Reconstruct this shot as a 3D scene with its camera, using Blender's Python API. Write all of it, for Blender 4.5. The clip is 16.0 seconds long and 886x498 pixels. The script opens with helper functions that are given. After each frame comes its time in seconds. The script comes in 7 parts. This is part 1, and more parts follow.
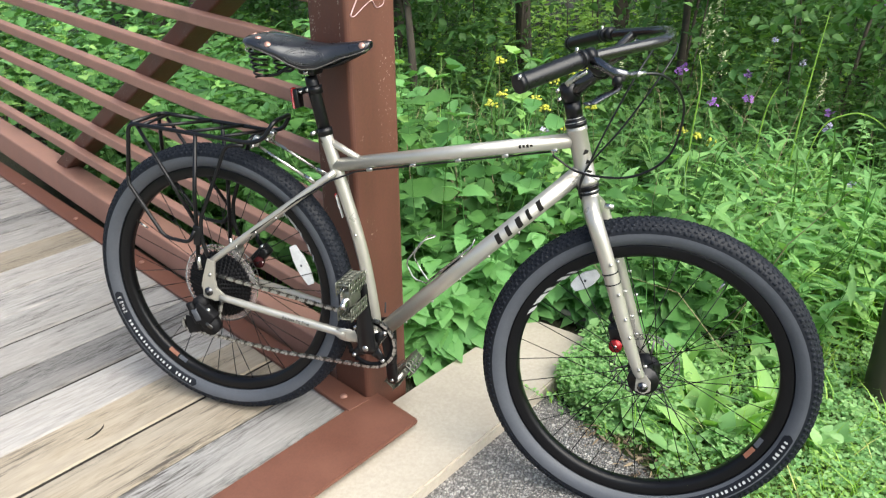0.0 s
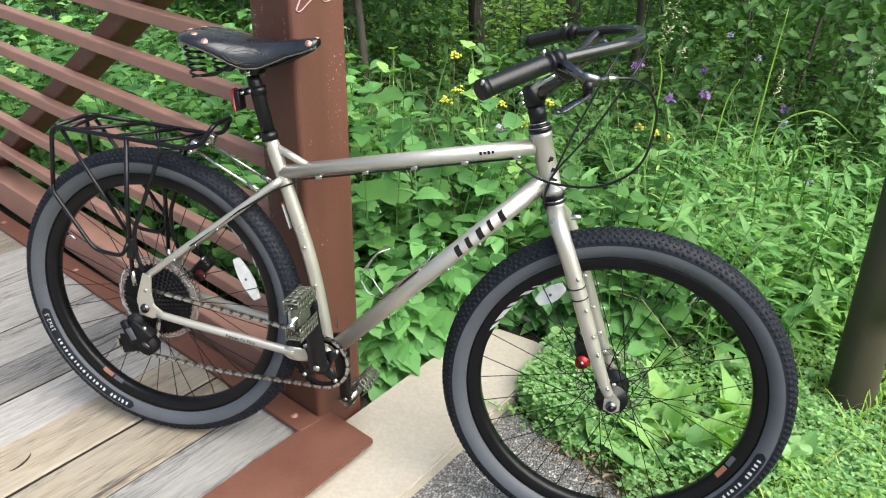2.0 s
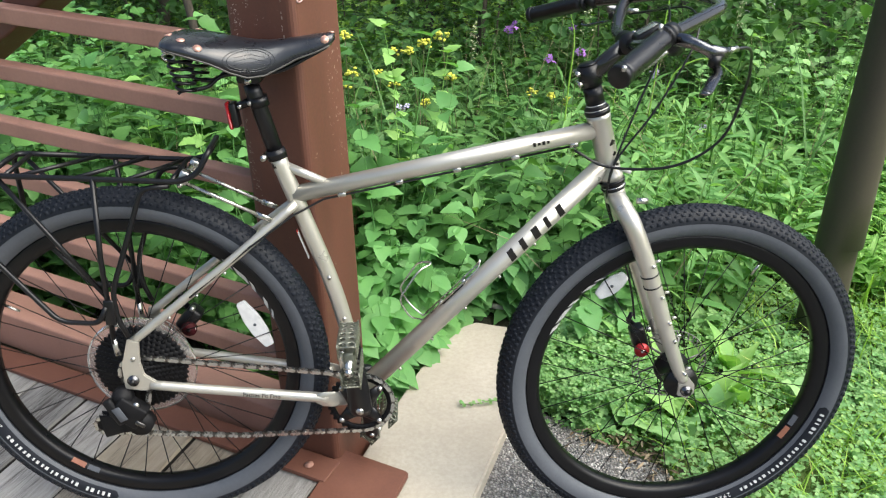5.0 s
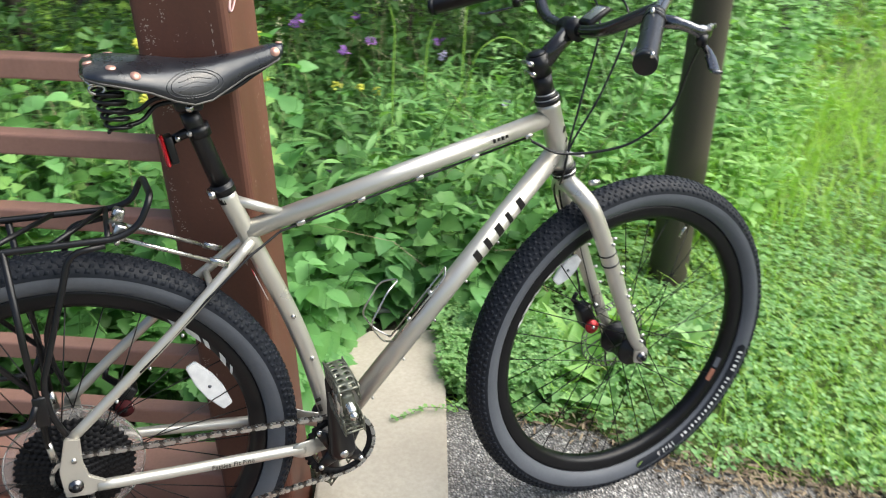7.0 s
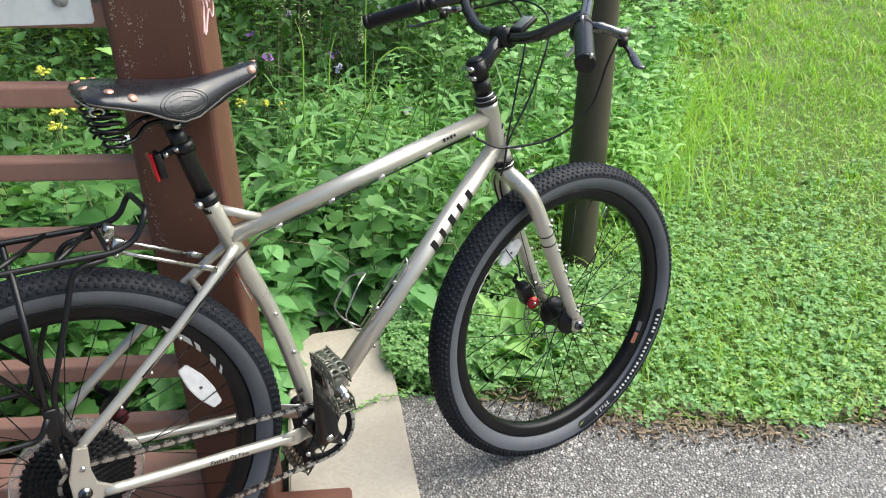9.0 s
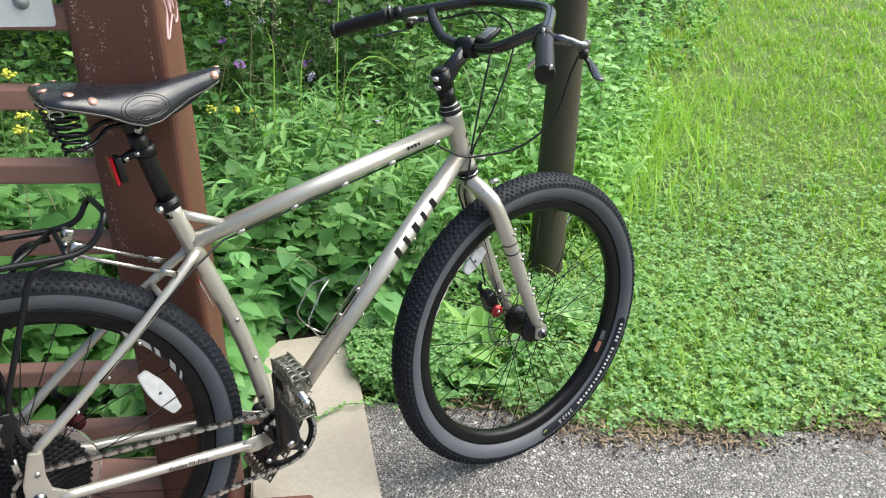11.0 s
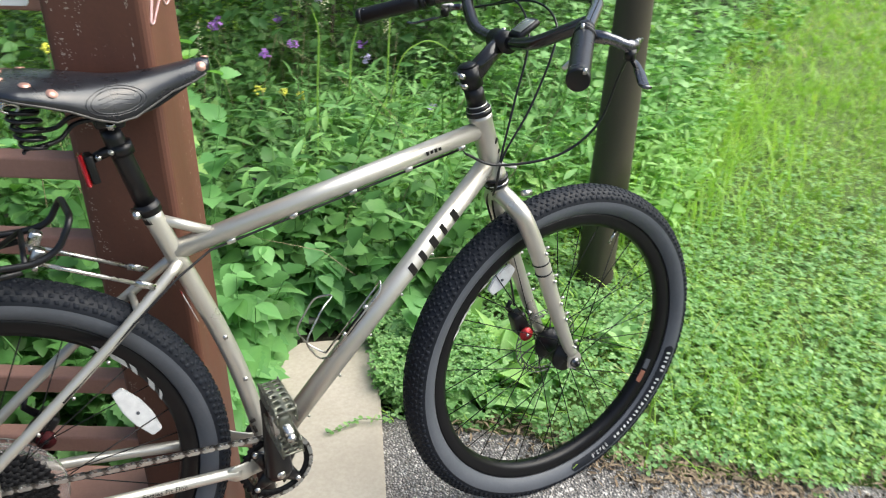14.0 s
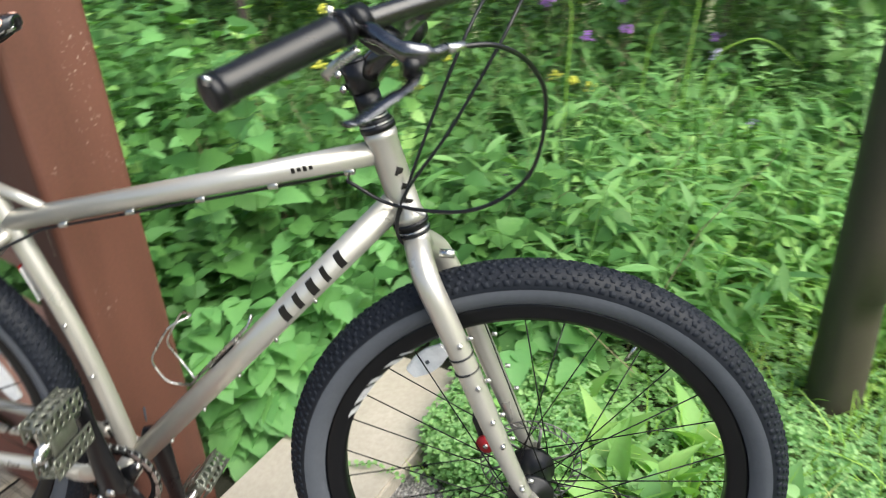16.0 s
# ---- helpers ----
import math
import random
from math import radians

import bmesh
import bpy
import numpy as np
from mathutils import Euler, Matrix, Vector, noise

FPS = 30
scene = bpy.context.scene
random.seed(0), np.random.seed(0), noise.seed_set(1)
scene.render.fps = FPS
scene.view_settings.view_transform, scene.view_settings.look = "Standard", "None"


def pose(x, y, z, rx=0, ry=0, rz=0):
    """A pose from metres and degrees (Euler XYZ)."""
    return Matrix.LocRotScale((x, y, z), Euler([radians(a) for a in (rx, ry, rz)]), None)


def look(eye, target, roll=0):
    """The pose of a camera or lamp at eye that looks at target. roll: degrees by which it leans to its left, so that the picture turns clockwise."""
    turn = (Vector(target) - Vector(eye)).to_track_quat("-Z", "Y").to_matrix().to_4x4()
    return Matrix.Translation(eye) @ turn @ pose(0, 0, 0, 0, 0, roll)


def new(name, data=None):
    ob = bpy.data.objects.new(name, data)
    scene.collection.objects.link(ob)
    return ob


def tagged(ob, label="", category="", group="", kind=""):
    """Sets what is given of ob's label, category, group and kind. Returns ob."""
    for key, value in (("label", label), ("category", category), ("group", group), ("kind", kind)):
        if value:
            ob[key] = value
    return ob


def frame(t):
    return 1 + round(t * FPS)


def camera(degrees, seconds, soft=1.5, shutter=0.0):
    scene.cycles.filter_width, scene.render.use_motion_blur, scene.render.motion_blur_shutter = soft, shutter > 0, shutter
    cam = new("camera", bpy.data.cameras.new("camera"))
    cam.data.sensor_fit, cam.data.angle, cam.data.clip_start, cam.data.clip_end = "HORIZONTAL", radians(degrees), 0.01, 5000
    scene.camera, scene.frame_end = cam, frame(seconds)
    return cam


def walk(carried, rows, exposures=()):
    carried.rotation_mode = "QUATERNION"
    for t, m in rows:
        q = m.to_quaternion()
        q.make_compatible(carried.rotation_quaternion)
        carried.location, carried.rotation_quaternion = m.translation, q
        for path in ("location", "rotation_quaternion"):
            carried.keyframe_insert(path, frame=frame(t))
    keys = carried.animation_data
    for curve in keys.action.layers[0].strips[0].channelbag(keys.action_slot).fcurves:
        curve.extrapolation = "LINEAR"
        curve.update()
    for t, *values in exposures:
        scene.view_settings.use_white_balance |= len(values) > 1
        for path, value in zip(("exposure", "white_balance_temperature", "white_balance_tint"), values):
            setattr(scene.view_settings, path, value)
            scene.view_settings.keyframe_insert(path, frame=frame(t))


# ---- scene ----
cam = camera(58.9, 16.0, soft=1.1, shutter=0.6)
METRES, EYE, TILT, LEAN, TURN = 2.83, 1.335, -25.15, 0.4, 17.5
ROWS = [
    (0.0, 0.0, 0.0, 0.0, 0.0, 0.0, 0.0),
    (0.5, -0.0109, 0.0045, 0.0034, -1.64, 0.79, 0.64),
    (1.0, -0.0137, 0.0044, 0.0035, -3.42, 0.6, 0.83),
    (1.5, -0.0099, 0.0125, 0.0054, -3.86, -0.11, 0.84),
    (2.0, -0.0021, 0.0423, 0.0174, -3.43, -0.72, 0.5),
    (2.5, -0.0208, 0.0609, 0.0254, -4.26, -1.09, 1.32),
    (3.0, -0.0814, 0.0558, 0.0252, -9.61, -1.54, 4.89),
    (3.5, -0.1142, 0.0571, 0.0242, -13.89, -2.73, 6.29),
    (4.0, -0.1197, 0.0817, 0.0304, -14.67, -3.29, 7.12),
    (6.5, -0.2393, 0.2078, 0.0882, -30.47, -7.05, 13.48),
    (7.0, -0.2664, 0.23, 0.099, -37.72, -9.16, 16.11),
    (7.5, -0.3246, 0.2449, 0.12, -45.28, -11.34, 18.31),
    (8.0, -0.3393, 0.2362, 0.1166, -47.28, -11.39, 19.38),
    (10.5, -0.3352, 0.2183, 0.108, -48.15, -11.44, 18.93),
    (11.0, -0.3377, 0.2162, 0.1075, -49.18, -11.25, 18.54),
    (11.5, -0.3396, 0.2178, 0.1079, -49.47, -11.15, 18.27),
    (12.0, -0.3355, 0.2152, 0.1062, -49.09, -10.66, 18.74),
    (12.5, -0.3275, 0.2105, 0.1013, -47.15, -9.5, 18.89),
    (13.0, -0.3144, 0.2278, 0.104, -46.0, -10.03, 18.07),
    (13.5, -0.2983, 0.2432, 0.1153, -46.75, -11.54, 17.32),
    (14.0, -0.2657, 0.2366, 0.109, -43.57, -10.9, 16.45),
    (14.5, -0.1861, 0.2054, 0.0814, -35.2, -8.55, 15.43),
    (15.0, -0.1124, 0.2081, 0.0745, -29.49, -6.56, 14.42),
    (15.5, -0.0229, 0.2376, 0.0781, -21.23, -5.69, 11.42),
    (16.0, 0.0783, 0.2304, 0.0649, -7.73, -4.73, 6.42),
]
walk(cam, [(t, pose(0, 0, EYE, TILT, LEAN, TURN) @ pose(METRES * x, METRES * y, METRES * z, 90 + pitch, roll, yaw)) for t, x, y, z, yaw, pitch, roll in ROWS],
     exposures=((0.0, 1.13), (4.0, 1.13), (8.0, 1.09), (16.0, 1.09)))

# ---- light: bright, thin overcast ----
SUN_EL, SUN_AZ = 52.0, 113.0
world = bpy.data.worlds.new("sky")
scene.world = world
world.use_nodes = True
wn = world.node_tree
sky = wn.nodes.new("ShaderNodeTexSky")
sky.sky_type, sky.sun_disc = "NISHITA", False
sky.sun_elevation, sky.sun_rotation = radians(SUN_EL), radians(SUN_AZ)
sky.air_density, sky.dust_density, sky.ozone_density = 1.0, 4.0, 1.0
wn.nodes["Background"].inputs["Strength"].default_value = 0.108
wn.links.new(sky.outputs["Color"], wn.nodes["Background"].inputs["Color"])
sun = new("sun", bpy.data.lights.new("sun", "SUN"))
sun.data.energy, sun.data.angle, sun.data.color = 2.75, radians(70), (0.965, 0.985, 0.925)
sun_dir = Vector((math.sin(radians(SUN_AZ)) * math.cos(radians(SUN_EL)), math.cos(radians(SUN_AZ)) * math.cos(radians(SUN_EL)), math.sin(radians(SUN_EL))))
sun.matrix_world = look(sun_dir * 20, (0, 0, 0))


# ---- materials ----
def nodes_of(name):
    m = bpy.data.materials.new(name)
    m.use_nodes = True
    nt = m.node_tree
    return m, nt, nt.nodes["Principled BSDF"]


def mix_rgb(nt, fac, a, b, mode="MIX"):
    n = nt.nodes.new("ShaderNodeMix")
    n.data_type, n.blend_type = "RGBA", mode
    for sock, v in ((n.inputs[0], fac), (n.inputs[6], a), (n.inputs[7], b)):
        if isinstance(v, (int, float)):
            sock.default_value = v
        elif isinstance(v, tuple):
            sock.default_value = (*v, 1) if len(v) == 3 else v
        else:
            nt.links.new(v, sock)
    return n.outputs[2]


def noise_of(nt, scale, detail=4, rough=0.55, stretch=None, coords="Object"):
    tc = nt.nodes.new("ShaderNodeTexCoord")
    n = nt.nodes.new("ShaderNodeTexNoise")
    n.inputs["Scale"].default_value, n.inputs["Detail"].default_value, n.inputs["Roughness"].default_value = scale, detail, rough
    if stretch:
        mp = nt.nodes.new("ShaderNodeMapping")
        mp.inputs["Scale"].default_value = stretch
        nt.links.new(tc.outputs[coords], mp.inputs["Vector"])
        nt.links.new(mp.outputs["Vector"], n.inputs["Vector"])
    else:
        nt.links.new(tc.outputs[coords], n.inputs["Vector"])
    return n.outputs["Fac"]


def ramp(nt, fac, lo, hi, a=0.0, b=1.0):
    n = nt.nodes.new("ShaderNodeMapRange")
    n.inputs["From Min"].default_value, n.inputs["From Max"].default_value = lo, hi
    n.inputs["To Min"].default_value, n.inputs["To Max"].default_value = a, b
    nt.links.new(fac, n.inputs["Value"])
    return n.outputs["Result"]


def bump(nt, bsdf, height, strength=0.3, dist=0.002):
    n = nt.nodes.new("ShaderNodeBump")
    n.inputs["Strength"].default_value, n.inputs["Distance"].default_value = strength, dist
    nt.links.new(height, n.inputs["Height"])
    nt.links.new(n.outputs["Normal"], bsdf.inputs["Normal"])


def mat(name, base, dark=None, rough=0.5, metal=0.0, scale=30, bumps=0.15, dist=0.001, coat=0.0, fine=None, stretch=None, spec=0.5):
    """Paint, metal, rubber or plastic with variation at two scales."""
    m, nt, b = nodes_of(name)
    dark = dark or tuple(c * 0.8 for c in base)
    n1 = noise_of(nt, scale, 5, 0.6, stretch)
    n2 = noise_of(nt, fine or scale * 9, 3, 0.5, stretch)
    c1 = mix_rgb(nt, ramp(nt, n1, 0.35, 0.7), dark, base)
    c2 = mix_rgb(nt, ramp(nt, n2, 0.3, 0.75, 0.0, 0.25), c1, tuple(c * 0.6 for c in base))
    nt.links.new(c2, b.inputs["Base Color"])
    nt.links.new(ramp(nt, n1, 0.3, 0.7, max(rough - 0.07, 0.03), rough + 0.07), b.inputs["Roughness"])
    b.inputs["Metallic"].default_value = metal
    b.inputs["Specular IOR Level"].default_value = spec
    b.inputs["Coat Weight"].default_value, b.inputs["Coat Roughness"].default_value = coat, 0.12
    if bumps:
        bump(nt, b, n2, bumps, dist)
    return m


M_FRAME = mat("champagne paint", (0.53, 0.508, 0.452), (0.49, 0.47, 0.415), 0.33, 0.6, 6, 0.05, 0.0002, 0.4, 900)
M_BLACK = mat("black anodised metal", (0.006, 0.006, 0.007), (0.004, 0.004, 0.005), 0.34, 0.0, 20, 0.05, spec=0.35)
M_MECH = mat("matt black composite", (0.007, 0.007, 0.008), (0.004, 0.004, 0.005), 0.6, 0.0, 40, 0.15, spec=0.22)
M_BARS = mat("satin black bar", (0.034, 0.033, 0.031), (0.024, 0.023, 0.022), 0.22, 0.5, 18, 0.05, coat=0.5)
M_LEVER = mat("polished dark alloy", (0.17, 0.17, 0.175), (0.12, 0.12, 0.125), 0.24, 1.0, 60, 0.08)
M_GRIP = mat("black rubber grip", (0.009, 0.009, 0.010), None, 0.32, 0, 40, 0.25, 0.0004, spec=0.4)
M_TYRE = mat("tyre rubber", (0.010, 0.012, 0.018), (0.007, 0.009, 0.013), 0.55, 0, 25, 0.3, spec=0.22)
M_TREAD = mat("blue-black tread rubber", (0.011, 0.014, 0.020), (0.008, 0.010, 0.015), 0.62, 0, 40, 0.3, spec=0.18)
M_BAND = mat("grey reflective sidewall", (0.088, 0.095, 0.110), (0.075, 0.082, 0.095), 0.5, 0, 18, 0.2, spec=0.3)
M_RIM = mat("black rim", (0.005, 0.005, 0.006), None, 0.34, 0.0, 12, 0.04, spec=0.25)
M_STEEL = mat("bright steel", (0.62, 0.61, 0.58), (0.5, 0.49, 0.46), 0.28, 1.0, 40, 0.08)
M_CHAIN = mat("oiled chain steel", (0.60, 0.61, 0.60), (0.42, 0.43, 0.42), 0.30, 1.0, 90, 0.15)
M_SPROCKET = mat("dark sprocket steel", (0.009, 0.009, 0.010), (0.005, 0.005, 0.006), 0.5, 0.1, 60, 0.1, spec=0.12)
M_ROTOR = mat("dull rotor steel", (0.24, 0.235, 0.22), (0.18, 0.175, 0.165), 0.42, 0.8, 60, 0.1)
M_CHAIN_IN = mat("dark inner chain plate", (0.16, 0.15, 0.14), (0.09, 0.085, 0.08), 0.4, 0.9, 90, 0.2)
M_SPOKE = mat("black spoke", (0.02, 0.02, 0.02), None, 0.35, 0.6, 60, 0, spec=0.2)
M_LEATHER = mat("black leather", (0.012, 0.014, 0.019), (0.008, 0.009, 0.012), 0.29, 0, 22, 0.3, 0.0006, 0.35, 420)
M_EDGE = mat("worn leather edge", (0.10, 0.095, 0.085), (0.05, 0.048, 0.045), 0.5, 0, 60, 0.3)
M_COPPER = mat("copper rivet", (0.70, 0.42, 0.34), (0.6, 0.33, 0.26), 0.5, 0.7, 80, 0.05)
M_PEDAL = mat("worn pedal alloy", (0.24, 0.245, 0.20), (0.15, 0.155, 0.12), 0.45, 0.75, 70, 0.3)
M_RED = mat("red anodised", (0.42, 0.02, 0.025), None, 0.35, 0.4, 40, 0.05)
M_LENS = mat("red lens", (0.42, 0.012, 0.016), (0.30, 0.008, 0.010), 0.2, 0, 30, 0.1, coat=0.6)
M_DIAL = mat("dull dark red", (0.060, 0.006, 0.008), (0.040, 0.004, 0.006), 0.7, 0, 30, 0.2, spec=0.2)
M_REFLECT = mat("clear reflector plastic", (0.78, 0.79, 0.79), (0.62, 0.63, 0.64), 0.22, 0.1, 60, 0.5, 0.001, 0.5)
M_ORANGE = mat("orange rim decal", (0.30, 0.12, 0.07), None, 0.45, 0, 50, 0)
M_PINK = mat("pale pink chalk", (0.62, 0.42, 0.42), (0.5, 0.32, 0.32), 0.7, 0, 80, 0)
M_WHITE = mat("white print", (0.62, 0.62, 0.61), (0.5, 0.5, 0.49), 0.5, 0, 80, 0)
M_DECAL = mat("black decal", (0.02, 0.018, 0.016), None, 0.45, 0, 60, 0, spec=0.2)
M_GLASS = mat("lcd face", (0.16, 0.18, 0.16), None, 0.12, 0, 40, 0, coat=0.6)


def clear_plastic():
    m, nt, b = nodes_of("clear spoke guard")
    b.inputs["Base Color"].default_value = (0.80, 0.77, 0.75, 1)
    b.inputs["Transmission Weight"].default_value = 0.9
    b.inputs["IOR"].default_value, b.inputs["Roughness"].default_value = 1.2, 0.12
    return m


M_CLEAR = clear_plastic()


def painted_steel(name, base, dark, chip, chips=0.66):
    """Old brown paint, weathered in streaks, with small pale chips."""
    m, nt, b = nodes_of(name)
    big = noise_of(nt, 9.0, 5, 0.65, (1, 1, 0.12))
    fine = noise_of(nt, 160, 3, 0.5)
    spot = noise_of(nt, 150, 3, 0.7, (1, 1, 0.8))
    zone = noise_of(nt, 7, 3, 0.6, (1, 1, 0.45))
    col = mix_rgb(nt, ramp(nt, big, 0.3, 0.7), dark, base)
    col = mix_rgb(nt, ramp(nt, fine, 0.3, 0.8, 0, 0.18), col, tuple(c * 1.5 for c in base))
    mul = nt.nodes.new("ShaderNodeMath")
    mul.operation = "MULTIPLY"
    nt.links.new(ramp(nt, spot, chips, chips + 0.03), mul.inputs[0])
    nt.links.new(ramp(nt, zone, 0.55, 0.63), mul.inputs[1])
    col = mix_rgb(nt, mul.outputs[0], col, chip)
    nt.links.new(col, b.inputs["Base Color"])
    nt.links.new(ramp(nt, big, 0.3, 0.7, 0.5, 0.68), b.inputs["Roughness"])
    bump(nt, b, fine, 0.12, 0.001)
    return m


M_POST = painted_steel("brown post paint", (0.125, 0.046, 0.027), (0.080, 0.031, 0.020), (0.36, 0.28, 0.22), 0.63)
M_RAIL = painted_steel("brown rail paint", (0.335, 0.176, 0.130), (0.250, 0.128, 0.093), (0.30, 0.2, 0.15), 0.70)
M_PLATE = painted_steel("rust brown plate", (0.155, 0.064, 0.040), (0.105, 0.040, 0.026), (0.26, 0.15, 0.10), 0.70)
M_POLE = painted_steel("dark brown pole", (0.058, 0.047, 0.033), (0.044, 0.036, 0.025), (0.12, 0.10, 0.08), 0.78)


def wood(name, lo, hi, warm_part, wear=0.0):
    m, nt, b = nodes_of(name)
    info = nt.nodes.new("ShaderNodeObjectInfo")
    tc = nt.nodes.new("ShaderNodeTexCoord")
    add = nt.nodes.new("ShaderNodeVectorMath")
    add.operation = "ADD"
    off = nt.nodes.new("ShaderNodeCombineXYZ")
    times = nt.nodes.new("ShaderNodeMath")
    times.operation = "MULTIPLY"
    times.inputs[1].default_value = 37.0
    nt.links.new(info.outputs["Random"], times.inputs[0])
    nt.links.new(times.outputs[0], off.inputs[0])
    nt.links.new(times.outputs[0], off.inputs[1])
    nt.links.new(tc.outputs["Object"], add.inputs[0])
    nt.links.new(off.outputs[0], add.inputs[1])

    def tex(scale, stretch, detail, rough=0.6):
        mp = nt.nodes.new("ShaderNodeMapping")
        mp.inputs["Scale"].default_value = stretch
        nt.links.new(add.outputs[0], mp.inputs["Vector"])
        n = nt.nodes.new("ShaderNodeTexNoise")
        n.inputs["Scale"].default_value, n.inputs["Detail"].default_value, n.inputs["Roughness"].default_value = scale, detail, rough
        nt.links.new(mp.outputs["Vector"], n.inputs["Vector"])
        return n.outputs["Fac"]
    grain = tex(120, (1, 0.10, 1), 6, 0.65)
    broad = tex(5, (1, 0.25, 1), 4)
    crack = tex(24, (1, 0.035, 1), 3)
    fibre = tex(260, (1, 0.07, 1), 6, 0.75)
    col = mix_rgb(nt, ramp(nt, grain, 0.2, 0.62), lo, hi)
    col = mix_rgb(nt, ramp(nt, broad, 0.42, 0.66, 0, 0.65), col, warm_part)
    patch = tex(9, (1, 0.16, 1), 4, 0.65)
    worn = nt.nodes.new("ShaderNodeMath")
    worn.operation = "MULTIPLY"
    nt.links.new(ramp(nt, fibre, 0.44, 0.60, 0, 1.0), worn.inputs[0])
    nt.links.new(ramp(nt, patch, 0.50 - wear, 0.66 - wear, 0.04, 0.9), worn.inputs[1])
    col = mix_rgb(nt, worn.outputs[0], col, tuple(c * 0.28 for c in lo))
    dist = nt.nodes.new("ShaderNodeMath")
    dist.operation = "SUBTRACT"
    dist.inputs[1].default_value = 0.5
    nt.links.new(crack, dist.inputs[0])
    split = nt.nodes.new("ShaderNodeMath")
    split.operation = "ABSOLUTE"
    nt.links.new(dist.outputs[0], split.inputs[0])
    line = nt.nodes.new("ShaderNodeMath")
    line.operation = "MULTIPLY"
    nt.links.new(ramp(nt, split.outputs[0], 0.004, 0.014, 1.0, 0.0), line.inputs[0])
    nt.links.new(ramp(nt, patch, 0.42 - wear, 0.60 - wear, 0.0, 0.85), line.inputs[1])
    bright = nt.nodes.new("ShaderNodeHueSaturation")
    nt.links.new(col, bright.inputs["Color"])
    nt.links.new(ramp(nt, info.outputs["Random"], 0, 1, 0.82, 1.16), bright.inputs["Value"])
    col = mix_rgb(nt, line.outputs[0], bright.outputs["Color"], (0.05, 0.042, 0.036))
    nt.links.new(col, b.inputs["Base Color"])
    b.inputs["Roughness"].default_value = 0.82
    bump(nt, b, fibre, 1.0, 0.004)
    return m


# Near-black timber: gap shade painted on plank sides, and the knot split.
M_GAP_SHADE_KNOT = mat("gap shade and knot dark", (0.040, 0.034, 0.028), (0.022, 0.019, 0.016), 0.9, 0, 12, 0.5, 0.002, 0, 90, (1, 0.1, 1))
M_WOOD_GREY = wood("grey weathered timber", (0.205, 0.192, 0.180), (0.415, 0.394, 0.368), (0.335, 0.308, 0.276))
M_WOOD_WORN = wood("grey timber with dark open grain", (0.17, 0.162, 0.155), (0.34, 0.328, 0.312), (0.27, 0.25, 0.228), 0.09)
M_WOOD_TAN = wood("tan deck timber", (0.23, 0.185, 0.132), (0.375, 0.318, 0.240), (0.32, 0.29, 0.245))


def mineral(name, cols, scale, rough, b_str, dist, speck=None, stone=None):
    m, nt, b = nodes_of(name)
    broad, fine = noise_of(nt, scale, 5, 0.6), noise_of(nt, scale * 24, 4, 0.6)
    col = mix_rgb(nt, ramp(nt, broad, 0.3, 0.7), cols[0], cols[1])
    col = mix_rgb(nt, ramp(nt, fine, 0.35, 0.75, 0, 0.45), col, cols[2])
    height = fine
    if stone:
        tc = nt.nodes.new("ShaderNodeTexCoord")
        v = nt.nodes.new("ShaderNodeTexVoronoi")
        v.inputs["Scale"].default_value = stone
        nt.links.new(tc.outputs["Object"], v.inputs["Vector"])
        hsv = nt.nodes.new("ShaderNodeSeparateColor")
        nt.links.new(v.outputs["Color"], hsv.inputs[0])
        col = mix_rgb(nt, ramp(nt, hsv.outputs[0], 0.35, 0.95, 0.0, 0.9), col, speck)
        col = mix_rgb(nt, ramp(nt, v.outputs["Distance"], 0.35, 0.8, 0.0, 0.65), col, (0.02, 0.019, 0.018))
        large = nt.nodes.new("ShaderNodeTexVoronoi")
        large.inputs["Scale"].default_value = stone * 0.42
        nt.links.new(tc.outputs["Object"], large.inputs["Vector"])
        pick = nt.nodes.new("ShaderNodeSeparateColor")
        nt.links.new(large.outputs["Color"], pick.inputs[0])
        pale = nt.nodes.new("ShaderNodeMath")
        pale.operation = "MULTIPLY"
        nt.links.new(ramp(nt, pick.outputs[1], 0.80, 0.86), pale.inputs[0])
        nt.links.new(ramp(nt, large.outputs["Distance"], 0.30, 0.42, 0.85, 0.0), pale.inputs[1])
        col = mix_rgb(nt, pale.outputs[0], col, tuple(q * 1.15 for q in speck))
        height = ramp(nt, v.outputs["Distance"], 0.1, 0.7, 1.0, 0.0)
    nt.links.new(col, b.inputs["Base Color"])
    b.inputs["Roughness"].default_value = rough
    bump(nt, b, height, b_str, dist)
    return m


M_ASPHALT = mineral("worn asphalt", ((0.190, 0.180, 0.170), (0.265, 0.250, 0.237), (0.090, 0.086, 0.082)), 3, 0.9, 1.0, 0.006, (0.47, 0.45, 0.42), 150)
M_CONCRETE = mineral("pale concrete", ((0.375, 0.332, 0.268), (0.46, 0.416, 0.345), (0.28, 0.242, 0.188)), 4, 0.85, 0.3, 0.0015)


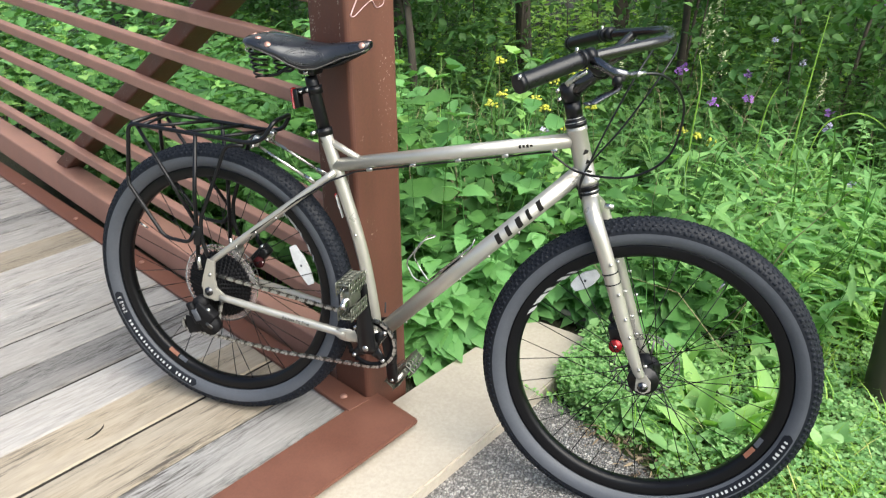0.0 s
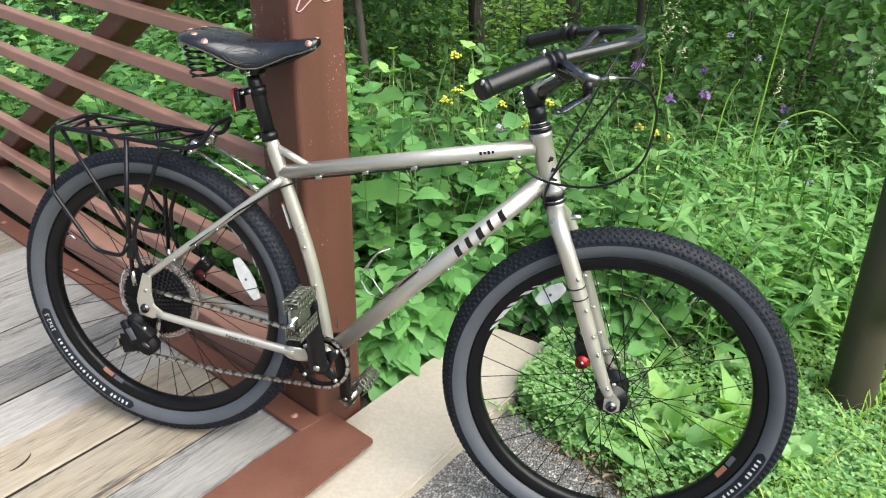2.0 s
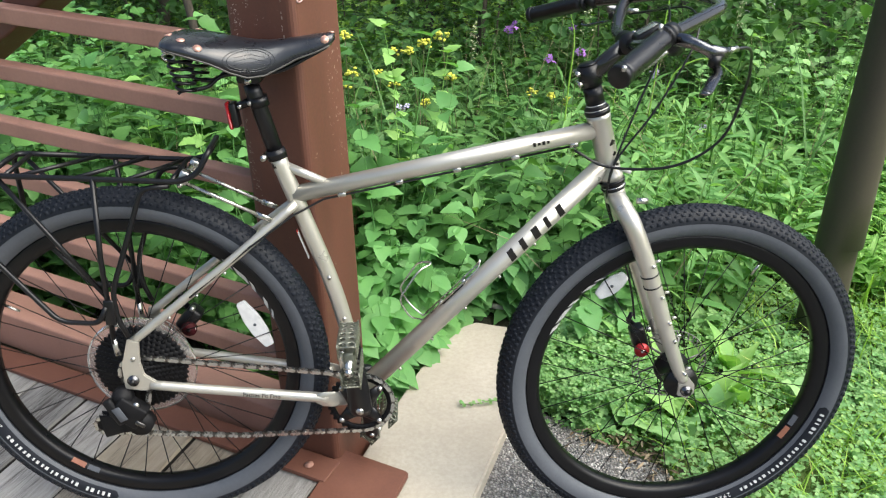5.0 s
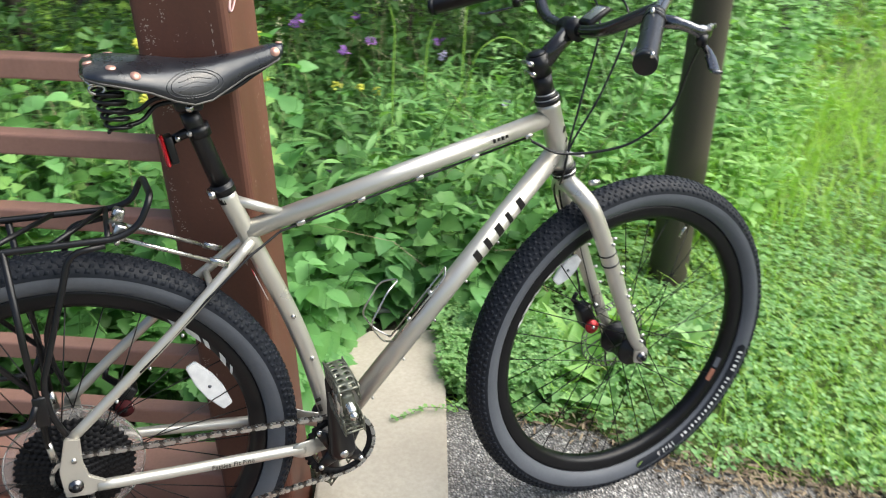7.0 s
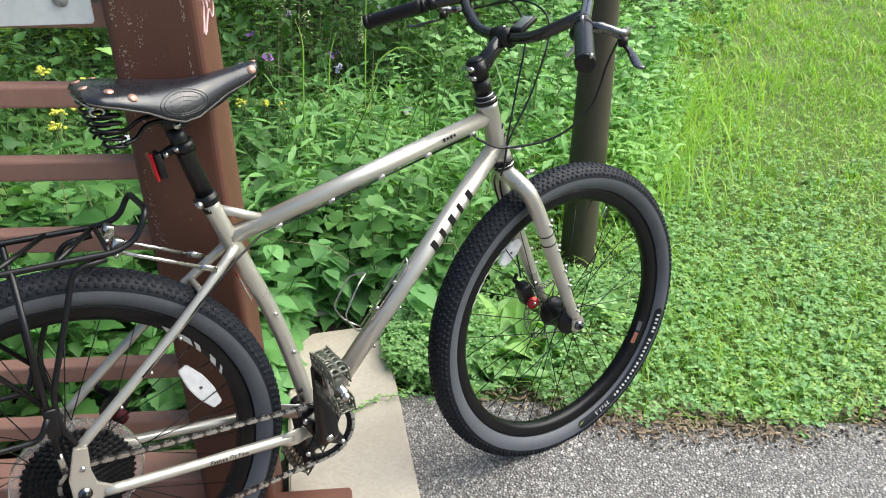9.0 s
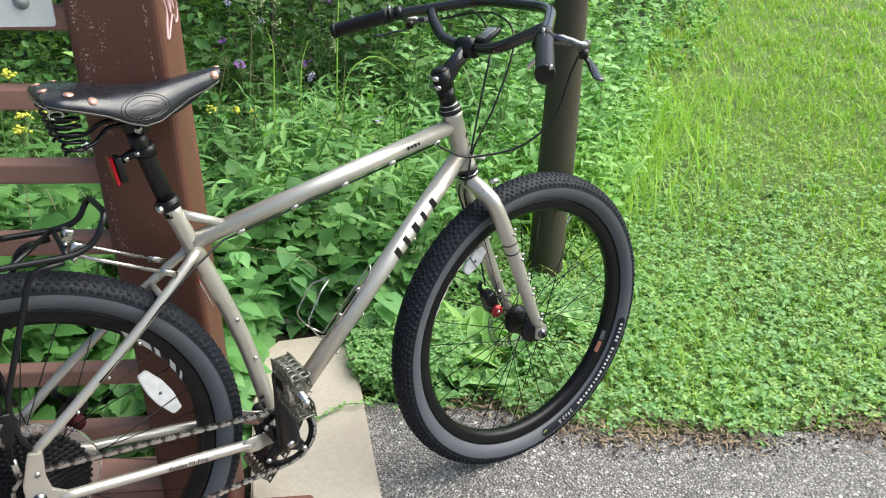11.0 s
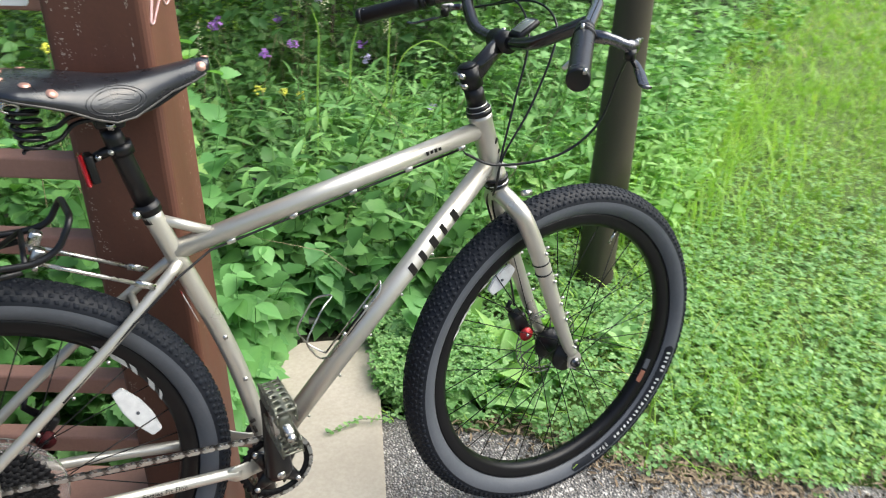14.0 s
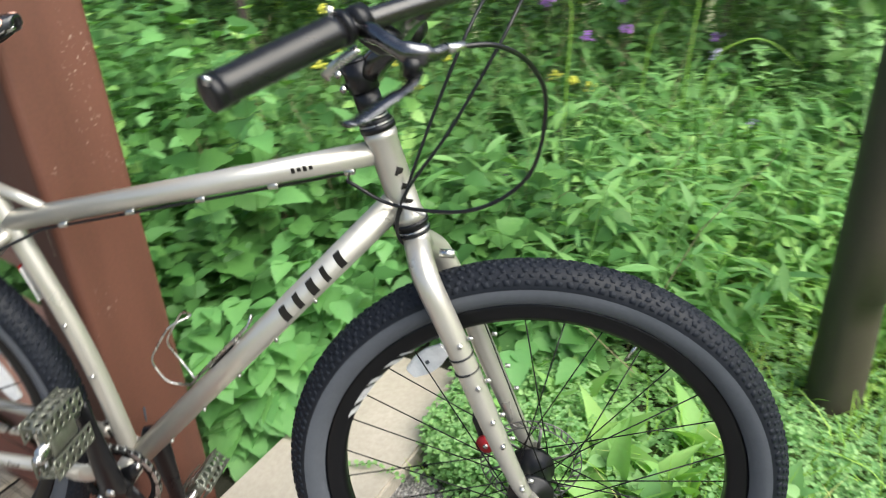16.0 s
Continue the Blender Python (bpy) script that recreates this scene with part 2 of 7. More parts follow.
def ground_mat():
    """Bank litter soil darkened for shade between leaves, pale green thatch under the lawn."""
    m, nt, b = nodes_of("soil and thatch")
    broad, fine = noise_of(nt, 5, 5, 0.6), noise_of(nt, 90, 4, 0.6)
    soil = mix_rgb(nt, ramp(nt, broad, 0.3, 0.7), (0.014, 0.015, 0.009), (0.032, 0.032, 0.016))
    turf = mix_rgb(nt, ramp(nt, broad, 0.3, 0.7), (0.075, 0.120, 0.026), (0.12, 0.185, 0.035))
    turf = mix_rgb(nt, ramp(nt, fine, 0.35, 0.75, 0, 0.7), turf, (0.06, 0.085, 0.022))
    tc = nt.nodes.new("ShaderNodeTexCoord")
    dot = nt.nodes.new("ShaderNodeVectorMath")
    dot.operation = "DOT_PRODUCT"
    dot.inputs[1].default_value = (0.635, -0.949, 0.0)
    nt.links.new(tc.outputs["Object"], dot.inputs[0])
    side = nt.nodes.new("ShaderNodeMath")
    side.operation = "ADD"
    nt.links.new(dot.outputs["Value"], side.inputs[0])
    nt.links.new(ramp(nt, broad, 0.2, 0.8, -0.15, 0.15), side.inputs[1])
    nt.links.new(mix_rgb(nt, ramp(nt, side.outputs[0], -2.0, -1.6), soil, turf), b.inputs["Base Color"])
    b.inputs["Roughness"].default_value = 0.95
    bump(nt, b, fine, 0.8, 0.01)
    return m


M_SOIL = ground_mat()
M_BOLT = mat("weathered grey zinc", (0.40, 0.42, 0.42), (0.30, 0.32, 0.32), 0.6, 0.2, 60, 0.2)
M_SIGN = mat("weathered white sign", (0.76, 0.77, 0.76), (0.62, 0.63, 0.62), 0.5, 0.0, 12, 0.1)


def leaf_mat(name, a, b_col, c, glow=0.35, rough=0.45, yellow=None):
    m, nt, b = nodes_of(name)
    geo = nt.nodes.new("ShaderNodeNewGeometry")
    broad = noise_of(nt, 1.3, 3, 0.5)
    r = geo.outputs["Random Per Island"]
    col = mix_rgb(nt, ramp(nt, r, 0, 1), a, b_col)
    col = mix_rgb(nt, ramp(nt, broad, 0.4, 0.65, 0, 0.7), col, c)
    if yellow:
        col = mix_rgb(nt, ramp(nt, r, 0.93, 0.96), col, yellow)
    vein = noise_of(nt, 90, 3, 0.6)
    col = mix_rgb(nt, ramp(nt, vein, 0.4, 0.75, 0, 0.35), col, tuple(x * 1.45 for x in a))
    nt.links.new(col, b.inputs["Base Color"])
    b.inputs["Roughness"].default_value = rough
    b.inputs["Specular IOR Level"].default_value = 0.24
    tr = nt.nodes.new("ShaderNodeBsdfTranslucent")
    nt.links.new(mix_rgb(nt, 1.0, col, (1.5, 1.7, 0.7), "MULTIPLY"), tr.inputs["Color"])
    mx = nt.nodes.new("ShaderNodeMixShader")
    mx.inputs[0].default_value = glow
    out = nt.nodes["Material Output"]
    nt.links.new(b.outputs[0], mx.inputs[1])
    nt.links.new(tr.outputs[0], mx.inputs[2])
    nt.links.new(mx.outputs[0], out.inputs["Surface"])
    bump(nt, b, vein, 0.3, 0.002)
    return m


M_LEAF = leaf_mat("broad leaves", (0.080, 0.215, 0.070), (0.220, 0.435, 0.155), (0.145, 0.335, 0.100), 0.28, 0.46)
# Tree shade on the bank put into a darker leaf green.
M_SHADE_LEAF = leaf_mat("shade-toned leaves", (0.036, 0.110, 0.028), (0.125, 0.265, 0.070), (0.066, 0.178, 0.042), 0.22, 0.46)
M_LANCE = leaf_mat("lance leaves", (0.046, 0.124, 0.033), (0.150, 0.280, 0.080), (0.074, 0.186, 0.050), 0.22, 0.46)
M_CLOVER = leaf_mat("ground cover", (0.115, 0.265, 0.095), (0.32, 0.49, 0.205), (0.21, 0.385, 0.125), 0.28, 0.46)
M_LAWN = leaf_mat("lawn clover", (0.15, 0.30, 0.080), (0.35, 0.49, 0.15), (0.27, 0.42, 0.090), 0.28, 0.46)
M_GRASS = leaf_mat("grass blades", (0.16, 0.32, 0.050), (0.36, 0.52, 0.095), (0.21, 0.38, 0.055), 0.3, 0.46, (0.50, 0.47, 0.20))
M_TALLGRASS = leaf_mat("tall light grass", (0.22, 0.40, 0.075), (0.40, 0.56, 0.13), (0.29, 0.47, 0.085), 0.3, 0.46)
# Woodland green, kept dark to carry shade under the trees.
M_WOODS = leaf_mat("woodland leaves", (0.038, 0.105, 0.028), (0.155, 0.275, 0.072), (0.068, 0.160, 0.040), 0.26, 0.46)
# Weed green raised in colour to suggest sun; the dock leaves share it.
M_BRIGHT = leaf_mat("sunlit weed leaves", (0.16, 0.335, 0.095), (0.34, 0.51, 0.17), (0.24, 0.43, 0.115), 0.3, 0.46)
# Lighter copy of the lance green, standing in for brighter light.
M_SUNNY_LANCE = leaf_mat("sun-lightened lance leaves", (0.100, 0.245, 0.078), (0.245, 0.425, 0.140), (0.165, 0.345, 0.100), 0.28, 0.46)
M_BUSH = leaf_mat("border bush leaves", (0.15, 0.31, 0.11), (0.33, 0.52, 0.21), (0.23, 0.43, 0.15), 0.28, 0.46)
M_SEED = mat("pale seed head", (0.55, 0.56, 0.36), (0.42, 0.44, 0.25), 0.7, 0, 40, 0)
M_STEM = mat("green stem", (0.10, 0.17, 0.05), (0.13, 0.12, 0.05), 0.6, 0, 14, 0.2)
M_BARK = mat("grey brown bark", (0.10, 0.082, 0.062), (0.055, 0.045, 0.034), 0.9, 0, 14, 0.9, 0.01, 0, 60, (1, 1, 0.3))
M_YELLOW = mat("yellow umbel", (0.62, 0.61, 0.07), (0.48, 0.50, 0.06), 0.6, 0, 40, 0)
M_PURPLE = mat("purple petal", (0.36, 0.15, 0.50), (0.28, 0.11, 0.42), 0.6, 0, 40, 0)
M_PALE = mat("pale lilac petal", (0.62, 0.58, 0.75), (0.5, 0.45, 0.68), 0.6, 0, 40, 0)
M_CHIP = mat("chipped primer", (0.44, 0.37, 0.30), (0.30, 0.24, 0.19), 0.8, 0, 200, 0)
M_STICK = mat("bleached stick", (0.36, 0.35, 0.30), (0.24, 0.23, 0.19), 0.8, 0, 30, 0.4, 0.001)
M_CRUMB = mat("dark soil crumb", (0.055, 0.042, 0.030), (0.030, 0.024, 0.018), 0.95, 0, 60, 0.4)
M_LITTER = leaf_mat("dry brown litter", (0.13, 0.092, 0.062), (0.40, 0.32, 0.22), (0.24, 0.18, 0.125), 0.1, 0.8)
M_STRAW = mat("dry straw", (0.36, 0.29, 0.18), (0.25, 0.19, 0.11), 0.8, 0, 20, 0.2)


# ---- mesh helpers ----
def obj(name, bm, material, parent=None, label="", smooth=True):
    me = bpy.data.meshes.new(name)
    bm.to_mesh(me)
    bm.free()
    if smooth:
        me.polygons.foreach_set("use_smooth", [True] * len(me.polygons))
    me.materials.append(material)
    ob = new(name, me)
    if parent:
        ob.parent = parent
    return tagged(ob, label)


def part(name, bm, material, parent, label="", smooth=True):
    return obj(name, bm, material, parent, label, smooth)


def spline(pts, per=8):
    """A smooth line through the points."""
    p = [Vector(q) for q in pts]
    p = [2 * p[0] - p[1], *p, 2 * p[-1] - p[-2]]
    out = []
    for i in range(1, len(p) - 2):
        a, b, c, d = p[i - 1:i + 3]
        for k in range(per):
            t = k / per
            out.append(0.5 * (2 * b + (c - a) * t + (2 * a - 5 * b + 4 * c - d) * t * t + (3 * b - a - 3 * c + d) * t ** 3))
    return [*out, p[-2]]


def rounded(pts, r=0.02, steps=5):
    """The points joined by straight runs with rounded corners."""
    p = [Vector(q) for q in pts]
    out = [p[0]]
    for a, b, c in zip(p, p[1:], p[2:]):
        u, v = (a - b), (c - b)
        k = min(r, u.length * 0.45, v.length * 0.45)
        s, e = b + u.normalized() * k, b + v.normalized() * k
        out += [s.lerp(b, t).lerp(b.lerp(e, t), t) for t in [i / steps for i in range(steps + 1)]]
    return [*out, p[-1]]


def tube(pts, r, seg=12, bm=None, loop=False, flat=1.0, up=None):
    """A tube along the points; r is one radius or one for each point, flat squeezes it across the direction up."""
    bm = bm or bmesh.new()
    p = [Vector(q) for q in pts]
    rs = [float(r)] * len(p) if isinstance(r, (int, float)) else [float(x) for x in r]
    n = len(p)
    side = None
    rings = []
    for i in range(n):
        if loop:
            d = p[(i + 1) % n] - p[i - 1]
        else:
            d = p[min(i + 1, n - 1)] - p[max(i - 1, 0)]
        d.normalize()
        if side is None or up is not None:
            ref = Vector(up) if up is not None else (Vector((0, 1, 0)) if abs(d.y) < 0.8 else Vector((0, 0, 1)))
            side = d.cross(ref)
        side = (side - d * side.dot(d)).normalized()
        other = d.cross(side)
        ring = []
        for k in range(seg):
            a = 2 * math.pi * k / seg
            ring.append(bm.verts.new(p[i] + rs[i] * (math.cos(a) * side + flat * math.sin(a) * other)))
        rings.append(ring)
    for i in range(n if loop else n - 1):
        a, b = rings[i], rings[(i + 1) % n]
        for k in range(seg):
            bm.faces.new((a[k], a[(k + 1) % seg], b[(k + 1) % seg], b[k]))
    if not loop:
        bm.faces.new(rings[0][::-1])
        bm.faces.new(rings[-1])
    return bm


def box(size, m=None, bev=0.0, bm=None, seg=1):
    """A box with bevelled edges, at the pose m."""
    b = bmesh.new()
    bmesh.ops.create_cube(b, size=1.0, matrix=Matrix.Diagonal((*size, 1)))
    if bev:
        bmesh.ops.bevel(b, geom=b.edges[:], offset=bev, segments=seg, affect="EDGES", profile=0.5)
    if m is not None:
        b.transform(m)
    return join(bm, b) if bm else b


def join(bm, other):
    me = bpy.data.meshes.new("tmp")
    other.to_mesh(me)
    other.free()
    bm.from_mesh(me)
    bpy.data.meshes.remove(me)
    return bm


def disc(r, depth, centre, axis="y", seg=24, bm=None, r2=None, bev=0.0):
    b = bmesh.new()
    bmesh.ops.create_cone(b, cap_ends=True, segments=seg, radius1=r, radius2=r if r2 is None else r2, depth=depth)
    if bev:
        bmesh.ops.bevel(b, geom=[e for e in b.edges if len(e.link_faces) == 2 and e.calc_face_angle() > 0.6], offset=bev, segments=2, affect="EDGES")
    turn = {"y": pose(0, 0, 0, 90), "x": pose(0, 0, 0, 0, 90), "z": Matrix()}[axis]
    b.transform(Matrix.Translation(centre) @ turn)
    return join(bm, b) if bm else b


def lathe_y(profile, seg=96, bm=None, centre=(0, 0, 0)):
    """Turns a closed profile of (radius, y) round the y axis."""
    bm = bm or bmesh.new()
    rings = []
    for i in range(seg):
        a = 2 * math.pi * i / seg
        rings.append([bm.verts.new((centre[0] + r * math.cos(a), centre[1] + y, centre[2] + r * math.sin(a))) for r, y in profile])
    m = len(profile)
    for i in range(seg):
        a, b = rings[i], rings[(i + 1) % seg]
        for k in range(m):
            bm.faces.new((a[k], b[k], b[(k + 1) % m], a[(k + 1) % m]))
    return bm


def prism(poly, z0, z1, bev=0.0):
    """An upright prism over a polygon given in the plan."""
    bm = bmesh.new()
    low = [bm.verts.new((x, y, z0)) for x, y in poly]
    high = [bm.verts.new((x, y, z1)) for x, y in poly]
    n = len(poly)
    bm.faces.new(low[::-1])
    bm.faces.new(high)
    for i in range(n):
        bm.faces.new((low[i], low[(i + 1) % n], high[(i + 1) % n], high[i]))
    bmesh.ops.recalc_face_normals(bm, faces=bm.faces[:])
    if bev:
        bmesh.ops.bevel(bm, geom=bm.edges[:], offset=bev, segments=2, affect="EDGES")
    return bm


def raw_mesh(name, verts, faces, material, smooth=True):
    """One mesh from arrays: faces is an array of equal-sided faces."""
    me = bpy.data.meshes.new(name)
    nv, nf, k = len(verts), len(faces), faces.shape[1]
    me.vertices.add(nv)
    me.vertices.foreach_set("co", np.asarray(verts, np.float32).ravel())
    me.loops.add(nf * k)
    me.loops.foreach_set("vertex_index", np.asarray(faces, np.int32).ravel())
    me.polygons.add(nf)
    me.polygons.foreach_set("loop_start", np.arange(0, nf * k, k, dtype=np.int32))
    me.polygons.foreach_set("loop_total", np.full(nf, k, np.int32))
    if smooth:
        me.polygons.foreach_set("use_smooth", np.ones(nf, bool))
    me.update(calc_edges=True)
    me.materials.append(material)
    return new(name, me)


# ---- the bridge end, the path and the ground ----
AX = radians(-27.4)
D_AX, N_AX = Vector((math.cos(AX), math.sin(AX), 0)), Vector((-math.sin(AX), math.cos(AX), 0))
C_AX, S_AX = Vector((0.924, -0.383, 0)), Vector((0.383, 0.924, 0))
POST_B = Vector((-0.763, 1.682, 0))
POST_W = 0.152
ORIGIN = Vector((-0.7, 1.75, 0))


def cs(c, s, z=0.0):
    return C_AX * c + S_AX * s + Vector((0, 0, z))


def along(s, off, z):
    """A place s metres along the railing from the post's outer corner, off metres outwards from its inner face."""
    return POST_B - D_AX * POST_W + D_AX * s + N_AX * off + Vector((0, 0, z))


def smooth_step(a, b, x):
    t = min(max((x - a) / (b - a), 0), 1)
    return t * t * (3 - 2 * t)


def ground_z(x, y):
    p = Vector((x, y, 0)) - ORIGIN
    u, v = p.dot(D_AX), p.dot(N_AX)
    z = -0.085 + 0.02 * noise.noise((x * 0.8, y * 0.8, 0)) * smooth_step(0.3, 1.5, v)
    z -= 0.22 * smooth_step(-0.1, -2.2, u) * smooth_step(9, 4, abs(u))
    z -= 0.18 * smooth_step(0.5, 4.0, v) * smooth_step(2.2, -0.5, u)
    z += 0.35 * smooth_step(12, 40, v)
    return z


def make_ground():
    xs = np.concatenate([np.linspace(-600, -9, 14), np.linspace(-8, 10, 91), np.linspace(11, 600, 14)])
    ys = np.concatenate([np.linspace(-600, -5, 12), np.linspace(-4, 14, 91), np.linspace(15, 600, 14)])
    verts = np.array([(x, y, ground_z(x, y)) for x in xs for y in ys])
    ny = len(ys)
    faces = np.array([(i * ny + j, (i + 1) * ny + j, (i + 1) * ny + j + 1, i * ny + j + 1) for i in range(len(xs) - 1) for j in range(ny - 1)])
    tagged(raw_mesh("ground", verts, faces, M_SOIL), "soil darkened for shade under undergrowth, green thatch under lawn", "ground", kind="structure")


make_ground()


def path_edge(u):
    """How far the asphalt reaches outwards, along the path."""
    e = float(np.interp(u, [0.0, 0.28, 0.65, 1.05, 1.6, 4, 14], [0.42, 0.385, 0.29, 0.15, 0.12, 0.14, 0.1]))
    return e + 0.022 * noise.noise((u * 7, 3, 0)) + 0.012 * noise.noise((u * 25, 5, 0))


def make_path():
    us = np.concatenate([np.linspace(0.05, 3.2, 170), np.linspace(3.3, 14, 40)])
    rows = []
    for u in us:
        e = path_edge(u)
        rows.append([(e, -0.14), (e, -0.078), (e - 0.012, -0.068), *[(e - 0.05 - 0.15 * k, -0.065 + 0.003 * noise.noise((u * 3, k, 1))) for k in range(5)], (-1.6, -0.06), (-3.4, -0.065), (-3.4, -0.14)])
    verts = [ORIGIN + D_AX * u + N_AX * v + Vector((0, 0, z)) for u, row in zip(us, rows) for v, z in row]
    m = len(rows[0])
    faces = np.array([(i * m + j, i * m + j + 1, (i + 1) * m + j + 1, (i + 1) * m + j) for i in range(len(us) - 1) for j in range(m - 1)])
    tagged(raw_mesh("pavement", np.array([tuple(v) for v in verts]), faces, M_ASPHALT), "worn grey asphalt path with exposed aggregate", "path", kind="structure")


make_path()

slab = [cs(*p) for p in ((-1.42, -3.0), (-1.015, -3.0), (-1.012, 0.2), (-1.018, 1.3), (-1.019, 1.66), (-1.021, 1.95), (-1.036, 1.985), (-1.12, 1.992), (-1.245, 1.985), (-1.278, 1.945), (-1.312, 1.79), (-1.320, 1.70), (-1.322, 1.25), (-1.42, 1.25))]
tagged(obj("abutment", prism([(p.x, p.y) for p in slab], -0.7, -0.028, 0.006), M_CONCRETE, smooth=False), "pale tan concrete bridge abutment slab", "abutment", kind="structure")

tagged(obj("threshold_plate", prism([tuple(cs(*p).xy) for p in ((-1.36, -1.5), (-1.175, -1.5), (-1.175, 1.276), (-1.181, 1.283), (-1.354, 1.300), (-1.36, 1.294))], -0.006, 0.008, 0.003), M_PLATE, smooth=False),
                      "rust brown steel plate bridging deck and concrete", "steel plate")

deck = new("deck")
tagged(deck, "weathered grey and tan timber bridge deck", "deck", kind="structure")


def make_planks():
    rng = random.Random(4)
    c = -1.366
    meshes = []
    for k in range(3):
        bm = bmesh.new()
        w, t, n = 0.1742, 0.075, 30
        length = 2.75
        for i in range(n + 1):
            y = -length + length * i / n
            wob = 0.0025 * noise.noise((y * 3, k * 7, 0))
            for x, z in ((-w / 2, -t), (-w / 2 + wob, -0.006), (-w / 2 + 0.004 + wob, 0), (0, 0.0015 * noise.noise((y * 2, k, 3))), (w / 2 - 0.004 + wob, 0), (w / 2 + wob, -0.006), (w / 2, -t)):
                bm.verts.new((x, y, z))
        bm.verts.ensure_lookup_table()
        for i in range(n):
            for j in range(7):
                a, b = i * 7 + j, i * 7 + (j + 1) % 7
                bm.faces.new((bm.verts[a], bm.verts[b], bm.verts[b + 7], bm.verts[a + 7]))
        bm.faces.new([bm.verts[j] for j in range(7)])
        bm.faces.new([bm.verts[n * 7 + j] for j in range(7)][::-1])
        bmesh.ops.recalc_face_normals(bm, faces=bm.faces[:])
        me = bpy.data.meshes.new("plank")
        bm.to_mesh(me)
        bm.free()
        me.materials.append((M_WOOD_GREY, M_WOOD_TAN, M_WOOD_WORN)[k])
        me.materials.append(M_GAP_SHADE_KNOT)
        # Side faces coloured dark so the gaps between planks look shaded.
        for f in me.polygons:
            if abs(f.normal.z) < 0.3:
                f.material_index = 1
        meshes.append(me)
    turn = math.degrees(math.atan2(S_AX.y, S_AX.x)) - 90
    for k in range(38):
        mid = c - 0.0905
        end = 1.186 + 0.078 * (-1.363 - mid) + 0.045
        ob = new("plank", meshes[2 if k in (0, 4, 11) else 1 if k in (1, 2, 9, 15, 16, 22) else 0])
        ob.parent = deck
        p = cs(mid, end, rng.uniform(-0.004, 0.0))
        ob.matrix_basis = pose(p.x, p.y, p.z, rng.uniform(-0.1, 0.1), rng.uniform(-0.4, 0.4), turn + rng.uniform(-0.15, 0.15))
        c -= 0.1825
    bm = bmesh.new()
    pts = [(-1.421 + 0.020 * math.cos(a), 1.338 + 0.038 * math.sin(a), 0.0004) for a in [radians(-75 + 15 * i) for i in range(11)]]
    tube(pts, [0.0008 + 0.0050 * math.sin(math.pi * i / 10) for i in range(11)], 6, bm, flat=0.16)
    part("knot_split", bm, M_GAP_SHADE_KNOT, deck, "dark split round a knot")


def bar(name, a, b, w, h, material, parent=None, label="", bev=0.006):
    """A hollow-section bar between two places, w wide and h high."""
    a, b = Vector(a), Vector(b)
    d = b - a
    m = Matrix.Translation((a + b) / 2) @ d.to_track_quat("X", "Z").to_matrix().to_4x4()
    return obj(name, box((d.length, w, h), m, bev, seg=3), material, parent, label, smooth=False)


# corner post
pm = Matrix.Translation(POST_B - D_AX * POST_W / 2 + N_AX * POST_W / 2 + Vector((0, 0, 0.47))) @ pose(0, 0, 0, 0, 0, math.degrees(AX))
tagged(obj("bridge_post", box((POST_W, POST_W, 2.06), pm, 0.014, seg=4), M_POST, smooth=False), "brown painted square steel bridge post with chips", "post")

railing = tagged(new("railing"), "brown painted steel bridge railing of horizontal rails", "railing")
RAIL_TOPS = (1.108, 0.974, 0.840, 0.697, 0.558, 0.398, 0.250)
CAMBER, RAIL_W = 0.030, 0.038


def sloped(s, off, z):
    """A place along the railing, which rises away from the post with the bridge's camber."""
    return along(s, off, z - CAMBER * s)


for top in RAIL_TOPS:
    bar("rail", sloped(-8, 0.020 + RAIL_W / 2, top - RAIL_W / 2), sloped(0.004, 0.020 + RAIL_W / 2, top - RAIL_W / 2), RAIL_W, RAIL_W, M_RAIL, railing, bev=0.005)
bar("bottom_chord", sloped(-8, 0.070, 0.020), sloped(0.002, 0.070, 0.020), 0.10, 0.122, M_RAIL, railing, "heavy brown bottom chord")
bar("diagonal_brace", along(-2.35, 0.112, 0.018), along(0.04, 0.112, 1.370), 0.106, 0.062, M_POST, railing, "dark brown diagonal brace", 0.008)

trim_a, trim_b = Vector((-0.790, 1.6095, 0.006)), Vector((-0.790, 1.6095, 0.006)) - D_AX * 7.5
edge_strip = tagged(bar("edge_strip", trim_a + N_AX * 0.036, trim_b + N_AX * 0.036, 0.072, 0.012, M_PLATE, bev=0.002), "rust brown steel strip along the deck edge", "steel strip")
for k in range(9):
    q = trim_a - D_AX * (0.06 + 0.62 * k) + N_AX * 0.03
    part("bolt_head", disc(0.011, 0.006, (q.x, q.y, 0.0145), "z", 14, bev=0.002), M_RAIL, edge_strip)

# the white notice at the post
sign_poly = [(-0.62, 0.0), (-0.021, 0.0), (-0.017, 0.004), (-0.013, 0.6), (-0.62, 0.6)]
bm = prism(sign_poly, -0.0015, 0.0015)
bm.transform(Matrix.Translation(along(0, 0.014, 1.080)) @ pose(0, 0, 0, 90, 0, math.degrees(AX)))
notice = tagged(obj("notice_board", bm, M_SIGN, smooth=False), "weathered white metal notice on the top rail", "sign")
for s in (-0.062, -0.56):
    q = along(s, 0.012, 1.12)
    part("bolt_head", disc(0.013, 0.01, (0, 0, 0), "y", 18, bev=0.004), M_BOLT, notice, "weathered grey bolt head").matrix_basis = Matrix.Translation(q) @ pose(0, 0, 0, 0, 0, math.degrees(AX))

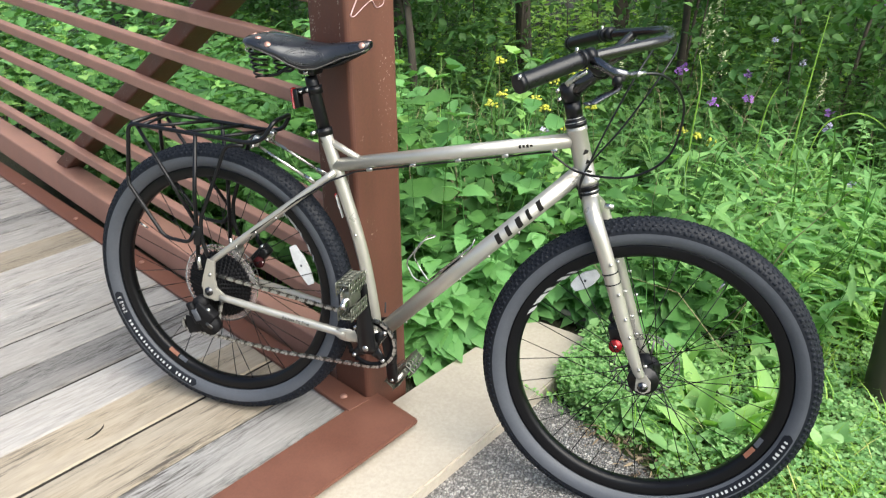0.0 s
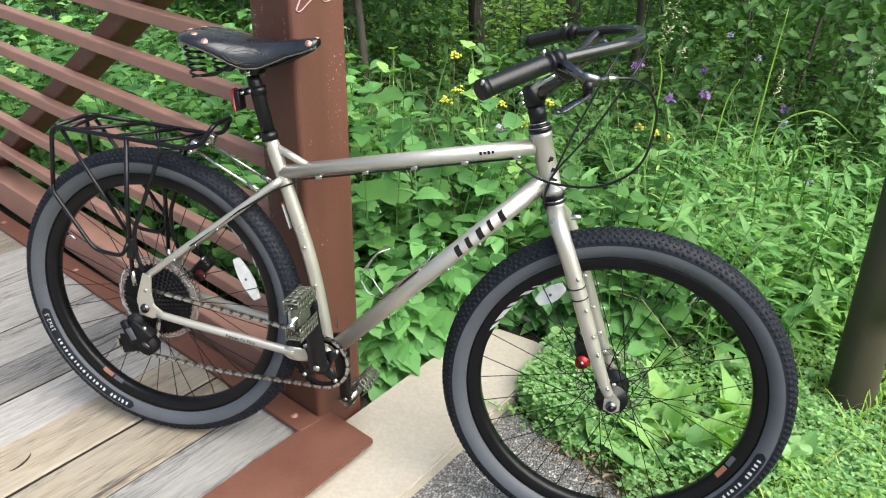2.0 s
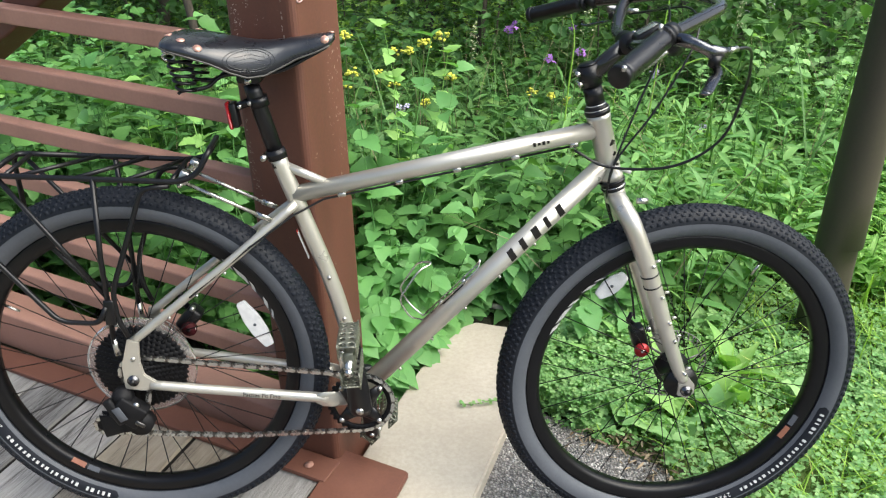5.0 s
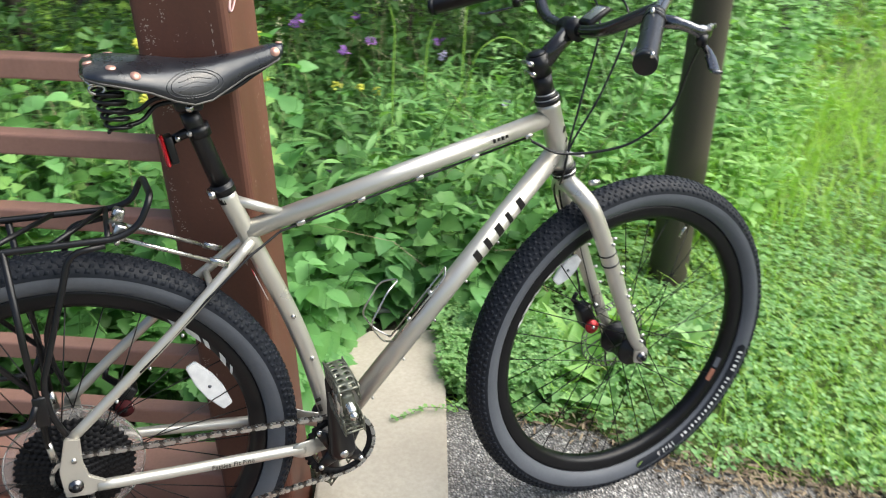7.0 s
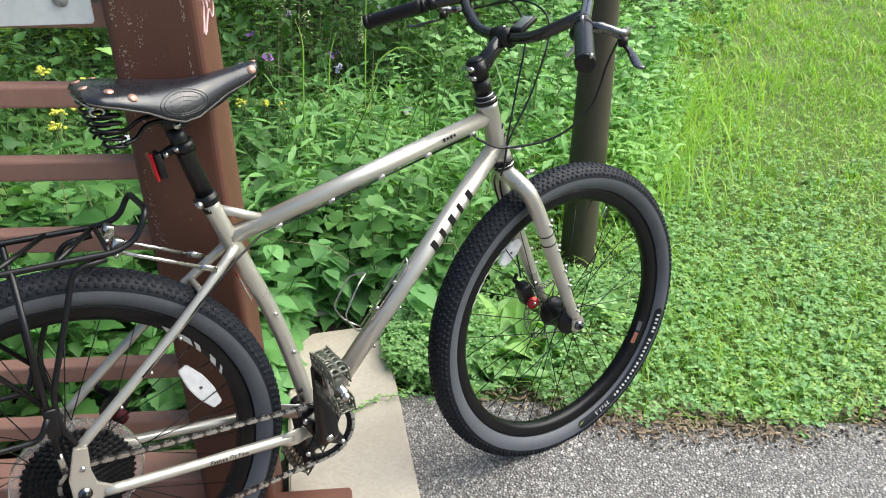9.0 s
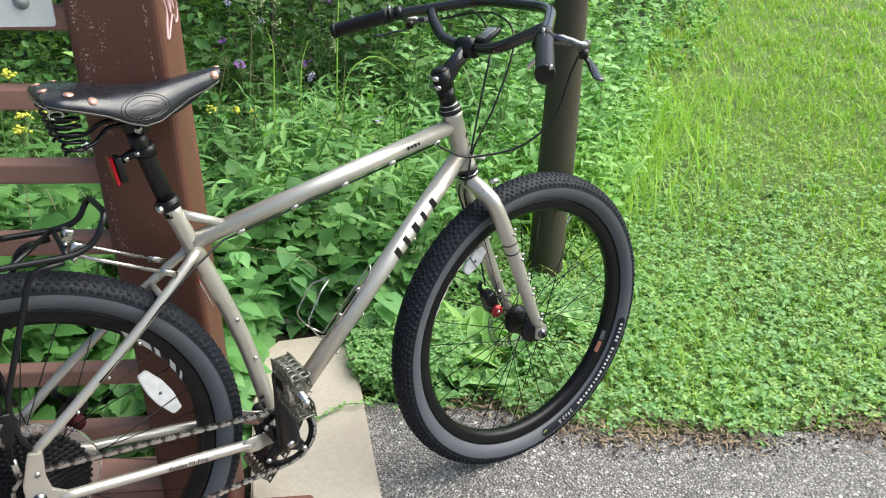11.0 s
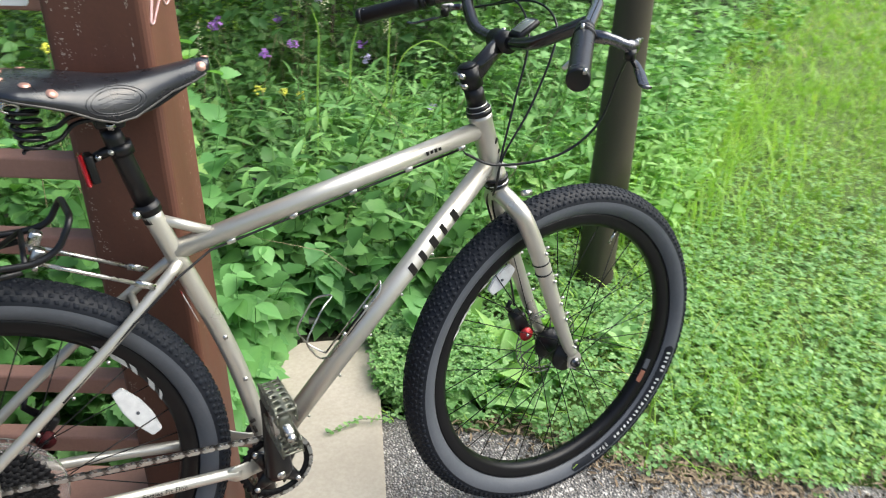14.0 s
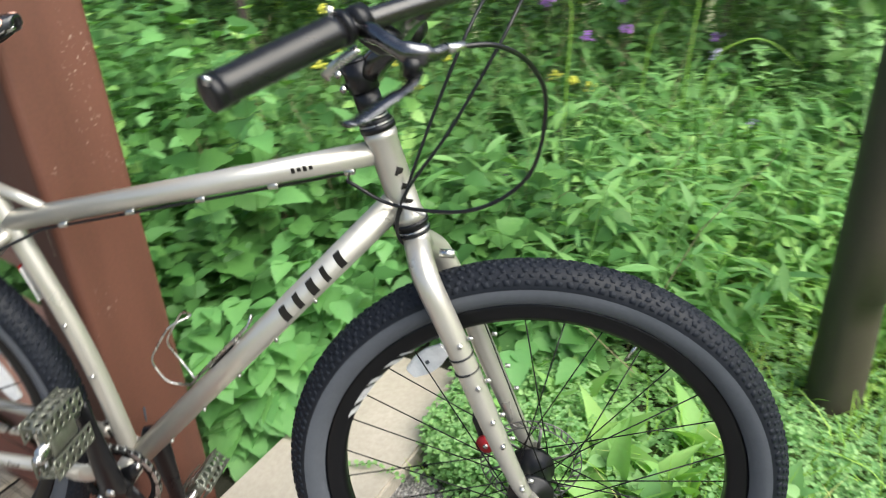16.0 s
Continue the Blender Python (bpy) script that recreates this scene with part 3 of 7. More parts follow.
# the free-standing pole
def make_marker_post():
    """A round tapered pole with a slight lean, its lower part cut back on one side."""
    bm = bmesh.new()
    rings, seg = [], 40
    for z in (-0.35, -0.10, 0.05, 0.16, 0.228, 0.232, 0.40, 0.7, 1.1, 1.6, 2.1, 2.4):
        r, ring = 0.0697 - 0.0185 * min(z, 1.4), []
        for k in range(seg):
            a = 2 * math.pi * k / seg
            q = r * (1 + 0.012 * noise.noise((2 * math.cos(a), 2 * math.sin(a), 1.5 * z)))
            if z < 0.23:
                q -= 0.011 * max(math.cos(a - radians(-30)), 0) ** 0.6
            ring.append(bm.verts.new((0.688 - 0.0349 * z + q * math.cos(a), 2.289 - 0.0500 * z + q * math.sin(a), z)))
        rings.append(ring)
    for lo, hi in zip(rings, rings[1:]):
        for k in range(seg):
            bm.faces.new((lo[k], lo[(k + 1) % seg], hi[(k + 1) % seg], hi[k]))
    bm.faces.new(rings[-1])
    tagged(obj("marker_post", bm, M_POLE), "dark brown round post leaning slightly in the grass", "post")


make_marker_post()

# small paint chips, dense along the post's inner edge
chip_rng = random.Random(8)
chips = bmesh.new()
nests = [(0.014 + chip_rng.expovariate(1 / 0.014), chip_rng.choice((chip_rng.uniform(0.35, 1.4), chip_rng.uniform(1.0, 1.25)))) for _ in range(46)]
for k in range(520):
    if k < 400:
        a, z = chip_rng.choice(nests)
        a, z = a + chip_rng.gauss(0, 0.0035), z + chip_rng.gauss(0, 0.012)
    else:
        a, z = POST_W - 0.026 + chip_rng.gauss(0, 0.0012), chip_rng.choice((chip_rng.uniform(0.96, 1.40), chip_rng.uniform(0.62, 0.70)))
    if not 0.013 < a < POST_W - 0.018:
        continue
    w, h = chip_rng.uniform(0.0005, 0.0014), chip_rng.uniform(0.0006, 0.0017) * (2.4 if k >= 400 else 1)
    if k < 400 and k % 23 == 0:
        w, h = 0.0032, 0.0014
    q = POST_B - D_AX * (POST_W - a) - N_AX * 0.0005 + Vector((0, 0, z))
    chips.faces.new([chips.verts.new(q + D_AX * (w * math.cos(t) * chip_rng.uniform(0.5, 1.3)) + Vector((0, 0, h * math.sin(t) * chip_rng.uniform(0.6, 1.3)))) for t in (0, 0.9, 2.0, 3.1, 4.2, 5.3)])
chip_ob = obj("paint_chips", chips, M_CHIP, bpy.data.objects["bridge_post"], "small pale paint chips", smooth=False)
tagged(chip_ob, "small pale paint chips", kind="stuff")

# pale scribbles on the post's side face
def on_post(n, z):
    return POST_B + D_AX * 0.0012 + N_AX * n + Vector((0, 0, z))


GRAFFITI = (((0.018, 1.20), (0.021, 1.124), (0.033, 1.098), (0.022, 1.075), (0.013, 1.058), (0.024, 1.056), (0.040, 1.066), (0.054, 1.075), (0.077, 1.085), (0.089, 1.069), (0.110, 1.073), (0.115, 1.094), (0.104, 1.117), (0.098, 1.20)),
            ((0.046, 1.19), (0.052, 1.12), (0.060, 1.089), (0.067, 1.12), (0.070, 1.19)), ((0.082, 1.19), (0.080, 1.12), (0.086, 1.093)))
for line in GRAFFITI:
    obj("graffiti", tube(spline([on_post(*p) for p in line], 6), 0.0020, 6, flat=0.5), M_PINK, bpy.data.objects["bridge_post"], "pale pink scribble")
# ---- the bicycle; its own axes: x forwards, y to its left, z up, from the rear axle ----
BIKE = tagged(new("bicycle"), "champagne touring bicycle leaning beside the bridge post", "bicycle")
BIKE.matrix_basis = pose(-1.121, 1.595, 0.3725, -4.9, 3.5, 0)
BB, HT_TOP, HT_LOW = Vector((0.441, 0, -0.060)), Vector((0.868, 0, 0.541)), Vector((0.910, 0, 0.416))
ST_TOP, TT_ST, TT_HT = Vector((0.283, 0, 0.443)), Vector((0.312, 0, 0.368)), Vector((0.874, 0, 0.512))
DT_HT, AXLE_F = Vector((0.896, 0, 0.448)), Vector((1.102, 0, -0.007))
STEER = (HT_TOP - HT_LOW).normalized()


def bent_plate(line, thick):
    """An upright plate bent along its length: rows of (x, y, z, half height)."""
    bm = bmesh.new()
    rows_ = [[bm.verts.new((x, y + dy * thick / 2, z + dz * h)) for dy, dz in ((-1, -0.9), (-1, 0.9), (-0.4, 1), (0.4, 1), (1, 0.9), (1, -0.9), (0.4, -1), (-0.4, -1))] for x, y, z, h in line]
    for a, b in zip(rows_, rows_[1:]):
        for k in range(8):
            bm.faces.new((a[k], a[(k + 1) % 8], b[(k + 1) % 8], b[k]))
    bm.faces.new(rows_[0])
    bm.faces.new(rows_[-1][::-1])
    bmesh.ops.recalc_face_normals(bm, faces=bm.faces)
    return bm


def make_frame():
    bm = tube([TT_ST, TT_HT], 0.0165, 20)
    f = part("frame", bm, M_FRAME, BIKE, "satin champagne steel frame")
    part("down_tube", tube([DT_HT, BB], [0.0195, 0.0195], 20), M_FRAME, f)
    part("seat_tube", tube(spline([ST_TOP, TT_ST, (0.343, 0, 0.288), (0.372, 0, 0.212), (0.398, 0, 0.130), (0.420, 0, 0.040), BB], 5), 0.0157, 20), M_FRAME, f)
    part("head_tube", tube([HT_TOP, HT_TOP.lerp(HT_LOW, 0.08), HT_TOP.lerp(HT_LOW, 0.1), HT_TOP.lerp(HT_LOW, 0.9), HT_TOP.lerp(HT_LOW, 0.92), HT_LOW], [0.0225, 0.0225, 0.021, 0.021, 0.0225, 0.0225], 24), M_FRAME, f)
    part("gusset_tube", tube([(0.296, 0, 0.425), (0.378, 0, 0.390)], 0.0085, 14), M_FRAME, f)
    part("bottom_bracket_shell", disc(0.0215, 0.073, BB, "y", 28, bev=0.002), M_FRAME, f)
    for s in (-1, 1):
        part("seat_stay", tube(spline([(0.003, 0.062 * s, 0.080), (0.10, 0.060 * s, 0.166), (0.22, 0.045 * s, 0.270), (0.318, 0.016 * s, 0.356)], 5), 0.0085, 14), M_FRAME, f)
        part("chain_stay", tube(spline([(0.03, 0.068 * s, -0.012), (0.15, 0.064 * s, -0.024), (0.30, 0.056 * s, -0.040), (0.375, 0.050 * s, -0.049)], 5), [0.0095] * 8 + [0.0105] * 8, 14), M_FRAME, f)
        part("yoke_plate", bent_plate([(0.352, 0.0575 * s, -0.046, 0.010), (0.366, 0.0575 * s, -0.047, 0.0165), (0.385, 0.053 * s, -0.050, 0.0175), (0.402, 0.044 * s, -0.053, 0.0165), (0.418, 0.038 * s, -0.056, 0.0165), (0.436, 0.036 * s, -0.059, 0.0165)], 0.0045), M_FRAME, f)
        # dropout: a shaped plate with an eyelet
        poly = [(-0.018, -0.020), (0.020, -0.024), (0.046, -0.013), (0.044, -0.003), (0.022, 0.012), (0.016, 0.040), (0.018, 0.085), (-0.004, 0.090), (-0.012, 0.060), (-0.020, 0.030)]
        d = prism(poly, -0.0035, 0.0035, 0.0015)
        d.transform(Matrix.Translation((0, 0.069 * s, 0)) @ pose(0, 0, 0, 90))
        part("dropout", d, M_FRAME, f, smooth=False)
        part("dropout_bolt", disc(0.0045, 0.010, (0.004, 0.070 * s, 0.048), "y", 12), M_STEEL, f)
    part("stay_bridge", tube([(0.245, -0.040, 0.290), (0.245, 0.040, 0.290)], 0.006, 10), M_FRAME, f)
    # small bosses and bolts along the tubes
    for p in [(0.400, -0.016, 0.115), (0.371, -0.016, 0.205)]:
        part("boss", disc(0.0038, 0.007, (p[0] + 0.006, p[1], p[2]), "y", 10), M_STEEL, f)
    for k in range(5):
        q = TT_ST.lerp(TT_HT, 0.16 + 0.19 * k)
        part("cable_guide", box((0.016, 0.009, 0.009), Matrix.Translation(q + Vector((0, -0.006, -0.018))) @ pose(0, 0, 0, 0, -14), 0.002), M_STEEL, f)
    for k in range(5):
        q = DT_HT.lerp(BB, 0.30 + 0.14 * k) + Vector((0.0145, -0.010, -0.0125))
        part("boss", disc(0.0028, 0.005, q, "y", 10), M_STEEL, f)
    for s in (-1, 1):
        for k in range(3):
            part("boss", disc(0.0027, 0.005, (0.08 + 0.055 * k, 0.069 * s, 0.138 + 0.048 * k), "y", 10), M_STEEL, f)
    # decals: plain black shapes on the tubes
    dt = (DT_HT - BB).normalized()
    nrm = Vector((0, -1, 0))
    across = dt.cross(nrm).normalized()
    for k in range(5):
        a = BB + dt * (0.424 + 0.0318 * k)
        b = bmesh.new()
        rows_ = []
        for i in range(7):
            h = -0.62 + 1.24 * i / 6
            y, z = -math.cos(h) * 0.0200, math.sin(h) * 0.0200
            wide = (0.016, 0.014, 0.017, 0.012, 0.015)[k]
            rows_.append([b.verts.new(a + dt * (0.25 * z + e) + Vector((0, y, 0)) - across * z) for e in (0.002, wide)])
        for i in range(6):
            b.faces.new((rows_[i][0], rows_[i][1], rows_[i + 1][1], rows_[i + 1][0]))
        part("decal", b, M_DECAL, f, "black logo shape")
    tt = (TT_HT - TT_ST).normalized()
    for k in range(4):
        a = TT_ST + tt * (0.457 + 0.0085 * k)
        part("decal", box((0.0052, 0.0012, 0.0055 if k % 2 else 0.0075), Matrix.Translation(a + Vector((0, -0.0167, 0.001))) @ pose(0, 0, 0, 0, -14), 0.0004), M_DECAL, f)
    part("decal", box((0.006, 0.0015, 0.016), Matrix.Translation((0.416, -0.0155, 0.005)) @ pose(0, 0, 0, 0, -17), 0.0003), M_DECAL, f)
    part("decal", box((0.010, 0.0015, 0.008), Matrix.Translation((0.413, -0.0155, 0.024)) @ pose(0, 0, 0, 0, -17), 0.0003), M_DECAL, f)
    for k, (w_, h_) in enumerate(((0.010, 0.012), (0.007, 0.009), (0.011, 0.006))):
        q = HT_TOP.lerp(HT_LOW, 0.40 + 0.16 * k)
        part("decal", box((w_, 0.0012, h_), Matrix.Translation(q + Vector((0.0130, -0.0168, 0))) @ pose(0, 0, 0, 0, 18, 38), 0.0003), M_DECAL, f, "small black badge mark")
    # lettering on the chain stay
    txt = bpy.data.curves.new("lettering", "FONT")
    txt.body, txt.size, txt.extrude, txt.align_x = "Fatties Fit Fine", 0.0125, 0.0003, "CENTER"
    dg = new("lettering", txt)
    me = bpy.data.meshes.new_from_object(dg)
    bpy.data.objects.remove(dg)
    me.materials.append(M_DECAL)
    t_ob = new("lettering", me)
    t_ob.parent = f
    t_ob.matrix_basis = pose(0.245, -0.0695, -0.037, 90, 5.5, 3.2)
    part("sticker", box((0.0012, 0.012, 0.058), Matrix.Translation((0.3275, -0.004, 0.268)) @ pose(0, 0, 0, 0, -20.5), 0.0004), M_WHITE, f, "small white sticker")
    part("sticker_band", box((0.0014, 0.0125, 0.010), Matrix.Translation((0.3172, -0.004, 0.294)) @ pose(0, 0, 0, 0, -20.5), 0.0004), M_RED, f)
    # seat clamp
    col = part("seat_collar", tube([ST_TOP - (ST_TOP - BB).normalized() * 0.006, ST_TOP + (ST_TOP - BB).normalized() * 0.012], 0.0185, 24), M_BLACK, f, "black seat collar")
    part("collar_ring", tube([ST_TOP + (ST_TOP - BB).normalized() * 0.0035, ST_TOP + (ST_TOP - BB).normalized() * 0.0055], 0.0195, 24), M_GRIP, f)
    part("collar_bolt", disc(0.0055, 0.03, (0.262, -0.012, 0.443), "y", 14, bev=0.001), M_STEEL, f)
    return f


def make_fork():
    crown = HT_LOW - STEER * 0.030
    f = part("fork", tube([HT_LOW - STEER * 0.010, crown - STEER * 0.012], 0.0205, 22), M_FRAME, BIKE, "champagne unicrown fork")
    for s in (-1, 1):
        pts = spline([crown + Vector((0.0, 0.004 * s, -0.002)), crown + Vector((0.012, 0.034 * s, -0.020)), (0.948, 0.054 * s, 0.340), (0.985, 0.059 * s, 0.262), (1.04, 0.060 * s, 0.130), (1.080, 0.060 * s, 0.040), (1.096, 0.060 * s, 0.012)], 5)
        rr = list(np.interp(np.linspace(0, 1, len(pts)), [0, 0.2, 0.6, 1], [0.0185, 0.0185, 0.0165, 0.0105]))
        part("fork_leg", tube(pts, rr, 18), M_FRAME, f)
        d = prism([(-0.014, -0.016), (0.006, -0.022), (0.020, -0.010), (0.018, 0.010), (0.004, 0.026), (-0.016, 0.022)], -0.003, 0.003, 0.001)
        d.transform(Matrix.Translation((AXLE_F.x, 0.060 * s, AXLE_F.z)) @ pose(0, 0, 0, 90))
        part("fork_end", d, M_FRAME, f, smooth=False)
        for x, z in ((1.012, 0.205), (1.035, 0.150), (1.051, 0.110), (0.985, 0.27), (1.083, 0.036)):
            part("boss", disc(0.0034, 0.012, (x + 0.006, (0.060 + 0.013) * s, z), "y", 10), M_STEEL, f)
            part("boss", disc(0.0034, 0.008, (x + 0.018, 0.062 * s, z + 0.006), "x", 10), M_STEEL, f)
        if s < 0:
            for x, z in ((0.991, 0.248), (1.000, 0.225)):
                v = Vector((0.386, 0, -0.922))
                part("cable_tie", tube([Vector((x, -0.0595, z)), Vector((x, -0.0595, z)) + v * 0.0025], 0.0182, 18), M_GRIP, f)
    part("crown_bolt", disc(0.006, 0.02, (0.965, -0.03, 0.385), "x", 12), M_STEEL, f)
    hs = part("headset", tube([HT_LOW + STEER * 0.001, HT_LOW - STEER * 0.004, HT_LOW - STEER * 0.0045, HT_LOW - STEER * 0.010], [0.025, 0.025, 0.0225, 0.0225], 24), M_BLACK, BIKE, "black headset cups")
    part("bearing_ring", tube([HT_LOW - STEER * 0.0105, HT_LOW - STEER * 0.0125], 0.0235, 24), M_STEEL, hs)
    part("headset_cover", tube([HT_LOW - STEER * 0.013, HT_LOW - STEER * 0.019], [0.0245, 0.022], 24), M_BLACK, hs)
    part("upper_cup", tube([HT_TOP, HT_TOP + STEER * 0.009], [0.0235, 0.0235], 24), M_BLACK, hs)
    part("bearing_ring", tube([HT_TOP + STEER * 0.0092, HT_TOP + STEER * 0.0108], 0.0232, 24), M_STEEL, hs)
    part("upper_cover", tube([HT_TOP + STEER * 0.011, HT_TOP + STEER * 0.017], [0.0228, 0.0185], 24), M_BLACK, hs)
    part("bearing_ring", tube([HT_TOP + STEER * 0.0175, HT_TOP + STEER * 0.019], 0.0188, 24), M_STEEL, hs)
    part("spacer", tube([HT_TOP + STEER * 0.0195, HT_TOP + STEER * 0.055], 0.0175, 24), M_BLACK, hs)


def tyre_profile(r0=0.3425, t=0.0305, lo=-150, hi=150, n=34, lift=0.0):
    out = []
    for k in range(n + 1):
        a = radians(lo + (hi - lo) * k / n)
        out.append((r0 + (t + lift) * math.cos(a), (t + 0.0008 + lift) * math.sin(a)))
    return out


def arc_patch(a0, a1, f0, f1, lift, side=-1, steps=None, r0=0.3425, t=0.0305):
    """A thin patch on the tyre's sidewall, between two angles round the wheel and two round the section."""
    steps = steps or max(2, int(abs(a1 - a0) / 2))
    bm = bmesh.new()
    rows_ = []
    for i in range(steps + 1):
        a = radians(a0 + (a1 - a0) * i / steps)
        row = []
        for k in range(7):
            f = radians(f0 + (f1 - f0) * k / 6)
            r, y = r0 + (t + lift) * math.cos(f), side * (t + 0.0008 + lift) * math.sin(f)
            row.append(bm.verts.new((r * math.cos(a), y, r * math.sin(a))))
        rows_.append(row)
    for p, q in zip(rows_, rows_[1:]):
        for k in range(6):
            bm.faces.new((p[k], p[k + 1], q[k + 1], q[k]))
    return bm


def capsule_patch(a0, a1, f0, f1, lift, side):
    """A sidewall patch with rounded ends."""
    bm = arc_patch(a0, a1, -1, 1, lift, side, 60)
    mid, half, end = (f0 + f1) / 2, (f1 - f0) / 2, 1.9
    for n, v in enumerate(bm.verts):
        i, k = n // 7, n % 7
        a = a0 + (a1 - a0) * i / 60
        near = min(a - a0, a1 - a)
        squeeze = math.sqrt(max(1 - (1 - min(near / end, 1)) ** 2, 0.02))
        f = radians(mid + half * squeeze * (k / 3 - 1))
        r, y = 0.3425 + (0.0305 + lift) * math.cos(f), side * (0.0313 + lift) * math.sin(f)
        v.co = (r * math.cos(radians(a)), y, r * math.sin(radians(a)))
    return bm


def make_knobs():
    """The tread: rows of low rubber blocks round the tyre."""
    rng = np.random.RandomState(3)
    V, F = [], []
    rows_ = ((-66, 0.010, 0.009, 160), (-49, 0.009, 0.007, 160), (-34, 0.008, 0.007, 160), (-19, 0.009, 0.007, 160), (-5, 0.008, 0.007, 160), (9, 0.009, 0.007, 160), (23, 0.008, 0.007, 160), (38, 0.009, 0.007, 160), (52, 0.008, 0.007, 160), (67, 0.008, 0.009, 160))
    base = np.array([(x, y, z) for z in (0, 1) for y in (-1, 1) for x in (-1, 1)], float)
    quads = np.array([(4, 5, 7, 6), (0, 1, 5, 4), (2, 6, 7, 3), (0, 4, 6, 2), (1, 3, 7, 5)])
    for ri, (phi, l, w, n) in enumerate(rows_):
        f = math.radians(phi)
        for i in range(n):
            a = 2 * math.pi * (i + 0.5 * (ri % 2) + 0.12 * (ri % 3)) / n
            er, et = np.array((math.cos(a), 0, math.sin(a))), np.array((-math.sin(a), 0, math.cos(a)))
            nrm, side = er * math.cos(f) + np.array((0, 1, 0)) * math.sin(f), -er * math.sin(f) + np.array((0, 1, 0)) * math.cos(f)
            c = er * (0.3425 + 0.0300 * math.cos(f)) + np.array((0, 0.0308 * math.sin(f), 0))
            skew = (0.25 if ri % 2 else -0.25) * (1 if i % 2 else -1)
            b = base * (1, 1, 1)
            taper = np.where(b[:, 2:3] > 0.5, 0.66, 0.80) * (1.12 if (i + ri) % 3 else 0.82)
            p = c + et * (b[:, :1] * l / 2 * taper + skew * b[:, 1:2] * 0.004) + side * (b[:, 1:2] * w / 2 * taper) + nrm * (b[:, 2:3] * 0.0019)
            F.append(quads + 8 * len(V))
            V.append(p)
    return np.concatenate(V), np.concatenate(F)


KNOBS = make_knobs()


GLYPHS = {}


def letter(ch, size):
    if ch not in GLYPHS:
        cu = bpy.data.curves.new("lettering", "FONT")
        cu.body, cu.size, cu.extrude, cu.align_x = ch, size, 0.0003, "CENTER"
        tmp = new("lettering", cu)
        GLYPHS[ch] = bpy.data.meshes.new_from_object(tmp)
        bpy.data.objects.remove(tmp)
        GLYPHS[ch].materials.append(M_WHITE)
    return GLYPHS[ch]


def make_wheel(name, centre, label_arc, orange, refl, rear):
    w = part(name, lathe_y([(0.2875, -0.010), (0.2875, 0.010), (0.296, 0.0155), (0.312, 0.0165), (0.3165, 0.0155), (0.3165, -0.0155), (0.312, -0.0165), (0.296, -0.0155)], 120), M_RIM, BIKE, "black alloy rim with spokes and tyre")
    w.matrix_basis = Matrix.Translation(centre) @ (Matrix() if rear else pose(0, 0, -0.003, 0, 0, 1.4) @ Matrix.Scale(1.02, 4))
    part("tyre", lathe_y(tyre_profile() + [(0.316, 0.012), (0.316, -0.012)], 128), M_TYRE, w, "black knobbly tyre with grey sidewall stripe")
    kn = raw_mesh("tread", KNOBS[0], KNOBS[1], M_TREAD, False)
    kn.parent = w
    for s in (-1, 1):
        if s < 0:
            part("sidewall_stripe", arc_patch(0, 360, 84, 146, 0.0006, s, 180), M_BAND, w, "grey reflective sidewall stripe")
            a0, a1 = label_arc
            part("tyre_label", capsule_patch(a0, a1, 91, 131, 0.0010, s), M_TYRE, w, "black lettered field on the sidewall stripe")
            pos = a1 - 3
            for word in (5, 16):
                for k in range(word):
                    tall = 0 if word == 5 or k in (0, 5) else 3
                    wide = (1.0, 0.8, 1.15, 0.6)[(k * 3 + word) % 4]
                    part("lettering_bar", arc_patch(pos - wide, pos, 102 + tall, 117, 0.0015, s, 2), M_WHITE, w)
                    pos -= 2.0
                pos -= 2.0
            pos -= 1.5
            for ch in "29x2.5":
                glyph = letter(ch, 0.0135)
                g_ob = new("lettering", glyph)
                g_ob.parent = w
                ang = radians(pos)
                f0 = radians(112)
                r_ = 0.3425 + 0.0318 * math.cos(f0)
                y_ = -0.0327 * math.sin(f0)
                out, tan = Vector((math.cos(ang), 0, math.sin(ang))), Vector((math.sin(ang), 0, -math.cos(ang)))
                up_ = (out * math.sin(f0) + Vector((0, math.cos(f0), 0))).normalized()
                nn_ = tan.cross(up_)
                g_ob.matrix_basis = Matrix.Translation(out * (r_ - 0.0048) + Vector((0, y_ + 0.0004, 0))) @ Matrix((tan, up_, nn_)).transposed().to_4x4()
                pos -= 0.9 if ch == "." else 1.65
        else:
            part("sidewall_stripe", arc_patch(0, 360, 84, 149, 0.0006, s, 180), M_BAND, w)
    part("rim_decal", rim_patch(orange - 3, orange + 3, 1), M_ORANGE, w, "orange rim decal")
    part("rim_decal", rim_patch(orange + 4, orange + 9, 1), M_BAND, w)
    for k, wide in enumerate((1.6, 3.4, 0.0, 2.6, 4.2, 2.2, 3.0)):
        a = (130 if not rear else 24) + 4.3 * k
        if wide:
            part("rim_decal", rim_patch(a, a + wide, 1, 1.6), M_WHITE, w, "white lettering shape on the rim")
    # hub
    part("hub", lathe_y([(0.004, -0.062), (0.011, -0.062), (0.012, -0.036), (0.034 if not rear else 0.026, -0.036), (0.0355 if not rear else 0.027, -0.029), (0.017 if rear else 0.031, -0.024), (0.015 if rear else 0.031, 0.018), (0.029 if rear else 0.037, 0.024), (0.030 if rear else 0.037, 0.032), (0.018, 0.035), (0.012, 0.062), (0.004, 0.062)], 36), M_BLACK, w, "black hub")
    y_nut = -0.077 if rear else -0.068
    part("axle_nut", disc(0.0115, 0.010, (0, y_nut + 0.004, 0), "y", 20, bev=0.002), M_LEVER, w)
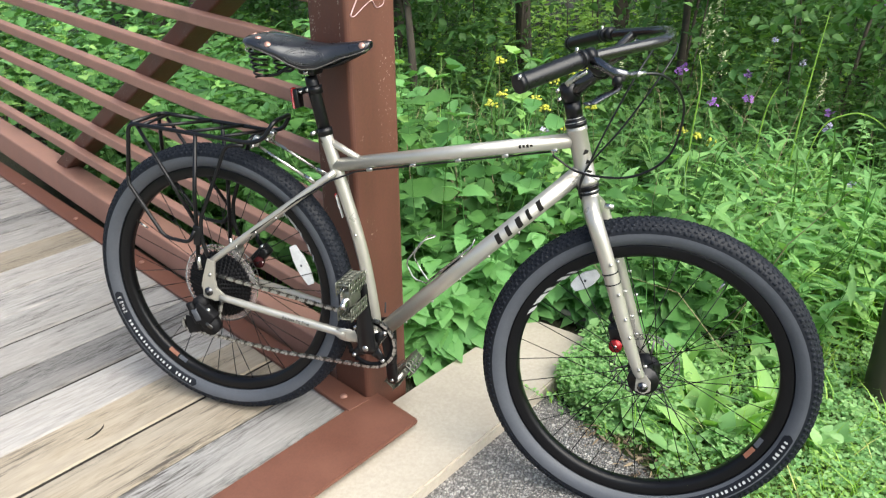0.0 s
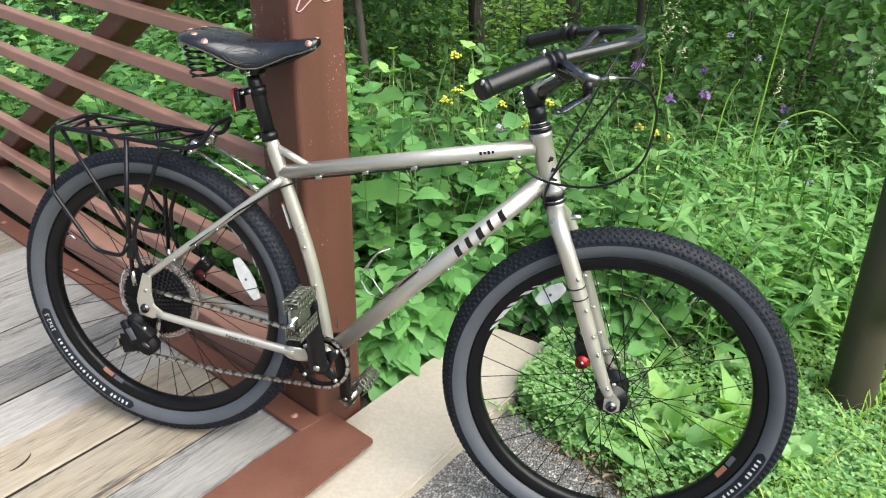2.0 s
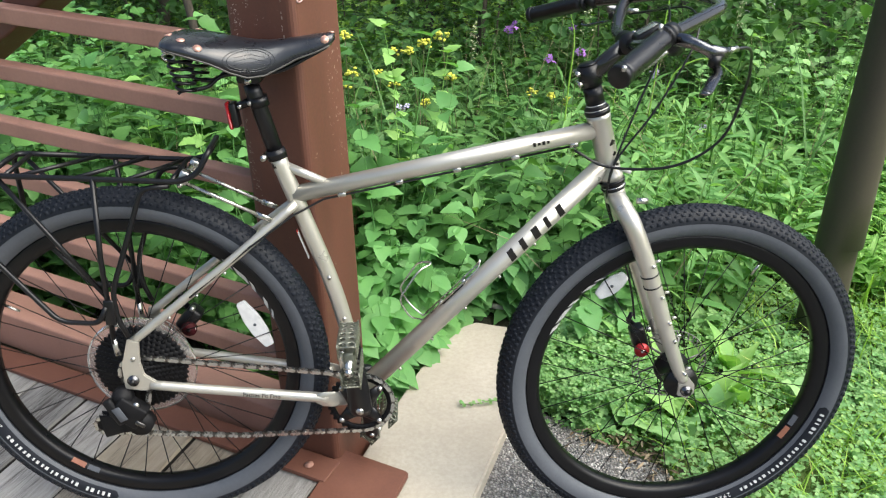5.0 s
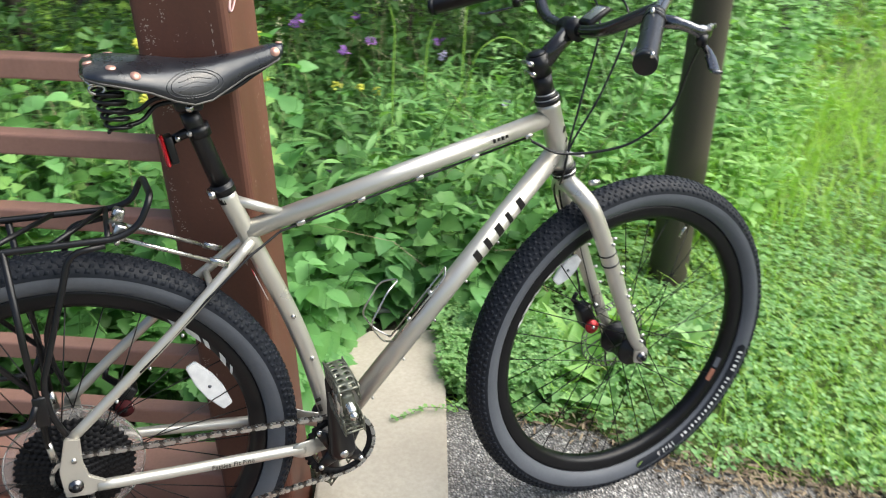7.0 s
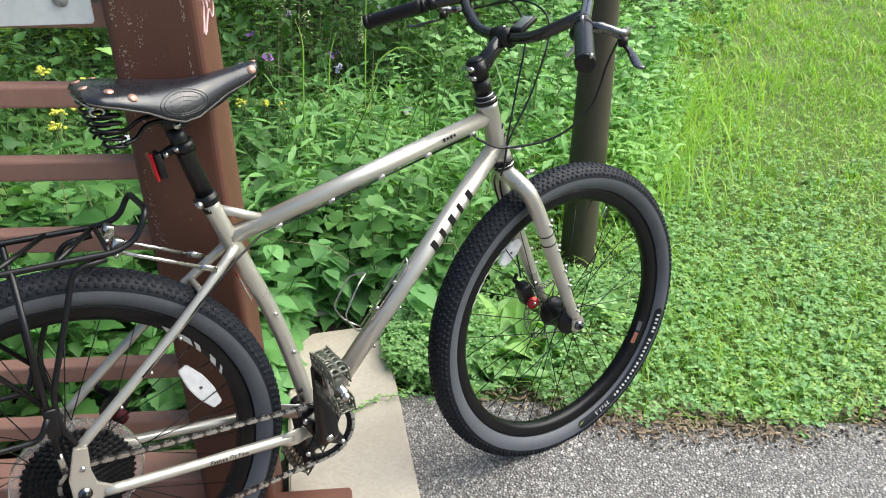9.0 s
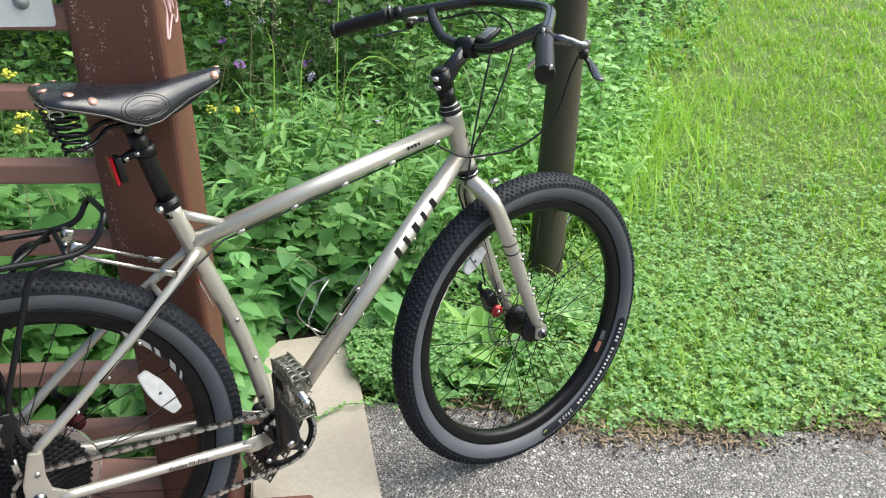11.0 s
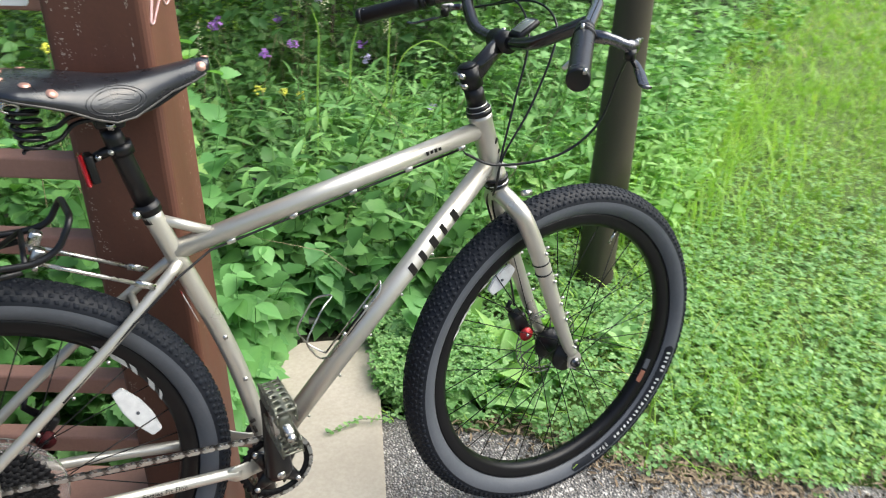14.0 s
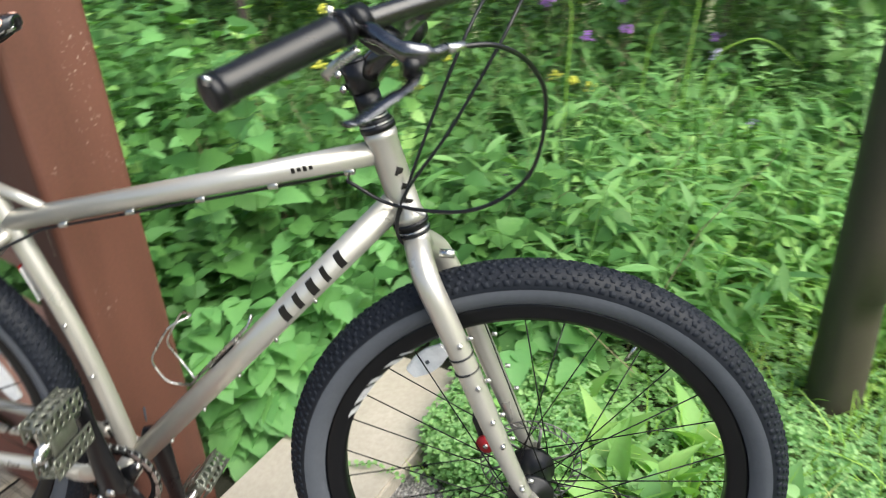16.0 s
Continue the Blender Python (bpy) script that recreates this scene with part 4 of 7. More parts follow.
    part("axle_end", disc(0.006, 0.008, (0, y_nut - 0.003, 0), "y", 14, bev=0.001), M_BLACK, w)
    part("axle_nut", disc(0.0115, 0.014, (0, -y_nut - 0.004, 0), "y", 20, bev=0.002), M_STEEL, w)
    # disc rotor on the left
    rot = lathe_y([(0.0782, 0.0402), (0.080, 0.0402), (0.080, 0.0416), (0.0782, 0.0416)], 72)
    join(rot, lathe_y([(0.0662, 0.0402), (0.0680, 0.0402), (0.0680, 0.0416), (0.0662, 0.0416)], 72))
    for k in range(36):
        a = radians(10 * k)
        tube([(0.0675 * math.cos(a), 0.0409, 0.0675 * math.sin(a)), (0.0788 * math.cos(a + 0.12), 0.0409, 0.0788 * math.sin(a + 0.12))], 0.0017, 5, rot, flat=0.4, up=(0, 1, 0))
    ro = part("disc_rotor", rot, M_ROTOR, w, "thin steel brake rotor")
    for k in range(6):
        a = radians(60 * k)
        part("rotor_arm", tube([(0.018 * math.cos(a), 0.041, 0.018 * math.sin(a)), (0.067 * math.cos(a + 0.35), 0.041, 0.067 * math.sin(a + 0.35))], 0.0026, 6, flat=0.3, up=(0, 1, 0)), M_ROTOR, w)
    # crossed spokes
    for k in range(32):
        s = -1 if k % 2 else 1
        a_rim = 2 * math.pi * (k + 0.5) / 32
        lead = 1 if (k // 2) % 2 else -1
        a_hub = a_rim + lead * radians(62)
        hr = 0.026 if rear else 0.032
        part("spoke", tube([(hr * math.cos(a_hub), 0.030 * s, hr * math.sin(a_hub)), (0.2885 * math.cos(a_rim), 0.003 * s, 0.2885 * math.sin(a_rim))], 0.00105, 6), M_SPOKE, w)
    part("valve", tube([(0.288 * math.cos(refl + 2.2), 0, 0.288 * math.sin(refl + 2.2)), (0.255 * math.cos(refl + 2.2), 0, 0.255 * math.sin(refl + 2.2))], [0.003, 0.0025], 8), M_STEEL, w)
    return w


def rim_patch(a0, a1, side, slant=0.0):
    bm = bmesh.new()
    prev = None
    for i in range(7):
        prof = ((0.2866, 0.0108), (0.2915, 0.0141), (0.2956, 0.0166)) if side > 0 else ((0.297, 0.0163), (0.305, 0.0168), (0.3105, 0.0171))
        row = []
        for k, (r, y) in enumerate(prof):
            a = radians(a0 + (a1 - a0) * i / 6 + slant * (k - 1))
            row.append(bm.verts.new((r * math.cos(a), -y, r * math.sin(a))))
        if prev:
            for p, q, r_, s_ in zip(prev, prev[1:], row[1:], row):
                bm.faces.new((p, q, r_, s_))
        prev = row
    return bm


def reflector(wheel, p, q):
    """A clear spoke reflector between two places in the wheel."""
    p, q = Vector(p), Vector(q)
    d = q - p
    h = d.length / 2
    ob = prism([(-h, -0.0095), (-0.3 * h, -0.0175), (0.3 * h, -0.0175), (h, -0.0095), (h, 0.0095), (0.3 * h, 0.0175), (-0.3 * h, 0.0175), (-h, 0.0095)], -0.004, 0.004, 0.002)
    ob.transform(Matrix.Translation((p + q) / 2) @ d.to_track_quat("X", "Y").to_matrix().to_4x4())
    r = part("reflector", ob, M_REFLECT, wheel, "clear plastic spoke reflector", False)
    mid = (p + q) / 2
    part("reflector_clip", disc(0.0032, 0.0095, mid, "y", 12), M_BAND, wheel)


def gear(r, teeth, y, thick, hole, bm=None):
    """A toothed ring."""
    bm = bm or bmesh.new()
    n = teeth * 4
    rows_ = []
    for i in range(n):
        a = 2 * math.pi * i / n
        ro = r + (0.0022 if i % 4 in (0, 1) else -0.0015)
        rows_.append([bm.verts.new((rr * math.cos(a), yy, rr * math.sin(a))) for rr, yy in ((hole, y), (ro, y), (ro, y + thick), (hole, y + thick))])
    for i in range(n):
        a, b = rows_[i], rows_[(i + 1) % n]
        for k in range(4):
            bm.faces.new((a[k], b[k], b[(k + 1) % 4], a[(k + 1) % 4]))
    return bm


def perforated(nx, ny, cell, thick, hole=0.34, arch=0.0):
    """A plate of square cells, each with a round hole through it."""
    bm = bmesh.new()
    for i in range(nx):
        for j in range(ny):
            cx, cy = (i - nx / 2 + 0.5) * cell, (j - ny / 2 + 0.5) * cell
            outer, inner = [], []
            for k in range(8):
                a = math.pi / 4 * k
                m = max(abs(math.cos(a)), abs(math.sin(a)))
                outer.append((cx + cell / 2 * math.cos(a) / m, cy + cell / 2 * math.sin(a) / m))
                inner.append((cx + cell * hole * math.cos(a), cy + cell * hole * math.sin(a)))
            vs = [[bm.verts.new((x, y, z - arch * (y / (ny * cell / 2)) ** 2)) for x, y in ring] for ring in (outer, inner) for z in (thick / 2, -thick / 2)]
            for k in range(8):
                n = (k + 1) % 8
                bm.faces.new((vs[0][k], vs[0][n], vs[2][n], vs[2][k]))
                bm.faces.new((vs[1][n], vs[1][k], vs[3][k], vs[3][n]))
                bm.faces.new((vs[2][k], vs[2][n], vs[3][n], vs[3][k]))
                bm.faces.new((vs[0][n], vs[0][k], vs[1][k], vs[1][n]))
    bmesh.ops.remove_doubles(bm, verts=bm.verts[:], dist=0.0001)
    return bm


def make_pedal(centre, side, tilt):
    body = part("pedal", box((0.022, 0.060, 0.040), None, 0.005, seg=2), M_PEDAL, BIKE, "worn alloy platform pedal")
    body.matrix_basis = Matrix.Translation(centre) @ pose(0, 0, 0, 0, tilt)
    for s in (-1, 1):
        b = perforated(2, 6, 0.0155, 0.003, 0.32, 0.006)
        b.transform(Matrix.Translation((0, 0, 0.047 * s)) @ pose(0, 0, 0, 0 if s > 0 else 180))
        part("cage_plate", b, M_PEDAL, body, "perforated cage plate")
        for q in (-1, 1):
            b = perforated(2, 6, 0.0155, 0.0025, 0.32, 0.0)
            b.transform(Matrix.Translation((0.0165 * q, 0, 0.031 * s)) @ pose(0, 0, 0, 0, 90))
            part("cage_plate", b, M_PEDAL, body, "perforated cage plate")
    part("spindle", tube([(0, -0.048 * side, 0), (0, 0.048 * side, 0)], 0.007, 14), M_STEEL, body)
    part("cleat_clip", box((0.012, 0.030, 0.045), Matrix.Translation((-0.013, 0.01 * side, 0.0)), 0.003, seg=2), M_STEEL, body, "bright steel cleat clip")
    part("cleat_clip", box((0.014, 0.022, 0.022), Matrix.Translation((0.0, -0.04, -0.006)), 0.004, seg=2), M_STEEL, body)
    part("cleat_bolt", disc(0.007, 0.012, (0.0, -0.052, -0.006), "y", 16, bev=0.002), M_STEEL, body)


RING_R = 0.066


def make_drivetrain():
    b = gear(RING_R, 32, -0.0505, 0.003, 0.053)
    ring = part("chainring", b, M_SPROCKET, BIKE, "black chainring")
    ring.matrix_basis = Matrix.Translation(BB)
    sp = disc(0.026, 0.010, (0, -0.058, 0), "y", 28, bev=0.002)
    for k in range(4):
        a = radians(45 + 90 * k)
        tube([(0.018 * math.cos(a), -0.057, 0.018 * math.sin(a)), (0.040 * math.cos(a), -0.054, 0.040 * math.sin(a)), (0.056 * math.cos(a), -0.052, 0.056 * math.sin(a))], [0.018, 0.012, 0.008], 8, sp, flat=0.35, up=(0, 1, 0))
    part("spider", sp, M_BLACK, ring)
    for k in range(4):
        a = radians(45 + 90 * k)
        part("ring_bolt", disc(0.005, 0.012, (0.054 * math.cos(a), -0.053, 0.054 * math.sin(a)), "y", 14, bev=0.001), M_STEEL, ring)
    for y, tip, s in ((-0.082, Vector((0.4245, 0, 0.112)), -1), (0.082, Vector((0.460, 0, -0.235)), 1)):
        a, t = BB.copy(), tip.copy()
        a.y, t.y = y + 0.012 * -s, y + 0.004 * s
        d = t - a
        arm = tube([a - d * 0.08, a, a + d * 0.3, a + d * 0.75, t, t + d * 0.06], [0.018, 0.025, 0.0225, 0.0165, 0.0155, 0.010], 14, flat=0.45, up=(0, 1, 0))
        c = part("crank_arm", arm, M_BLACK, BIKE, "black crank arm")
        part("crank_bolt", disc(0.008, 0.004, (a.x, a.y + 0.0105 * s, a.z), "y", 18, bev=0.001), M_STEEL, c)
        part("pedal_axle_bolt", disc(0.006, 0.016, (t.x, t.y, t.z), "y", 14, bev=0.001), M_STEEL, c)
        part("bar_mark", box((0.004, 0.001, 0.030), Matrix.Translation((a.x - 0.004, a.y - 0.0112, a.z + 0.05)), 0.0003), M_BAND, c)
    part("crank_spindle", tube([(BB.x, -0.075, BB.z), (BB.x, 0.075, BB.z)], 0.0125, 16), M_BLACK, BIKE)
    make_pedal((0.4265, -0.146, 0.110), -1, -6)
    make_pedal((0.474, 0.146, -0.232), 1, 40)
    # cassette and the clear guard behind it
    cas = part("cassette", gear(0.0215, 11, -0.0520, 0.0018, 0.010), M_SPROCKET, BIKE, "dark wide-range cassette")
    radii = (0.026, 0.0305, 0.036, 0.042, 0.049, 0.0565, 0.0645, 0.073, 0.082, 0.091)
    for k, r in enumerate(radii):
        part("sprocket", gear(r, 12 + 4 * k, -0.0488 + 0.0031 * k, 0.0016, max(r - 0.012 - 0.001 * k, 0.012)), M_SPROCKET, cas)
    arms = bmesh.new()
    for k in range(6):
        a = radians(60 * k + 10)
        tube([(0.015 * math.cos(a), -0.026, 0.015 * math.sin(a)), (0.078 * math.cos(a + 0.3), -0.0215, 0.078 * math.sin(a + 0.3))], 0.004, 6, arms, flat=0.5, up=(0, 1, 0))
    part("carrier_arms", arms, M_SPROCKET, cas)
    g = part("spoke_guard", lathe_y([(0.030, -0.0155), (0.104, -0.0165), (0.109, -0.0150), (0.104, -0.0145), (0.030, -0.0140)], 64), M_CLEAR, BIKE, "clear plastic spoke guard")
    # rear mech
    mech = part("rear_derailleur", disc(0.0195, 0.030, (-0.024, -0.074, -0.036), "y", 26, bev=0.005), M_MECH, BIKE, "black rear derailleur")
    part("mech_body", box((0.060, 0.030, 0.050), Matrix.Translation((-0.012, -0.078, -0.066)) @ pose(0, 0, 0, 0, 35), 0.004, seg=2), M_MECH, mech)
    part("clutch_cover", disc(0.0255, 0.028, (0.006, -0.075, -0.094), "y", 30, bev=0.003), M_MECH, mech)
    part("mech_link", box((0.020, 0.016, 0.062), Matrix.Translation((-0.038, -0.086, -0.064)) @ pose(0, 0, 0, 0, -28), 0.006, seg=2), M_MECH, mech)
    part("link_plate", box((0.017, 0.002, 0.032), Matrix.Translation((-0.026, -0.0965, -0.064)) @ pose(0, 0, 0, 0, -28), 0.0008), M_BAND, mech)
    part("clutch_switch", box((0.022, 0.006, 0.010), Matrix.Translation((0.010, -0.093, -0.088)) @ pose(0, 0, 0, 0, 30), 0.002), M_BARS, mech)
    for s in (-1, 1):
        part("cage_plate", tube([(-0.006, -0.055 + 0.008 * s, -0.104), (-0.042, -0.055 + 0.008 * s, -0.110), (-0.076, -0.055 + 0.008 * s, -0.116)], [0.021, 0.021, 0.027], 18, flat=0.10, up=(0, 1, 0)), M_MECH, mech)
    for x, z in ((-0.006, -0.104), (-0.075, -0.116)):
        pu = part("jockey_wheel", gear(0.0175, 11, -0.057, 0.004, 0.005), M_MECH, mech)
        pu.matrix_basis = Matrix.Translation((x, 0, z))
    part("mech_bolt", disc(0.006, 0.006, (0.004, -0.087, -0.048), "y", 14, bev=0.001), M_STEEL, mech)
    make_chain()


def make_chain():
    """Links along the closed run: over the ring, back over the sprocket and through the jockey wheels."""
    pts = []
    for k in range(13):
        a = radians(97 - 15.5 * k)
        pts.append(BB + Vector((RING_R * math.cos(a), -0.049, RING_R * math.sin(a))))
    pts += [Vector((0.2, -0.051, -0.142)), Vector((-0.070, -0.055, -0.1345))]
    for a in (-110, -150, 170, 130, 100):
        pts.append(Vector((-0.075 + 0.018 * math.cos(radians(a)), -0.055, -0.116 + 0.018 * math.sin(radians(a)))))
    pts += [Vector((-0.040, -0.055, -0.112))]
    for a in (-60, -20, 20):
        pts.append(Vector((-0.006 + 0.018 * math.cos(radians(a)), -0.052, -0.104 + 0.018 * math.sin(radians(a)))))
    for k in range(9):
        a = radians(-60 - 25 * k - 0)
        pts.append(Vector((0.036 * math.cos(a), -0.043, 0.036 * math.sin(a))))
    pts += [Vector((0.012, -0.043, 0.0345)), pts[0]]
    d = [0]
    for a, b in zip(pts, pts[1:]):
        d.append(d[-1] + (b - a).length)
    n = int(d[-1] / 0.0127) // 2 * 2
    at = [Vector([float(np.interp(d[-1] * k / n, d, [p[i] for p in pts])) for i in range(3)]) for k in range(n)]
    rollers = bmesh.new()
    for p in at:
        disc(0.0034, 0.0064, p, "y", 8, rollers)
    ch = part("chain", rollers, M_CHAIN, BIKE, "oiled steel chain")
    kinds = []
    for y in (0.0026, 0.0036):
        bm = bmesh.new()
        for s in (-1, 1):
            ring_ = []
            for k in range(16):
                a = 2 * math.pi * k / 16
                x, z = 0.0106 * math.cos(a), 0.0052 * math.sin(a) * (0.60 + 0.40 * min(1, abs(math.cos(a)) * 1.35))
                ring_.append((x, z))
            lo = [bm.verts.new((x, s * y, z)) for x, z in ring_]
            hi = [bm.verts.new((x, s * (y + 0.0010), z)) for x, z in ring_]
            bm.faces.new(lo)
            bm.faces.new(hi)
            for k in range(16):
                bm.faces.new((lo[k], lo[(k + 1) % 16], hi[(k + 1) % 16], hi[k]))
        bmesh.ops.recalc_face_normals(bm, faces=bm.faces[:])
        me = bpy.data.meshes.new("link")
        bm.to_mesh(me)
        bm.free()
        me.materials.append(M_CHAIN if y > 0.003 else M_CHAIN_IN)
        kinds.append(me)
    for k in range(n):
        a, b = at[k], at[(k + 1) % n]
        ob = new("link", kinds[k % 2])
        ob.parent = ch
        ob.matrix_basis = Matrix.Translation((a + b) / 2) @ (b - a).to_track_quat("X", "Z").to_matrix().to_4x4()


SADDLE = [(0.103, 0.046, 0.649, 0.644), (0.109, 0.072, 0.655, 0.641), (0.125, 0.084, 0.659, 0.637), (0.155, 0.086, 0.659, 0.630), (0.190, 0.080, 0.656, 0.619), (0.222, 0.069, 0.652, 0.603), (0.248, 0.058, 0.650, 0.594),
          (0.275, 0.047, 0.650, 0.597), (0.300, 0.037, 0.653, 0.609), (0.330, 0.029, 0.658, 0.625), (0.360, 0.025, 0.664, 0.636), (0.379, 0.021, 0.667, 0.645), (0.390, 0.012, 0.667, 0.653)]


def saddle_at(i, th, lift=0.0):
    x, w, zt, ze = (float(np.interp(i, range(len(SADDLE)), [s[k] for s in SADDLE])) for k in range(4))
    s, c = math.sin(th), math.cos(th)
    y = (w + lift) * math.copysign(abs(s) ** 0.9, s)
    return Vector((x, y, ze + (zt - ze) * abs(c) ** 0.7 + lift * c))


def on_flap(x, z, sd):
    """The place on the saddle's side at a given length and height."""
    i = float(np.interp(x, [q[0] for q in SADDLE], range(len(SADDLE))))
    zt, ze = (float(np.interp(i, range(len(SADDLE)), [q[k] for q in SADDLE])) for k in (2, 3))
    c = min(max((z - ze) / (zt - ze), 0.0), 0.96) ** (1 / 0.7)
    return saddle_at(i, sd * math.acos(c), 0.0002)


def make_saddle():
    bm = bmesh.new()
    grid = []
    n = (len(SADDLE) - 1) * 3
    for lift in (0.0, -0.0045):
        g = []
        for i in range(n + 1):
            g.append([bm.verts.new(saddle_at(i / 3, radians(-90 + 180 * k / 24), lift)) for k in range(25)])
        grid.append(g)
    for g, flip in ((grid[0], False), (grid[1], True)):
        for i in range(n):
            for k in range(24):
                f = (g[i][k], g[i][k + 1], g[i + 1][k + 1], g[i + 1][k])
                bm.faces.new(f[::-1] if flip else f)
    rim = [(i, 0) for i in range(n + 1)] + [(n, k) for k in range(1, 25)] + [(i, 24) for i in range(n - 1, -1, -1)] + [(0, k) for k in range(23, 0, -1)]
    for a, b in zip(rim, rim[1:] + rim[:1]):
        bm.faces.new((grid[0][a[0]][a[1]], grid[0][b[0]][b[1]], grid[1][b[0]][b[1]], grid[1][a[0]][a[1]]))
    bmesh.ops.recalc_face_normals(bm, faces=bm.faces[:])
    s = part("saddle", bm, M_LEATHER, BIKE, "black leather sprung saddle with copper rivets")
    for i, th, r in ((1.3, -20, 0.0070), (2.6, -46, 0.0072), (3.5, -64, 0.0072), (1.3, 20, 0.0070), (2.6, 46, 0.0072), (3.5, 64, 0.0072), (10.8, -62, 0.0072), (10.8, 62, 0.0072), (11.6, 0, 0.005)):
        p = saddle_at(i, radians(th))
        q = saddle_at(i, radians(th + 2)), saddle_at(i + 0.1, radians(th))
        nrm = (q[1] - p).cross(q[0] - p).normalized()
        nrm = -nrm if nrm.dot(p - Vector((p.x, 0, 0.6))) < 0 else nrm
        b = disc(r, 0.0024, (0, 0, 0), "z", 18, bev=0.0008)
        b.transform(Matrix.Translation(p + nrm * 0.0006) @ nrm.to_track_quat("Z", "X").to_matrix().to_4x4())
        part("rivet", b, M_COPPER, s, "copper rivet")
    # embossed oval on each flap
    for sd in (-1, 1):
        for rad in (1.0, 0.84):
            part("embossing", tube([on_flap(0.252 + 0.041 * rad * math.cos(a), 0.6225 + 0.0185 * rad * math.sin(a), sd) for a in [2 * math.pi * k / 40 for k in range(40)]], 0.0007, 6, loop=True), M_LEATHER, s)
        for dz in (-0.005, 0.001, 0.007):
            part("embossing", tube([on_flap(0.252 + 0.024 * q, 0.6225 + dz + 0.002 * math.cos(3 * q), sd) for q in [-1 + 0.2 * k for k in range(11)]], 0.0005, 6), M_LEATHER, s)
        part("worn_edge", tube([saddle_at(i / 4, sd * radians(90), -0.0012) for i in range(4, 46)], 0.0020, 6), M_EDGE, s, "paler worn leather edge")
    # rear cantle plate, springs and rails
    part("cantle_plate", tube(spline([(0.118, -0.070, 0.634), (0.109, -0.040, 0.638), (0.107, 0, 0.640), (0.109, 0.040, 0.638), (0.118, 0.070, 0.634)], 5), 0.006, 8, flat=0.4), M_STEEL, s, "steel cantle plate")
    for sd in (-1, 1):
        coil = [(0.132 + 0.012 * k / 110 + (0.021 - 0.006 * k / 110) * math.cos(a), 0.050 * sd + (0.021 - 0.006 * k / 110) * math.sin(a), 0.628 - 0.066 * k / 110) for k, a in enumerate([2 * math.pi * 5.5 * j / 110 for j in range(111)])]
        part("spring", tube(coil, 0.0026, 8), M_BLACK, s, "black coil spring")
        part("spring_loop", tube([(0.122 + 0.010 * math.cos(a), 0.066 * sd, 0.626 + 0.006 * math.sin(a)) for a in [2 * math.pi * k / 14 for k in range(14)]], 0.0022, 6, loop=True), M_STEEL, s)
        part("saddle_rail", tube(spline([(0.145, 0.045 * sd, 0.566), (0.175, 0.034 * sd, 0.572), (0.200, 0.022 * sd, 0.590), (0.250, 0.022 * sd, 0.594), (0.300, 0.020 * sd, 0.602), (0.350, 0.012 * sd, 0.628), (0.376, 0.004 * sd, 0.642)], 5), 0.0036, 8), M_BLACK, s)
    part("tension_bolt", tube([(0.352, 0, 0.636), (0.384, 0, 0.650)], 0.004, 10), M_STEEL, s)
    up = (ST_TOP - BB).normalized()
    post = part("seatpost", tube([ST_TOP - up * 0.02, ST_TOP + up * 0.120, ST_TOP + up * 0.136], [0.0152, 0.0152, 0.0140], 22), M_BLACK, BIKE, "black seatpost")
    head = ST_TOP + up * 0.142
    part("seat_clamp", box((0.042, 0.052, 0.020), Matrix.Translation(head + Vector((0.002, 0, 0.008))), 0.006, seg=2), M_BLACK, post)
    part("clamp_bolt", disc(0.006, 0.060, head + Vector((0.002, 0, 0.004)), "y", 14, bev=0.001), M_STEEL, post)


def make_tail_light():
    light = part("tail_light", box((0.008, 0.024, 0.050), Matrix.Translation((0.202, 0, 0.515)) @ pose(0, 0, 0, 0, -10), 0.004, seg=2), M_LENS, BIKE, "red rear lamp on the seatpost")
    part("lamp_back", box((0.012, 0.028, 0.044), Matrix.Translation((0.212, 0, 0.517)) @ pose(0, 0, 0, 0, -10), 0.003, seg=2), M_BLACK, light)
    part("lamp_bracket", tube([(0.214, 0, 0.530), (0.232, 0, 0.538), (0.256, 0, 0.545)], [0.007, 0.008, 0.010], 12), M_BLACK, light)
    part("bracket_ring", tube([(0.2575, 0, 0.533), (0.2525, 0, 0.551)], 0.0175, 20), M_BLACK, light)
    for x, z in ((0.222, 0.534), (0.240, 0.540)):
        part("bracket_bolt", disc(0.0042, 0.022, (x, -0.003, z), "y", 12, bev=0.001), M_STEEL, light)


